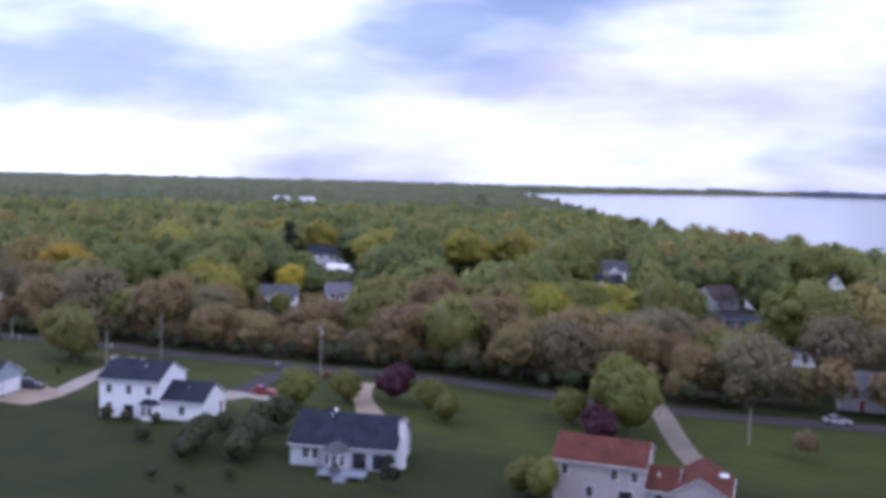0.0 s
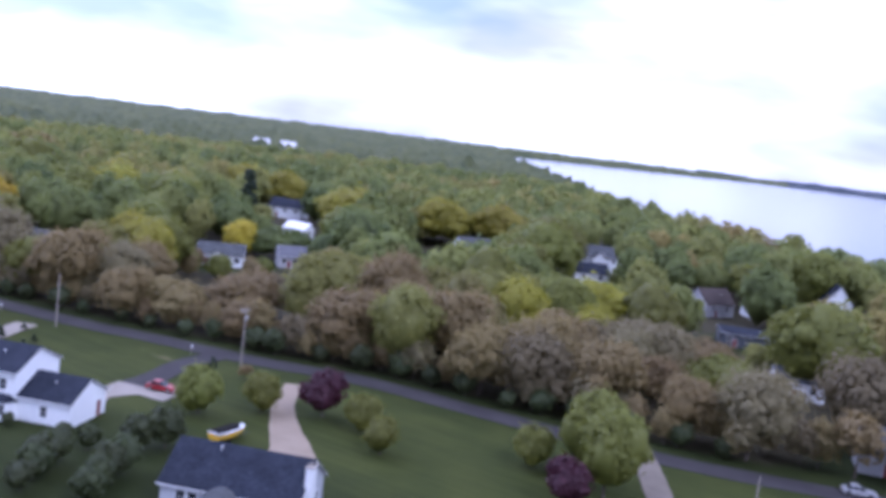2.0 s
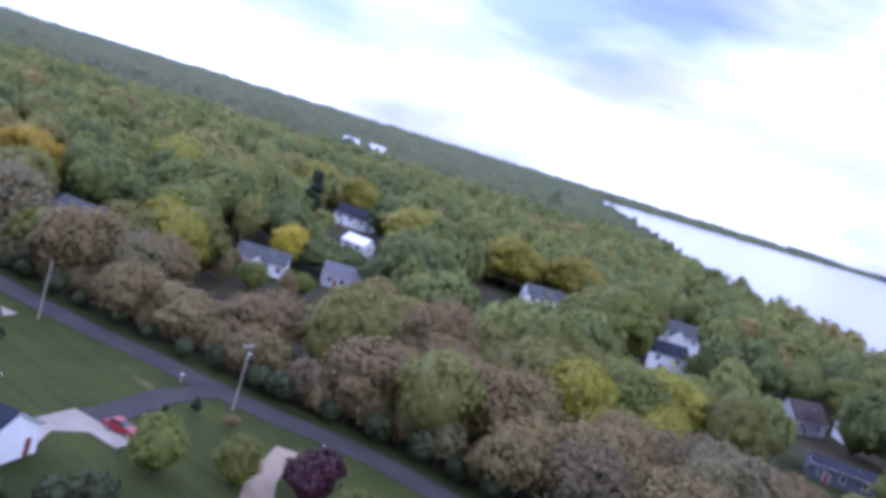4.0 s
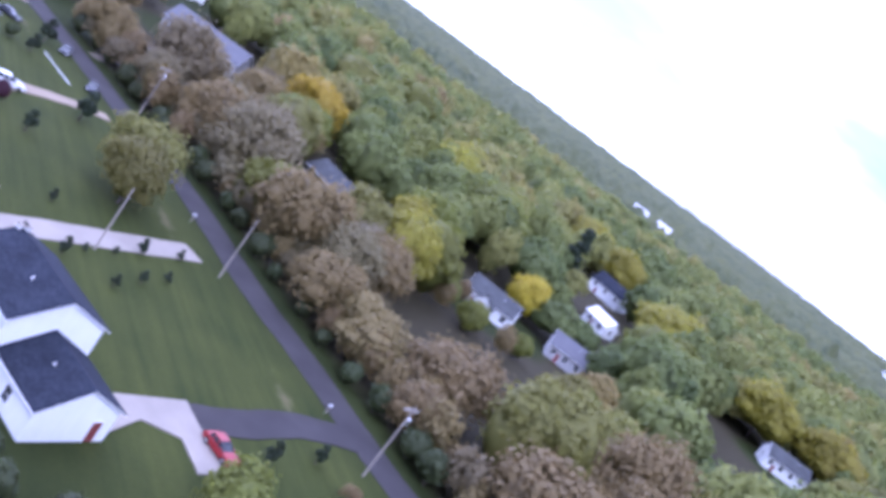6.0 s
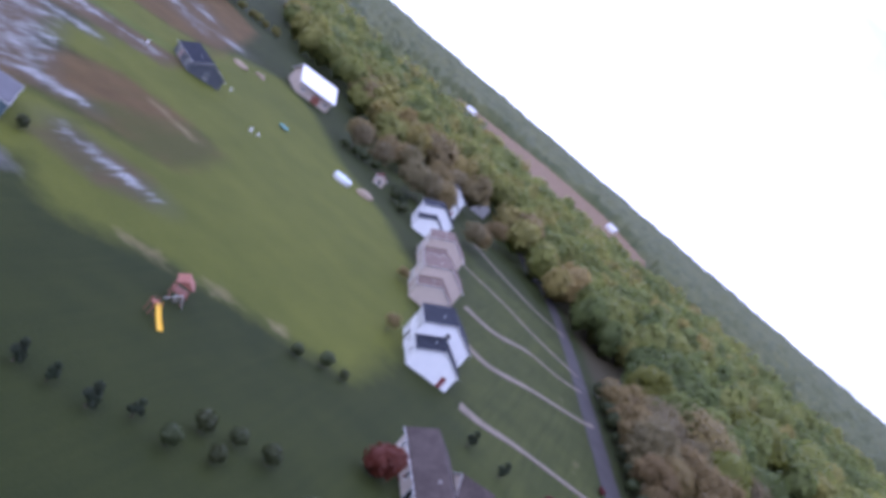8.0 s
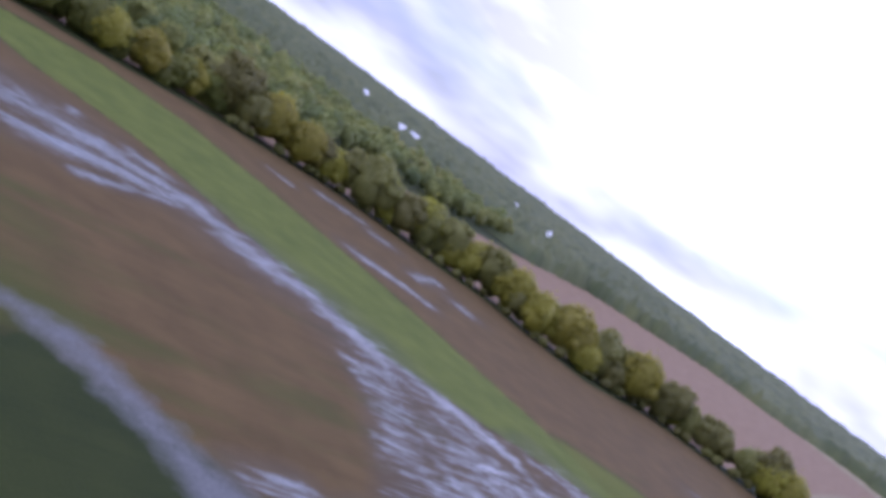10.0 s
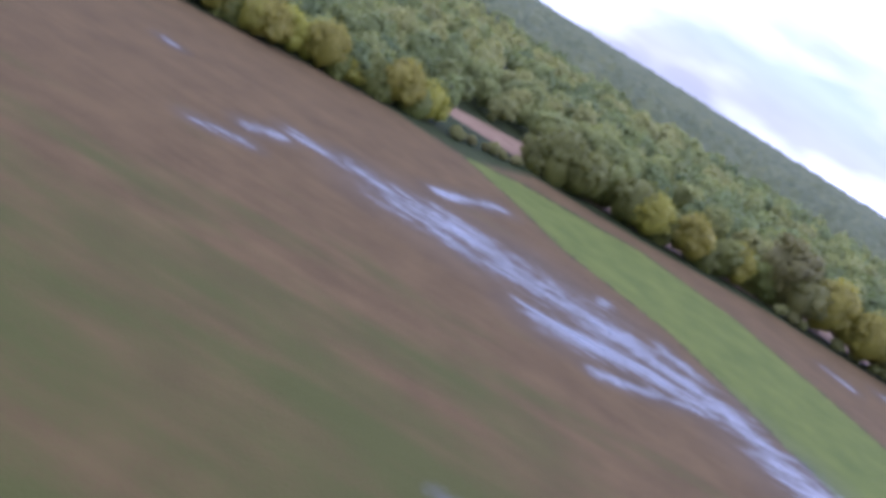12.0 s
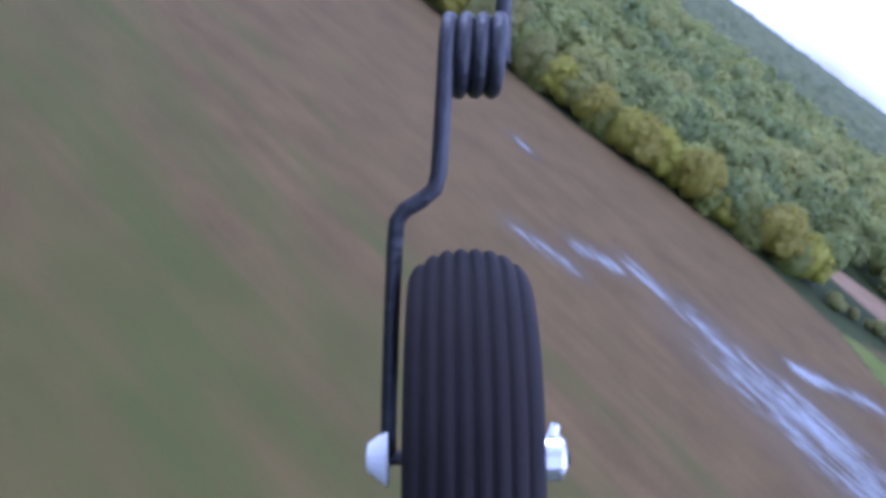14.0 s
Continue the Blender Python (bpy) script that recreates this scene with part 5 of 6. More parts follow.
box(bm, 5.2, 11.4, -4.8, -2.3, 0.42, 0.55)
part("floor", bm, M["deck_wood"], deck)
for px in (5.3, 7.3, 9.3, 11.3):
    for py in (-4.7, -2.5):
        bm = bmesh.new()
        box(bm, px - 0.06, px + 0.06, py - 0.06, py + 0.06, -0.2, 1.45, 0.01)
        part("post", bm, M["deck_wood"], deck)
for px in (5.3, 7.3, 9.3):
    bm = bmesh.new()
    box(bm, px + 0.063, px + 1.937, -4.74, -4.66, 1.3, 1.38)
    part("rail", bm, M["deck_wood"], deck)
    for k in range(8):
        bm = bmesh.new()
        box(bm, px + 0.25 + 0.2 * k, px + 0.29 + 0.2 * k, -4.72, -4.68, 0.55, 1.3)
        part("baluster", bm, M["deck_wood"], deck)
for k in range(3):
    bm = bmesh.new()
    box(bm, 7.6, 9.2, -5.1 - 0.3 * k, -4.81 - 0.3 * k, -0.1, 0.42 - 0.14 * k)
    part("step", bm, M["deck_wood"], deck)

# the house with the rust-red roof
red_house = thing("house", 20.8, 103.2, 13.5, 0.0, "pale rose-grey two-storey house with rust-red roof", "house", "houses along the road")
gable_block(red_house, -11.0, 0, 0, 8.4, 5.3, 1.9, M["rose_siding"], M["red_roof"])
for wx in (-9.6, -3.6, -1.2):
    window(red_house, (wx, 0, 4.0), -90, 0.8, 1.15)
panel_door(red_house, "patio_door", (-2.2, 0, 0.1), -90, 1.7, 2.1, M["glass"], 1, 2, "glazed patio door")
window(red_house, (-6.5, 0, 1.6), -90, 0.9, 1.3)
gable_block(red_house, 0.003, 3.6, 0.4, 7.6, 2.8, 1.7, M["rose_siding"], M["red_roof"])
gable_block(red_house, 3.0, 9.6, 0.1, 8.8, 2.8, 2.0, M["rose_siding"], M["red_roof"], axis="y")
panel_door(red_house, "garage_door", (6.3, 8.8, 0), 90, 4.8, 2.2, M["garage_paint"], 4, 4, "white panelled garage door")
window(red_house, (1.6, 0.4, 1.6), -90, 0.9, 1.2)
vent_pipe(red_house, -4.6, 2.8, 6.3)
vent_pipe(red_house, 1.4, 2.2, 3.9)
bm = bmesh.new()
box(bm, 8.3, 9.3, 5.2, 6.6, 3.72, 3.84, 0.01)
sky_light = part("skylight", bm, M["lamp_glass"], red_house)

house_blue = two_storey(-83.0, 86.6, SPAN, 8.2, 9.2, "blue_siding", "slate_roof", "pale blue two-storey house with slate roof and garage wing", (6.6, 8.0, 3.4, 2.1, 0.4), doors=2)
house_long = thing("house", -104.0, 83.4, 24.3, 0.0, "long low beige house with dark brown shingle roof", "house", "houses along the road")
gable_block(house_long, -20.0, 0, 0, 6.6, 2.9, 2.1, M["beige_siding"], M["dark_brown_roof"], over=0.5)
gable_block(house_long, -15.5, -9.5, 6.603, 11.5, 2.9, 1.9, M["beige_siding"], M["dark_brown_roof"], axis="y")
panel_door(house_long, "garage_door", (-12.5, 11.5, 0), 90, 4.6, 2.2, M["garage_paint"], 4, 4, "white panelled garage door")
for wx in (-18.0, -13.6, -10.5, -2.5):
    window(house_long, (wx, 0, 1.6), -90, 1.1, 1.2)
for wx in (-18.0, -7.5, -2.5):
    window(house_long, (wx, 6.6, 1.6), 90, 1.1, 1.2)
panel_door(house_long, "patio_door", (-6.4, 0, 0.05), -90, 1.8, 2.05, M["glass"], 1, 2, "glazed patio door")
window(house_long, (0, 3.3, 3.5), 0, 0.7, 0.6)
vent_pipe(house_long, -7.0, 2.2, 4.3)
house_snow = two_storey(-153.5, 65.6, 20.0, 9.5, 9.6, "white_siding", "slate_roof", "bright white house with dark slate roof and garage wing", (6.5, 8.4, 3.4, 2.4, 0.3), eave=6.1, rise=2.6)
window(house_snow, (0, 4.6, 6.2), 0, 0.9, 1.1)
two_storey(-186.5, 55.0, 18.0, 9.5, 9.8, "tan_siding", "brown_roof", "tan house with brown shingle roof and garage wing", (6.5, 8.6, 3.4, 2.4, 0.3), rise=2.6)
two_storey(-214.0, 48.0, 17.0, 9.5, 10.0, "tan_siding", "brown_roof", "tan house with brown shingle roof and garage wing", (6.5, 8.6, 3.4, 2.4, 0.3), rise=2.6)
two_storey(-243.0, 36.5, 17.0, 9.5, 10.0, "white_siding", "slate_roof", "white house with slate roof near the bend", (6.5, 8.6, 3.4, 2.4, 0.3), rise=2.6)
two_storey(-297.0, 27.0, 17.0, 9.5, 9.6, "white_siding", "slate_roof", "white house with slate roof before the dark wood", (6.5, 8.6, 3.4, 2.4, 0.3), rise=2.6)

# barn-like white building, the garage in the field, the teal shed
long_barn = thing("barn", -280.2, -17.8, 128.0, 0.0, "long barn with white metal roof and tan base", "barn")
gable_block(long_barn, -6.5, 6.5, 0.0, 15.0, 4.4, 3.4, M["tan_siding"], M["metal_roof"], over=1.0)
panel_door(long_barn, "barn_door", (1, 0.0, 0), -90, 3.2, 2.8, M["red_wood"], 2, 2)
for wx in (-4.5, 4.8):
    window(long_barn, (wx, 0.0, 1.9), -90, 1.0, 0.9)

garage = thing("garage", -73.9, 40.2, 128.0, 0.0, "white garage with grey shingle roof beside the lane", "garage")
gable_block(garage, -7.4, 0.0, 0.0, 6.2, 3.5, 2.0, M["white_siding"], M["grey_roof"])
panel_door(garage, "garage_door", (0.0, 3.1, 0), 0, 3.6, 2.3, M["garage_paint"], 4, 4, "white panelled garage door")
window(garage, (-4.0, 0.0, 1.7), -90)

shed = thing("shed", -110.4, 4.3, 123.0, 0.0, "teal metal shed with lilac-grey roof by puddles", "shed")
gable_block(shed, 0.0, 10.8, -9.4, 0.0, 2.6, 1.35, M["teal_siding"], M["steel_roof"], over=0.25)
panel_door(shed, "shed_door", (10.8, -4.7, 0), 0, 3.0, 2.3, M["teal_siding"], 2, 2, "wide teal sliding door")


# ---------------------------------------------------------------- houses among the trees
def cottage(x, y, turn, long, deep, eave, rise, wall, roof, label, windows=3, wing=False):
    h = thing("house", x, y, turn, 0.0, label, "house", "houses among the trees")
    gable_block(h, -long / 2, long / 2, -deep / 2, deep / 2, eave, rise, M[wall], M[roof])
    for i in range(windows):
        u = -long / 2 + long * (i + 0.5) / windows
        window(h, (u, -deep / 2, eave - 1.3), -90, 1.1, 1.3)
        window(h, (u, deep / 2, eave - 1.3), 90, 1.1, 1.3)
    for s in (-1, 1):
        window(h, (s * long / 2, 0, eave - 1.2), 0 if s > 0 else 180, 1.0, 1.3)
    panel_door(h, "door", (-long / 2 + long * 0.5 / windows + 1.3, -deep / 2, 0), -90, 0.95, 2.05, M["door_paint"], 3, 2)
    if wing:
        gable_block(h, -long * 0.2, long * 0.15, -deep / 2 - 4.0, -deep / 2 - 0.003, eave * 0.85, rise * 0.8, M[wall], M[roof], axis="y")
    vent_pipe(h, long * 0.2, -deep * 0.2, eave + rise * 0.6)
    return h


cottage(-119.5, 197.0, 40, 12.0, 9.0, 3.1, 2.4, "white_siding", "grey_roof", "white house with a row of windows among trees", 4, True)
cottage(-110.5, 213, 50, 9, 7, 3.2, 2.4, "grey_siding", "steel_roof", "small grey house close behind a white one", 3)
cottage(-140, 166, 14, 15, 8, 3.2, 2.4, "grey_siding", "grey_roof", "grey-roofed house under russet trees", 4)
cottage(-203, 152, 54, 22, 12, 4.2, 3.2, "grey_siding", "steel_roof", "large grey-roofed barn among bare trees", 4)
cottage(-279, 163, 92, 14, 8, 4.0, 2.4, "white_siding", "grey_roof", "white house in a clearing of the wood", 4, True)
cottage(-188, 298, 20, 14, 9, 4.5, 3.2, "white_siding", "slate_roof", "house with slate roof deep in the wood", 3)
cottage(-106, 296, 50, 13, 8, 3.6, 2.6, "white_siding", "grey_roof", "white house with grey roof in the wood", 4)
cottage(-72, 318, 30, 15, 9, 5.5, 3.2, "white_siding", "grey_roof", "white house near the lake", 3, True)
cottage(-4, 240, 22, 13, 8, 3.3, 0.9, "dark_siding", "slate_roof", "dark slate-sided house with white window frames", 3)
cottage(-22, 274, 62, 11, 8, 3.6, 3.8, "grey_siding", "dark_brown_roof", "house with steep dark roof among green trees", 2)
cottage(-13, 285, 40, 6, 6, 3.6, 2.4, "white_siding", "grey_roof", "small white house near the lake", 2)
cottage(2, 314, 110, 8, 8, 5.0, 5.0, "white_siding", "slate_roof", "steep white gabled house near the lake", 2)
cottage(-148, 258, 5, 9, 6, 3.4, 2.0, "white_siding", "metal_roof", "small white shed-roofed house in the wood", 2)
cottage(33, 171, 15, 10, 7, 4.2, 2.2, "grey_siding", "grey_roof", "pale house beside the road under bare trees", 2)
cottage(14, 203, 25, 9, 7, 3.4, 2.0, "white_siding", "grey_roof", "pale house behind bare trees", 2)
cottage(-58, 278, 40, 11, 8, 5.0, 2.6, "white_siding", "slate_roof", "house with slate roof in the wood", 2)
for x, y, turn in ((-505, -695, 30), (-525, -700, 20), (-610, -985, 40), (-740, -770, 35), (-690, -640, 35), (-560, 676, 30), (-540, 690, 25), ):
    cottage(x, y, turn, 16, 10, 6.0, 9.5, "white_siding", "metal_roof", "distant white farm building above the trees", 3)
cottage(-352, 30, 25, 14, 9, 4.0, 2.8, "grey_siding", "grey_roof", "grey-roofed house among bare trees", 3)
for x, y in ((-1010, 60), (-690, 64), (-930, -120)):
    cottage(x, y, 75, 11, 8, 4.0, 3.0, "white_siding", "metal_roof", "distant white farm building beside the far field", 2)
shed_blue = cottage(-203, -14.5, 52, 13, 9, 2.6, 2.2, "dark_siding", "slate_roof", "dark slate-blue outbuilding with white roof edges", 2)
cottage(-251, 21.5, 20, 4, 3, 2.2, 1.0, "tan_siding", "red_roof", "small red-roofed garden shed", 1)


# ---------------------------------------------------------------- poles along the road
def utility_pole(x, y, high, arm=True, turn=0.0, can=False):
    p = thing("utility_pole", x, y, turn, 0.0, "weathered wooden utility pole with crossarm" if arm else "plain weathered wooden pole on the lawn", "utility pole", "poles along the road")
    bm = bmesh.new()
    tube(bm, (0, 0, -0.4), (0, 0, high * 0.5), 0.13, 0.11, 12)
    tube(bm, (0, 0, high * 0.5), (0, 0, high), 0.11, 0.085, 12)
    part("pole", bm, M["pole_wood"], p)
    if arm:
        bm = bmesh.new()
        box(bm, -1.2, 1.2, 0.115, 0.23, high - 0.75, high - 0.62, 0.01)
        part("crossarm", bm, M["pole_wood"], p)
        for s in (-1, 1):
            bm = bmesh.new()
            tube(bm, (s * 0.75, 0.17, high - 0.76), (0, 0.14, high - 1.4), 0.02, 0.02, 6)
            part("brace", bm, M["iron"], p)
        for ix in (-1.05, -0.4, 0.4, 1.05):
            bm = bmesh.new()
            lathe(bm, [(0.03, high - 0.62), (0.07, high - 0.56), (0.05, high - 0.5), (0.07, high - 0.46), (0.03, high - 0.38)], 10, "Z")
            ob = part("insulator", bm, M["lamp_glass"], p)
            ob.location = (ix, 0.17, 0)
    if can:
        bm = bmesh.new()
        lathe(bm, [(0.05, high - 2.45), (0.24, high - 2.4), (0.26, high - 1.65), (0.2, high - 1.55), (0.05, high - 1.5)], 14, "Z")
        ob = part("transformer", bm, M["chrome"], p, "grey transformer can")
        ob.location = (0.44, 0, 0)
    return p


for x, y, high, arm, turn, can in ((-51.2, 134.6, 9.8, True, 100, True), (-83.1, 126.1, 9.4, False, 110, False), (-77.1, 109.4, 8.6, False, 0, False), (-131.8, 123.8, 9.6, True, 105, True),
                                   (23.1, 137.0, 5.6, False, 0, False), (-122, 120.5, 5.0, False, 0, False)):
    utility_pole(x, y, high, arm, turn, can)


# ---------------------------------------------------------------- vehicles
def car(x, y, turn, paint, label, suv=False, z=0.1):
    c = thing("car", x, y, turn, z, label, "car", "parked cars")
    L, W = (4.7, 1.86) if suv else (4.5, 1.78)
    belt, roof = (1.02, 1.72) if suv else (0.88, 1.40)
    prof = [(-L / 2, 0.38), (-L / 2 + 0.05, belt - 0.1), (-L / 2 + 0.3, belt), (L / 2 - 1.15, belt), (L / 2 - 0.2, belt - 0.17), (L / 2, belt - 0.4), (L / 2, 0.36), (L / 2 - 0.3, 0.26), (-L / 2 + 0.3, 0.26)]
    bm = bmesh.new()
    sides = []
    for s, inset in ((-1, 0.0), (1, 0.0)):
        sides.append([bm.verts.new((px, s * (W / 2 - (0.10 if pz > belt - 0.02 else 0.0)), pz)) for px, pz in prof])
    bm.faces.new(sides[0][::-1])
    bm.faces.new(sides[1])
    for i in range(len(prof)):
        j = (i + 1) % len(prof)
        bm.faces.new([sides[0][i], sides[0][j], sides[1][j], sides[1][i]])
    bmesh.ops.bevel(bm, geom=list(bm.edges), offset=0.05, segments=2, affect="EDGES")
    part("body", bm, M[paint], c)
    back = -L / 2 + (0.25 if suv else 0.75)
    cab = [(back - 0.12, belt - 0.03), (back + 0.2, roof - 0.06), (L / 2 - 2.3, roof - 0.04), (L / 2 - 1.35, belt - 0.03)]
    bm = bmesh.new()
    sides = [[bm.verts.new((px, s * (W / 2 - (0.12 if pz < belt + 0.1 else 0.26)), pz)) for px, pz in cab] for s in (-1, 1)]
    bm.faces.new(sides[0][::-1])
    bm.faces.new(sides[1])
    for i in range(4):
        bm.faces.new([sides[0][i], sides[0][(i + 1) % 4], sides[1][(i + 1) % 4], sides[1][i]])
    bmesh.ops.bevel(bm, geom=list(bm.edges), offset=0.04, segments=2, affect="EDGES")
    part("cabin", bm, M["glass"], c, "dark tinted glass cabin")
    bm = bmesh.new()
    box(bm, back + 0.24, L / 2 - 2.36, -W / 2 + 0.28, W / 2 - 0.28, roof - 0.055, roof, 0.02)
    part("roof", bm, M[paint], c)
    for s in (-1, 1):
        for q in (0.28, 0.62):
            bm = bmesh.new()
            u = back + (L / 2 - 1.7 - back) * q
            vs = [bm.verts.new((u + dx + (0.0 if k < 2 else 0.0), s * (W / 2 - yy), zz)) for k, (dx, yy, zz) in enumerate(((-0.05, 0.105, belt), (0.05, 0.105, belt), (0.05, 0.24, roof - 0.05), (-0.05, 0.24, roof - 0.05)))]
            vs += [bm.verts.new(v.co + Vector((0, -s * 0.03, -0.01))) for v in vs]
            for f in ((0, 1, 2, 3), (7, 6, 5, 4), (0, 4, 5, 1), (1, 5, 6, 2), (2, 6, 7, 3), (3, 7, 4, 0)):
                bm.faces.new([vs[i] for i in f])
            part("pillar", bm, M[paint], c)
        for px in (-L / 2 + 0.85, L / 2 - 0.9):
            bm = bmesh.new()
            lathe(bm, [(0.2, -0.1), (0.32, -0.1), (0.335, -0.07), (0.335, 0.07), (0.32, 0.1), (0.2, 0.1)], 20, "Y")
            w = part("wheel", bm, M["tyre"], c)
            w.location = (px, s * (W / 2 - 0.09), 0.335)
            bm = bmesh.new()
            lathe(bm, [(0.05, 0.075), (0.19, 0.07), (0.2, 0.108), (0.17, 0.102), (0.06, 0.112)] if s > 0 else [(0.05, -0.075), (0.19, -0.07), (0.2, -0.108), (0.17, -0.102), (0.06, -0.112)], 16, "Y")
            part("rim", bm, M["chrome"], w)
        bm = bmesh.new()
        box(bm, L / 2 - 0.12, L / 2 + 0.005, s * (W / 2 - 0.3) - 0.16, s * (W / 2 - 0.3) + 0.16, belt - 0.42, belt - 0.28, 0.02)
        part("headlight", bm, M["lamp_glass"], c)
        bm = bmesh.new()
        box(bm, -L / 2 - 0.008, -L / 2 + 0.08, s * (W / 2 - 0.22) - 0.12, s * (W / 2 - 0.22) + 0.12, belt - 0.36, belt - 0.2, 0.02)
        part("tail_light", bm, M["car_red"], c)
        bm = bmesh.new()
        box(bm, L / 2 - 1.75, L / 2 - 1.6, s * (W / 2 - 0.02) - 0.09, s * (W / 2 - 0.02) + 0.09, belt + 0.0, belt + 0.13, 0.02)
        part("mirror", bm, M[paint], c)
    return c


car(-48.0, 117.0, 21.5, "car_red", "red saloon parked on the concrete pad", z=0.12)
car(-112.6, 92.7, 112, "car_white", "white estate car parked before the garage", True, 0.1)
car(-114.2, 101.7, 104, "car_white", "white estate car parked on the drive", True, 0.1)
car(-79.2, 96.7, 27, "car_dark", "dark blue car on the tan apron", True, 0.12)
car(-143.2, 112.4, -18, "car_dark", "dark car parked at the roadside", z=0.0)
car(-130.6, 115.4, -18, "car_dark", "dark car parked at the roadside", z=0.0)
car(-147.6, 103.4, 55, "car_dark", "dark car on the lawn among shrubs", z=0.0)
car(31.0, 156.8, 18, "car_grey", "silver-grey car on the road", z=0.06)
car(-144.8, 100.0, 60, "car_dark", "dark car on the lawn among shrubs", z=0.0)
car(12.5, 170.5, 30, "car_white", "white car under the bare trees", True, 0.0)
car(-108.5, 97.5, 30, "car_dark", "dark car beside the tan drive", z=0.0)

# boat on its trailer beside the ranch house
boat = thing("boat", -29.7, 110.8, 92, 0.0, "white and yellow motorboat under a dark cover on a trailer", "boat")
bm = bmesh.new()
stations = [(-2.7, 0.95, 0.55), (-1.4, 1.05, 0.5), (0.2, 1.05, 0.5), (1.6, 0.75, 0.6), (2.7, 0.08, 0.85)]
rows = []
for bx, half, keel in stations:
    rows.append([bm.verts.new(p) for p in ((bx, -half, 1.25 + 0.05 * bx), (bx, -half * 0.8, keel + 0.15), (bx, 0, keel), (bx, half * 0.8, keel + 0.15), (bx, half, 1.25 + 0.05 * bx))])
for a, b in zip(rows, rows[1:]):
    for k in range(4):
        bm.faces.new([a[k], a[k + 1], b[k + 1], b[k]])
    bm.faces.new([a[4], a[0], b[0], b[4]])
bm.faces.new(rows[0])
bm.faces.new(rows[-1][::-1])
part("hull", bm, M["yellow"], boat, "yellow hull")
bm = bmesh.new()
deck_line = [(-2.75, -1.0), (-1.4, -1.12), (0.2, -1.12), (1.6, -0.82), (2.75, -0.1), (2.75, 0.1), (1.6, 0.82), (0.2, 1.12), (-1.4, 1.12), (-2.75, 1.0)]
prism(bm, deck_line, 1.40, 1.52)
part("deck", bm, M["boat_white"], boat)
bm = bmesh.new()
cover = [(-2.6, -0.9), (1.1, -0.85), (2.0, 0.0), (1.1, 0.85), (-2.6, 0.9)]
lo = [bm.verts.new((x, y, 1.524)) for x, y in cover]
hi = [bm.verts.new((x * 0.85 - 0.15, y * 0.6, 1.85)) for x, y in cover]
bm.faces.new(lo[::-1])
bm.faces.new(hi)
for i in range(5):
    bm.faces.new([lo[i], lo[(i + 1) % 5], hi[(i + 1) % 5], hi[i]])
part("cover", bm, M["tyre"], boat, "black canvas cover")
for s in (-1, 1):
    bm = bmesh.new()
    lathe(bm, [(0.14, -0.09), (0.3, -0.09), (0.31, 0), (0.3, 0.09), (0.14, 0.09)], 16, "Y")
    w = part("wheel", bm, M["tyre"], boat)
    w.location = (-0.9, s * 0.95, 0.31)
    bm = bmesh.new()
    box(bm, -2.2, 3.4, s * 0.5 - 0.04, s * 0.5 + 0.04, 0.4, 0.48)
    part("trailer_beam", bm, M["iron"], boat)


# ---------------------------------------------------------------- play things and pool
play = thing("playhouse", -106.4, 48.0, 30, 0.0, "red-brown wooden play tower with pale rails", "play tower")
for px in (-0.9, 0.9):
    for py in (-0.9, 0.9):
        bm = bmesh.new()
        box(bm, px - 0.06, px + 0.06, py - 0.06, py + 0.06, -0.2, 2.6, 0.01)
        part("post", bm, M["red_wood"], play)
bm = bmesh.new()
box(bm, -1.0, 1.0, -1.0, 1.0, 1.25, 1.35)
part("platform", bm, M["red_wood"], play)
bm = bmesh.new()
vs = [bm.verts.new(p) for p in ((-1.3, -1.2, 2.6), (1.3, -1.2, 2.6), (1.3, 1.2, 2.6), (-1.3, 1.2, 2.6), (-1.3, 0, 3.4), (1.3, 0, 3.4))]
for f in ((0, 1, 5, 4), (2, 3, 4, 5), (0, 4, 3), (1, 2, 5), (3, 2, 1, 0)):
    bm.faces.new([vs[i] for i in f])
part("roof", bm, M["red_wood"], play)
for k in range(5):
    bm = bmesh.new()
    box(bm, 1.0, 1.06, -0.4, 0.4, 0.2 + 0.24 * k, 0.26 + 0.24 * k)
    part("rung", bm, M["pole_wood"], play)
for s in (-1, 1):
    bm = bmesh.new()
    tube(bm, (1.2, s * 1.3, -0.1), (3.2, 0, 2.3), 0.05, 0.05, 8)
    part("swing_leg", bm, M["trim"], play, "pale metal swing leg")
slide = thing("slide", -99.0, 50.4, 62, 0.0, "yellow plastic slide on a small red-brown frame", "slide")
bm = bmesh.new()
rows = []
for k in range(9):
    q = k / 8
    sx, sz = -1.2 + 2.9 * q, 1.55 * (1 - q) ** 1.25 + 0.12
    rows.append([bm.verts.new(p) for p in ((sx, -0.33, sz + 0.18), (sx, -0.27, sz), (sx, 0.27, sz), (sx, 0.33, sz + 0.18), (sx, 0.33, sz - 0.05), (sx, -0.33, sz - 0.05))])
for a, b in zip(rows, rows[1:]):
    for k in range(6):
        bm.faces.new([a[k], a[(k + 1) % 6], b[(k + 1) % 6], b[k]])
bm.faces.new(rows[0][::-1])
bm.faces.new(rows[-1])
part("chute", bm, M["yellow"], slide)
for px in (-2.0, -1.1):
    for py in (-0.45, 0.45):
        bm = bmesh.new()
        box(bm, px - 0.05, px + 0.05, py - 0.05, py + 0.05, -0.1, 2.0)
        part("post", bm, M["red_wood"], slide)
bm = bmesh.new()
box(bm, -2.1, -1.0, -0.55, 0.55, 1.5, 1.6)
part("platform", bm, M["red_wood"], slide)

pool = thing("swimming_pool", -220.5, 22.0, 0, 0.0, "round above-ground pool under a pale blue cover", "pool")
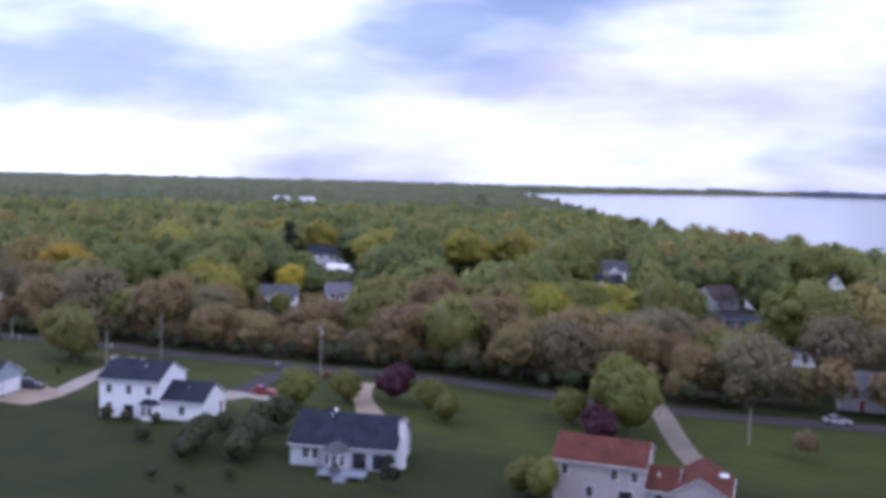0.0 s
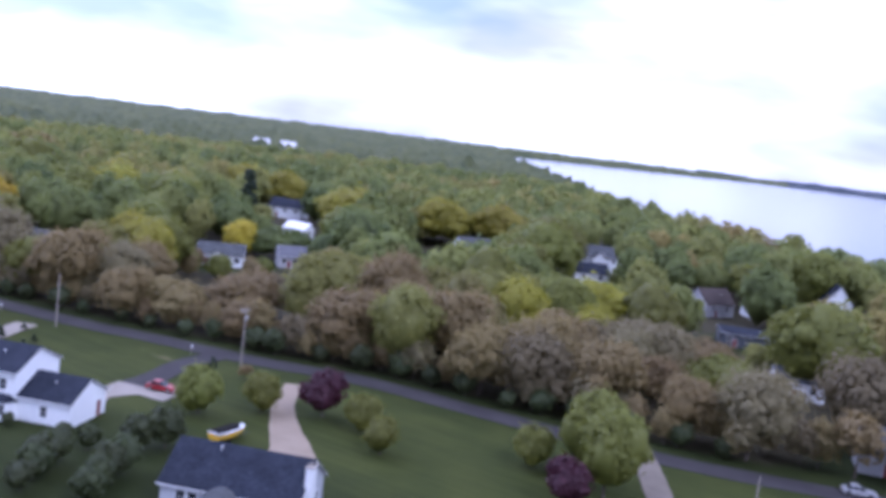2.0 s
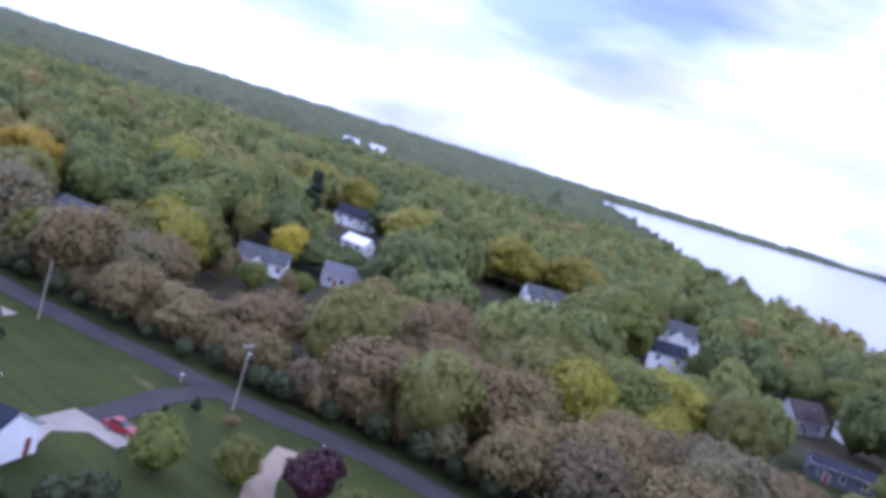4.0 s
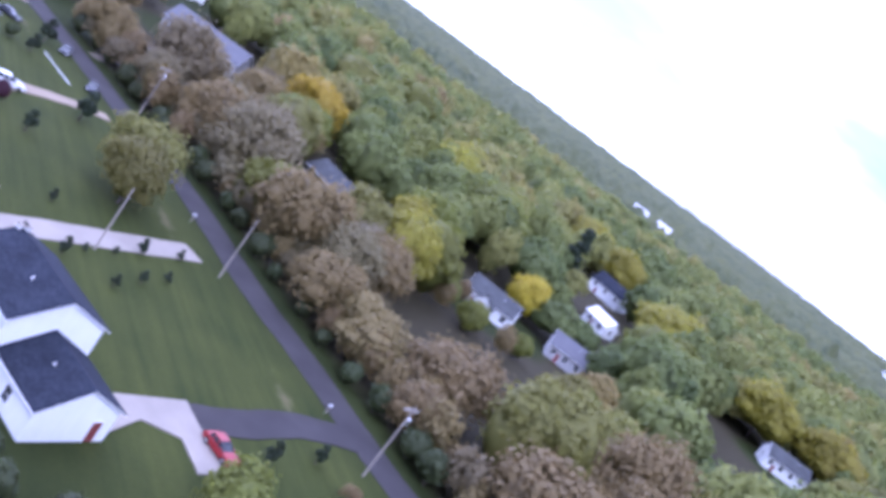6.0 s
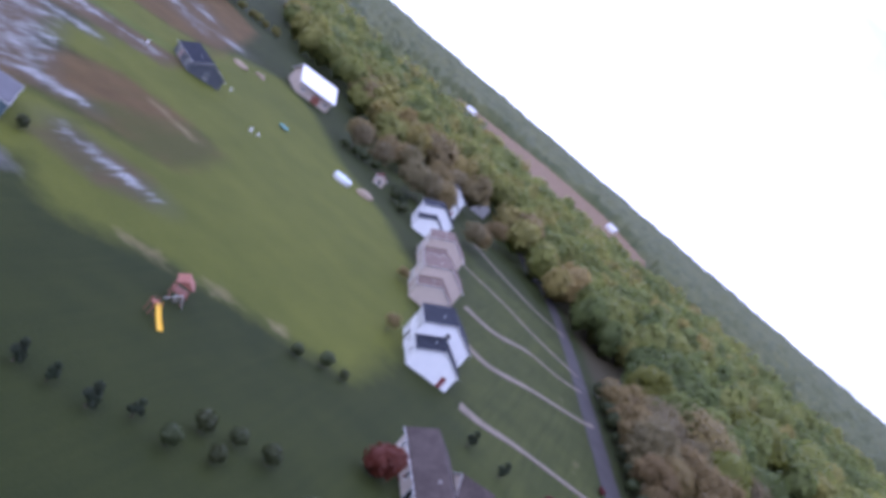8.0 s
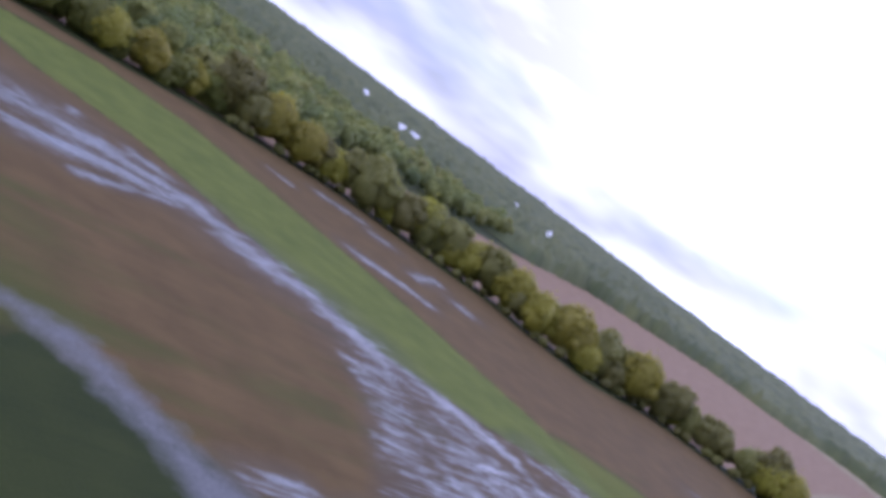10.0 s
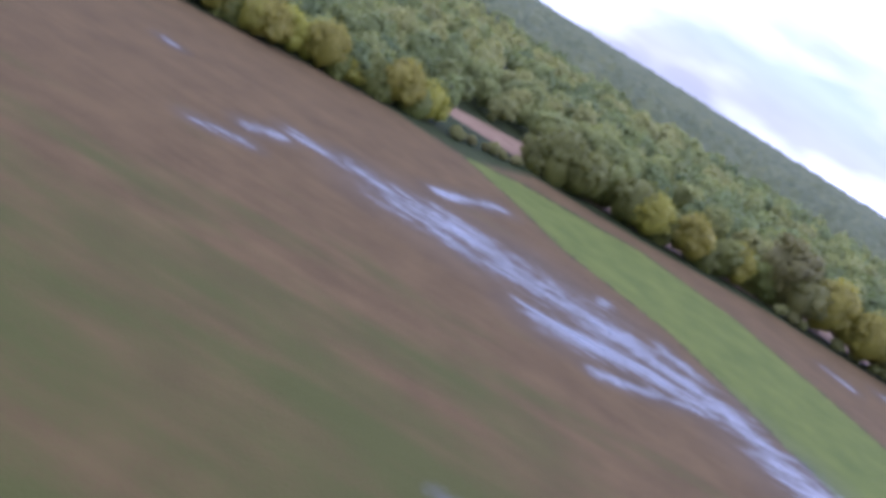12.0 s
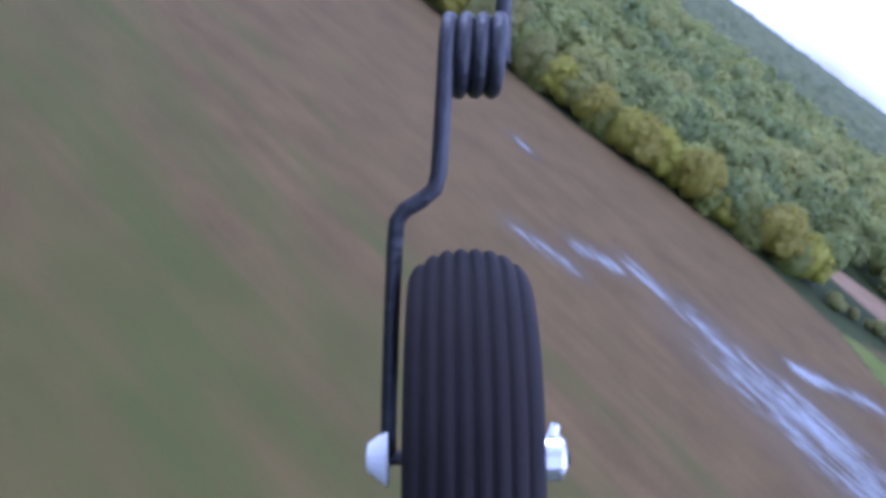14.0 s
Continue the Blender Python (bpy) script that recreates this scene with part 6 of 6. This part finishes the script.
bm = bmesh.new()
lathe(bm, [(2.6, -0.1), (2.6, 1.2), (2.45, 1.2), (2.4, 1.1), (0.3, 1.16)], 28, "Z")
part("wall", bm, M["lamp_glass"], pool)
bm = bmesh.new()
lathe(bm, [(2.42, 1.125), (2.0, 1.2), (0.2, 1.24)], 28, "Z")
part("cover", bm, surface("pale_blue_cover", (0.40, 0.50, 0.58), (0.52, 0.60, 0.68), 1.0, 0.5), pool)

for x, y, turn, w in ((-246, -26.5, 20, 3.0), (-253.5, -23.6, 60, 2.4)):
    heap = thing("sand_pile", x, y, turn, 0.0, "pale tan heap of earth on the grass", "sand pile", "heaps by the outbuilding")
    v, f = lump(np.random.default_rng(int(-x)), 3, np.array([0, 0, 0.05]), np.array([w, w * 0.7, 0.9]), 0.2)
    link_mesh("mound", from_arrays("mound", v, f, M["warm_concrete"]), heap)
for x, y, size in ((-194.3, 7.6, 0.9), (-196.0, 8.8, 0.7), (-212.1, -9.3, 0.65), (-190.5, -20.3, 0.65)):
    drum = thing("drum", x, y, 0, 0.0, "small white drum standing on the grass", "drum", "white drums on the grass")
    bm = bmesh.new()
    lathe(bm, [(0.36 * size, -0.02), (0.38 * size, 0.04), (0.36 * size, 0.3 * size), (0.38 * size, 0.33 * size), (0.36 * size, 0.6 * size), (0.38 * size, 0.85 * size), (0.34 * size, 0.88 * size)], 18, "Z")
    part("barrel", bm, M["boat_white"], drum)
    bm = bmesh.new()
    lathe(bm, [(0.33 * size, 0.885 * size), (0.3 * size, 0.91 * size), (0.05, 0.915 * size)], 18, "Z")
    part("lid", bm, M["trim"], drum)
teal = surface("teal_cloth", (0.03, 0.16, 0.15), (0.05, 0.22, 0.20), 2.0, 0.7)
trampoline = thing("trampoline", -219.9, 3.3, 0, 0.0, "low round trampoline with teal edge on the grass", "trampoline")
bm = bmesh.new()
lathe(bm, [(1.25, 0.62), (1.55, 0.60), (1.6, 0.66), (1.55, 0.70), (1.25, 0.69)], 28, "Z")
part("pad", bm, teal, trampoline, "teal edge pad")
bm = bmesh.new()
lathe(bm, [(1.24, 0.62), (1.24, 0.64), (0.1, 0.63)], 28, "Z")
part("mat", bm, M["tyre"], trampoline)
for k in range(5):
    a = k * 2 * math.pi / 5
    bm = bmesh.new()
    tube(bm, (1.42 * math.cos(a), 1.42 * math.sin(a), -0.05), (1.42 * math.cos(a), 1.42 * math.sin(a), 0.62), 0.03, 0.03, 8)
    part("leg", bm, M["chrome"], trampoline)

mound = thing("sand_pile", -226, 27, 0, 0.0, "tan heap of sand on the grass", "sand pile")
mrng = np.random.default_rng(3)
v, f = lump(mrng, 3, np.array([0, 0, 0.1]), np.array([3.2, 2.0, 1.0]), 0.2)
link_mesh("mound", from_arrays("mound", v, f, M["warm_concrete"]), mound)


def mail_box(x, y, turn):
    m = thing("mailbox", x, y, turn, 0.0, "pale metal mailbox on a wooden post", "mailbox", "mailboxes by the road")
    bm = bmesh.new()
    box(bm, -0.05, 0.05, -0.05, 0.05, -0.2, 1.05)
    part("post", bm, M["pole_wood"], m)
    bm = bmesh.new()
    outline = [(-0.11, 1.053), (0.11, 1.053), (0.11, 1.17), (0.07, 1.25), (-0.07, 1.25), (-0.11, 1.17)]
    ends = [[bm.verts.new((px, s, pz)) for px, pz in outline] for s in (-0.26, 0.26)]
    bm.faces.new(ends[0])
    bm.faces.new(ends[1][::-1])
    for i in range(6):
        bm.faces.new([ends[0][i], ends[0][(i + 1) % 6], ends[1][(i + 1) % 6], ends[1][i]])
    part("box", bm, M["lamp_glass"], m)


for x, y, turn in ((-38.0, 137.5, 20), (-96.5, 125.2, 10), (-60.5, 133.5, 20), (-118, 119.5, 15), (4.0, 146.6, 20)):
    mail_box(x, y, turn)


# behind the blue-grey house: a slab added for an unidentified dark patch, two white chairs, a fire ring further out
slab("dark_ground_slab", [(-94.0, 81.4), (-92.0, 80.3), (-89.0, 80.4), (-86.6, 81.4), (-85.4, 83.2), (-86.6, 84.6), (-89.5, 84.4), (-92.8, 83.9)], 0.05, surface("dark_slab_surface", (0.009, 0.009, 0.010), (0.022, 0.020, 0.020), 1.5, 0.95, 0, 0.5, 8.0), "dark patch of ground behind the house", "garden bed", 0.2)


def garden_chair(x, y, turn):
    c = thing("garden_chair", x, y, turn, 0.05, "white slatted garden chair on a dark patch of ground", "chair", "chairs behind the house")
    for k in range(5):
        bm = bmesh.new()
        box(bm, -0.30 + 0.12 * k, -0.20 + 0.12 * k, -0.3, 0.3, 0.36, 0.39, 0.005)
        part("seat_slat", bm, M["trim"], c)
        bm = bmesh.new()
        tube(bm, (-0.25 + 0.125 * k, 0.31, 0.34), (-0.25 + 0.125 * k, 0.55, 1.0 - 0.05 * abs(k - 2)), 0.05, 0.05, 6)
        part("back_slat", bm, M["trim"], c)
    for sx in (-0.36, 0.36):
        bm = bmesh.new()
        box(bm, sx - 0.06, sx + 0.06, -0.38, 0.36, 0.56, 0.59, 0.01)
        part("armrest", bm, M["trim"], c)
        for sy in (-0.3, 0.28):
            bm = bmesh.new()
            box(bm, sx - 0.03, sx + 0.03, sy - 0.04, sy + 0.04, -0.02, 0.555, 0.01)
            part("leg", bm, M["trim"], c)


garden_chair(-89.7, 81.9, 60)
garden_chair(-91.2, 82.2, 40)
ring = thing("fire_pit", -80.2, 81.8, 0, 0.0, "low rusty ring of a fire pit on the grass", "fire pit")
bm = bmesh.new()
lathe(bm, [(0.62, -0.04), (0.64, 0.26), (0.58, 0.28), (0.54, 0.2), (0.5, 0.04), (0.05, 0.05)], 20, "Z")
part("rim", bm, M["red_wood"], ring)
pipe = thing("drain_pipe", -132.8, 110.2, 17, 0.0, "long white drain pipe lying on grass beside the road", "pipe")
for k in range(3):
    bm = bmesh.new()
    tube(bm, (-5.6 + 3.75 * k, 0, 0.08), (-1.9 + 3.75 * k, 0, 0.08), 0.085, 0.085, 12)
    tube(bm, (-5.6 + 3.75 * k, 0, 0.08), (-5.35 + 3.75 * k, 0, 0.08), 0.11, 0.11, 12)
    part("length", bm, M["lamp_glass"], pipe)


# ---------------------------------------------------------------- yard trees, shrubs and the hedge
YARD = {
    "round": tree_model("tree", 31, 6.8, 6.6, 0.2, "leaf_green", "small round green tree on the lawn", lumps=21, cards=2700, leaf=0.21, fill=0.78, girth=0.11),
    "plum": tree_model("tree", 32, 6.6, 6.4, 0.4, "leaf_plum", "small tree with plum-red leaves beside the drive", lumps=21, cards=1300, leaf=0.31, fill=0.86, girth=0.11),
    "tall": tree_model("tree", 33, 11.5, 8.6, 0.6, "leaf_green", "tall dense yellow-green tree on the lawn", lumps=23, cards=3000, leaf=0.27, fill=0.86, girth=0.16),
    "willow": tree_model("tree", 34, 10.0, 10.0, 0.4, "leaf_olive", "broad olive-yellow willow beside the road", lumps=22, cards=4600, leaf=0.23, fill=0.74, girth=0.2),
    "bush": tree_model("bush", 35, 3.4, 3.4, 0.1, "leaf_bush", "dull green overgrown bush in the field", "bush", lumps=16, cards=700, leaf=0.22, fill=0.86, girth=0.05),
    "cone": tree_model("conifer", 36, 3.0, 2.2, 0.1, "leaf_dark", "small dark conifer on the lawn", "conifer", shape="cone", lumps=13, cards=900, leaf=0.18, fill=0.86, girth=0.06),
    "red": tree_model("tree", 37, 4.0, 5.4, 0.3, "leaf_red", "low red-leaved tree behind the house", lumps=17, cards=1000, leaf=0.26, fill=0.86, girth=0.08),
    "bare": tree_model("tree", 38, 5.0, 4.5, 0.8, "leaf_brown", "small half-bare brown tree in the yard", lumps=16, cards=800, leaf=0.22, fill=0.4, girth=0.09, twigs=7),
    "hedge": tree_model("bush", 40, 3.2, 4.2, 0.0, "leaf_olive", "olive-green bush of the field hedge", "bush", lumps=16, cards=700, leaf=0.26, fill=0.86, girth=0.06),
    "sapling": tree_model("tree", 44, 7.0, 5.2, 0.1, "leaf_brown", "russet half-bare sapling at the edge of the wood", lumps=10, cards=1100, leaf=0.27, fill=0.55, girth=0.07, twigs=2),
    "thicket": tree_model("tree", 45, 6.0, 5.6, 0.0, "leaf_grey", "grey-brown twiggy thicket at the edge of the wood", lumps=10, cards=1100, leaf=0.27, fill=0.5, girth=0.06, twigs=3),
    "twiggy": tree_model("tree", 42, 19.0, 9.5, 5.0, "leaf_brown", "tall bare tree at the lake shore", lumps=20, cards=500, leaf=0.33, fill=0.0, girth=0.25, twigs=16),
}
RANCH_YARD = [("round", -38.6, 114.4, 1.0), ("round", -34.6, 121.2, 0.85), ("plum", -28.6, 126.2, 1.0), ("round", -21.8, 125.6, 0.8), ("round", -15.6, 121.0, 0.75),
              ("tall", 4.0, 134.5, 1.0), ("tall", 8.6, 129.5, 0.95), ("plum", 6.4, 124.4, 0.85), ("round", -1.5, 132.0, 0.85), ("tall", 11.0, 98.5, 0.5),
              ("round", 8.0, 100.0, 0.7), ("cone", -5.4, 92.6, 1.5), ("bush", -31.4, 86.0, 1.0), ("bush", -32.8, 88.2, 1.1), ("bush", -34.2, 90.2, 1.2),
              ("bush", -35.6, 92.4, 1.2), ("bush", -25.3, 89.0, 1.1), ("bush", -26.8, 91.2, 1.15), ("bush", -28.1, 93.2, 1.25), ("bush", -29.4, 95.2, 1.3),
              ("bush", -32.9, 101.0, 1.3), ("bush", -31.8, 103.4, 1.45), ("bush", -36.4, 96.9, 0.9), ("bush", -40.5, 97.0, 0.6), ("bush", -29.4, 79.3, 0.45),
              ("bush", -21.8, 84.0, 0.5), ("bush", -22.9, 77.6, 0.45), ("cone", -48.5, 122.2, 1.0), ("cone", -50.8, 128.4, 0.9), ("bare", -45.6, 129.7, 0.5)]
ROADSIDE = [("bush", -42.0, 88.0, 0.7), ("bush", -54.5, 92.0, 0.6), ("bush", -51.5, 93.0, 0.5), ("bush", -47.6, 95.0, 0.5), ("bush", -13.0, 92.0, 0.45),
            ("bush", 29.5, 104.0, 0.9), ("bush", -58.5, 95.0, 0.8), ("willow", -96.4, 116.0, 1.05), ("willow", -92.0, 114.2, 0.95), ("cone", -84.6, 105.3, 0.6),
            ("cone", -101.4, 103.4, 1.15), ("cone", -114.2, 111.6, 1.8), ("cone", -123.9, 96.2, 1.8), ("cone", -138.6, 82.6, 1.1), ("cone", -138.2, 88.6, 1.0),
            ("bush", -116.9, 91.1, 0.9), ("cone", -143.0, 108.8, 1.6), ("cone", -73.2, 105.4, 0.8), ("cone", -75.8, 108.0, 0.4), ("cone", -77.6, 111.6, 0.45),
            ("cone", -80.6, 115.2, 0.75), ("cone", -82.9, 120.4, 0.6), ("cone", -70.5, 110.5, 0.6), ("cone", -73.5, 114.0, 0.65)]
ROW_YARDS = [("cone", -76.0, 117.5, 0.55), ("red", -109.5, 76.8, 1.1), ("bush", -91.0, 75.4, 0.75), ("bush", -93.2, 76.6, 0.6), ("bush", -94.3, 78.2, 0.65), ("bush", -95.4, 80.4, 0.6), ("plum", -107.6, 100.2, 0.42),
             ("bare", -153.8, 61.6, 0.7), ("bare", -186.0, 52.8, 0.6), ("bush", -118.8, 59.8, 0.55), ("bush", -122.6, 62.7, 0.7), ("bush", -123.4, 65.4, 0.5),
             ("cone", -76.8, 51.3, 0.9), ("cone", -78.1, 53.9, 0.8), ("cone", -79.5, 57.2, 1.0), ("cone", -83.1, 59.6, 0.8), ("bush", -83.7, 63.2, 0.7),
             ("bush", -89.3, 63.4, 0.7), ("bush", -92.2, 65.8, 0.6), ("bush", -86.9, 66.4, 0.6), ("bush", -93.7, 69.3, 0.7), ("bush", -257.1, 6.0, 1.0),
             ("bush", -259.3, 8.6, 1.0), ("bush", -261.5, 11.3, 1.0), ("bush", -264.1, 14.7, 1.0), ("bush", -246.0, 28.0, 1.2)]
# the red tree at (-169, 104.6) stands in for an unidentified red object
FIELD_EDGE = [("bush", -239.5, 33.5, 1.0), ("cone", -245.0, 31.0, 1.6), ("bare", 31.2, 134.0, 0.85), ("bare", 29.5, 163.5, 1.9), ("bare", 37, 164.5, 1.7),
              ("red", -144.0, 96.6, 0.42), ("red", -169, 104.6, 0.3), ("bush", -110.6, 18.6, 0.6), ("bush", -101.6, 7.4, 1.0), ("bush", -57.0, 40.0, 0.8), ("twiggy", -26.5, 352.0, 1.0), ("cone", -64.0, 99.0, 0.7), ("bush", -136.5, 103.0, 0.7), ("cone", -134.0, 106.0, 1.2)]
GLADES = [("sapling", -108, 176, 0.9), ("round", -113, 181, 0.8), ("round", -103, 180, 0.95), ("sapling", -117, 187, 0.7), ("round", -106, 184, 0.8), ("sapling", -99, 186, 0.9), ("round", -121, 178, 0.9),
          ("round", -128, 188, 0.9), ("sapling", -111, 187, 0.6), ("round", -101, 192, 0.8)]
for kind, x, y, size in GLADES + RANCH_YARD + ROADSIDE + ROW_YARDS + FIELD_EDGE:
    plant(YARD[kind], x, y, size)
HEDGE = [(-48, -172), (-58, -181), (-71, -189), (-103, -191), (-142, -199), (-183, -198), (-206, -188), (-222, -175), (-243, -164), (-250, -146), (-265, -131), (-285, -131), (-305, -128), (-335, -102), (-345, -70)]
hx = np.array(HEDGE, float)
reach = np.r_[0, np.cumsum(np.hypot(*np.diff(hx, axis=0).T))]
s = 0.0
while s < reach[-1]:
    x, y = np.interp(s, reach, hx[:, 0]), np.interp(s, reach, hx[:, 1])
    if s < 26 or s > reach[-1] - 14:
        plant(YARD["hedge"], x + rnd.uniform(-1, 1), y + rnd.uniform(-1, 1), rnd.uniform(0.6, 1.1), group="hedge between the fields")
        s += 3.4
    elif s < 105:
        plant(rnd.choice(MODELS["yellow"] + MODELS["green"]), x + rnd.uniform(-3, 1), y - rnd.uniform(4, 11), rnd.uniform(0.85, 1.15), sunk=2.2, label="big round yellow-green tree in the field hedge", group="hedge between the fields")
        s += 6.5
    else:
        plant(rnd.choice(MODELS["olive"] + MODELS["yellow"] * 2), x + rnd.uniform(-3, 1), y + rnd.uniform(-10, -2), rnd.uniform(0.85, 1.4), sunk=2.2, label="green tree in the hedge between muddy fields", group="hedge between the fields")
        plant(YARD["hedge"], x + rnd.uniform(-3, 3), y + rnd.uniform(-2, 1), rnd.uniform(0.8, 1.2), group="hedge between the fields")
        s += 5.8
# undergrowth along the far side of the road
for i in range(46):
    x = -232 + 6.0 * i + rnd.uniform(-1.5, 1.5)
    if not free_of_clearings(x, float(np.interp(x, RX, RY)) + 6, 1.0):
        continue
    plant(YARD["bush"], x, float(np.interp(x, RX, RY)) + rnd.uniform(4.6, 6.4), rnd.uniform(0.7, 1.35), label="low dark green bush at the foot of the wood", group="undergrowth beside the road")
for i in range(92):
    x = -234 + 3.2 * i + rnd.uniform(-1.2, 1.2)
    y = float(np.interp(x, RX, RY)) + rnd.uniform(6.2, 12.0)
    if not free_of_clearings(x, y, -2.0):
        continue
    kind = rnd.choice(("sapling", "sapling", "thicket"))
    plant(YARD[kind], x, y, rnd.uniform(0.7, 1.25), group="brushwood beside the road")
for i in range(26):
    x, y = -262 - 52 * rnd.random(), -10 + 60 * rnd.random()
    if free_of_clearings(x, y, 1.0) and math.hypot(x + 283, y + 8) > 13 and not (-306 < x < -284 and 20 < y < 42) and x < -256 - 0.25 * y:
        plant(MODELS[rnd.choice(("brown", "grey", "grey"))][0], x, y, rnd.uniform(0.55, 0.85), label="dark half-bare tree behind the barn", group="bare wood behind the barn")
# edge of the south wood: single trees before the dense mass
for i in range(34):
    q = i / 33
    x = -40 + 125 * q
    y = float(np.interp(x, [-45, -30, -12, 10, 24, 110], [-178, -166, -159, -149, -148, -140])) - rnd.uniform(0, 5)
    plant(rnd.choice(MODELS["green"] + MODELS["yellow"] * 3 + MODELS["olive"]), x, y, rnd.uniform(0.55, 0.95), sunk=2.2, label="spring-green tree at the edge of the muddy field", group="trees of the south wood edge")
# models stand out of the way of nothing: they are the first trees of their kind
for k, (kind, x, y, size) in enumerate((("green", 52, 176, 1.0), ("olive", 60, 184, 1.0), ("brown", 68, 178, 1.0), ("yellow", 76, 190, 1.0), ("grey", 84, 178, 1.0), ("gold", 92, 200, 1.0), ("spruce", 98, 190, 1.0))):
    for j, root in enumerate(MODELS[kind]):
        root.matrix_world = Matrix.Translation(plan(x + 4 * j, y + 9 * j))
for k, (kind, root) in enumerate(YARD.items()):
    x, y = [(46, 150), (50, 143), (56, 158), (62, 165), (44, 120), (47, 112), (52, 128), (58, 138), (60, 120), (70, 172), (64, 176), (60, 330)][k]
    root.matrix_world = Matrix.Translation(plan(x, y))


# ---------------------------------------------------------------- the aircraft's nose wheel, placed before the camera's last pose to fit that view
t_end, eye_end, yaw_end, pitch_end, lean_end = FLIGHT[-1]
gear = new("landing_gear")
gear.empty_display_size = 0.02
gear.matrix_world = flown(eye_end, yaw_end, pitch_end, lean_end)
tagged(gear, "black ribbed rubber nose wheel on a coiled wire leg", "landing gear")
black_rubber = surface("black_ribbed_rubber", (0.0062, 0.0045, 0.0044), (0.0125, 0.0095, 0.0092), 60.0, 0.85, 0, 0.06, 900.0)
black_wire = surface("blackened_spring_wire", (0.010, 0.010, 0.012), (0.024, 0.023, 0.026), 90.0, 0.45, 0.3, 0.1, 600.0)
nylon = surface("white_nylon", (0.62, 0.63, 0.64), (0.75, 0.75, 0.76), 40.0, 0.4, 0, 0.05, 300.0)
AXLE = Vector((0.0046, -0.0382, -0.170))
WHEEL_R, HALF = 0.0380, 0.0108
bm = bmesh.new()
tread = []
for i in range(65):
    u = -1 + 2 * i / 64
    rib = 0.0009 * abs(math.sin(math.pi * 4 * (u + 1))) ** 0.7 if abs(u) < 0.98 else 0.0
    tread.append((WHEEL_R - 0.0006 - 0.0046 * abs(u) ** 2.6 + rib, u * HALF))
tread = [(0.014, -HALF * 0.8), (0.028, -HALF * 1.02)] + tread + [(0.028, HALF * 1.02), (0.014, HALF * 0.8)]
lathe(bm, tread, 96, "X")
tyre = part("tyre", bm, black_rubber, gear, smooth=True)
tyre.location = AXLE
bm = bmesh.new()
lathe(bm, [(0.003, -HALF * 1.12), (0.006, -HALF * 1.0), (0.0145, -HALF * 0.79), (0.0145, HALF * 0.79), (0.006, HALF * 1.0), (0.003, HALF * 1.12)], 32, "X")
hub = part("hub", bm, nylon, gear, "white nylon hub")
hub.location = AXLE
bm = bmesh.new()
tube(bm, AXLE + Vector((-0.0185, 0, 0)), AXLE + Vector((0.0185, 0, 0)), 0.0014, 0.0014, 14)
part("axle", bm, black_wire, gear)
bm = bmesh.new()
lathe(bm, [(0.0016, 0.0135), (0.0042, 0.0136), (0.0042, 0.0168), (0.0034, 0.0176), (0.0016, 0.0177)], 24, "X")
collar = part("collar", bm, M["chrome"], gear, "bright metal collar")
collar.location = AXLE
bm = bmesh.new()
tube(bm, AXLE + Vector((0.0154, 0.0040, 0.0)), AXLE + Vector((0.0160, 0.0062, 0.0)), 0.0009, 0.0009, 10)
part("grub_screw", bm, M["chrome"], gear)
bm = bmesh.new()
lathe(bm, [(0.0016, -0.0185), (0.0026, -0.0183), (0.0052, -0.0150), (0.0052, -0.0146), (0.0016, -0.0145)], 20, "X")
washer = part("washer", bm, nylon, gear, "white cone washer")
washer.location = AXLE
# the leg follows pixel positions at 0.17 m, shaped to fit the view
PIXEL_SIZE = 0.170 / 1643
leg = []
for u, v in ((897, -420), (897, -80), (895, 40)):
    leg.append(((u - 784) * PIXEL_SIZE, (441 - v) * PIXEL_SIZE, -0.170 - 61 * PIXEL_SIZE))
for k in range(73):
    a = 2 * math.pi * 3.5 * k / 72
    leg.append(((893 - 103 * k / 72 - 784) * PIXEL_SIZE, (441 - 99) * PIXEL_SIZE + 62 * PIXEL_SIZE * math.sin(a), -0.170 - 61 * PIXEL_SIZE * math.cos(a)))
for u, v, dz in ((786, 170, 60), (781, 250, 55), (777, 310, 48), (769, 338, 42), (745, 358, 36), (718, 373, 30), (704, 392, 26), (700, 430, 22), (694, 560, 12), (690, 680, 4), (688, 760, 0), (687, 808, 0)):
    leg.append(((u - 784) * PIXEL_SIZE, (441 - v) * PIXEL_SIZE, -0.170 + dz * PIXEL_SIZE))
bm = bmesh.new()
sweep(bm, leg, 14.5 * PIXEL_SIZE, 14)
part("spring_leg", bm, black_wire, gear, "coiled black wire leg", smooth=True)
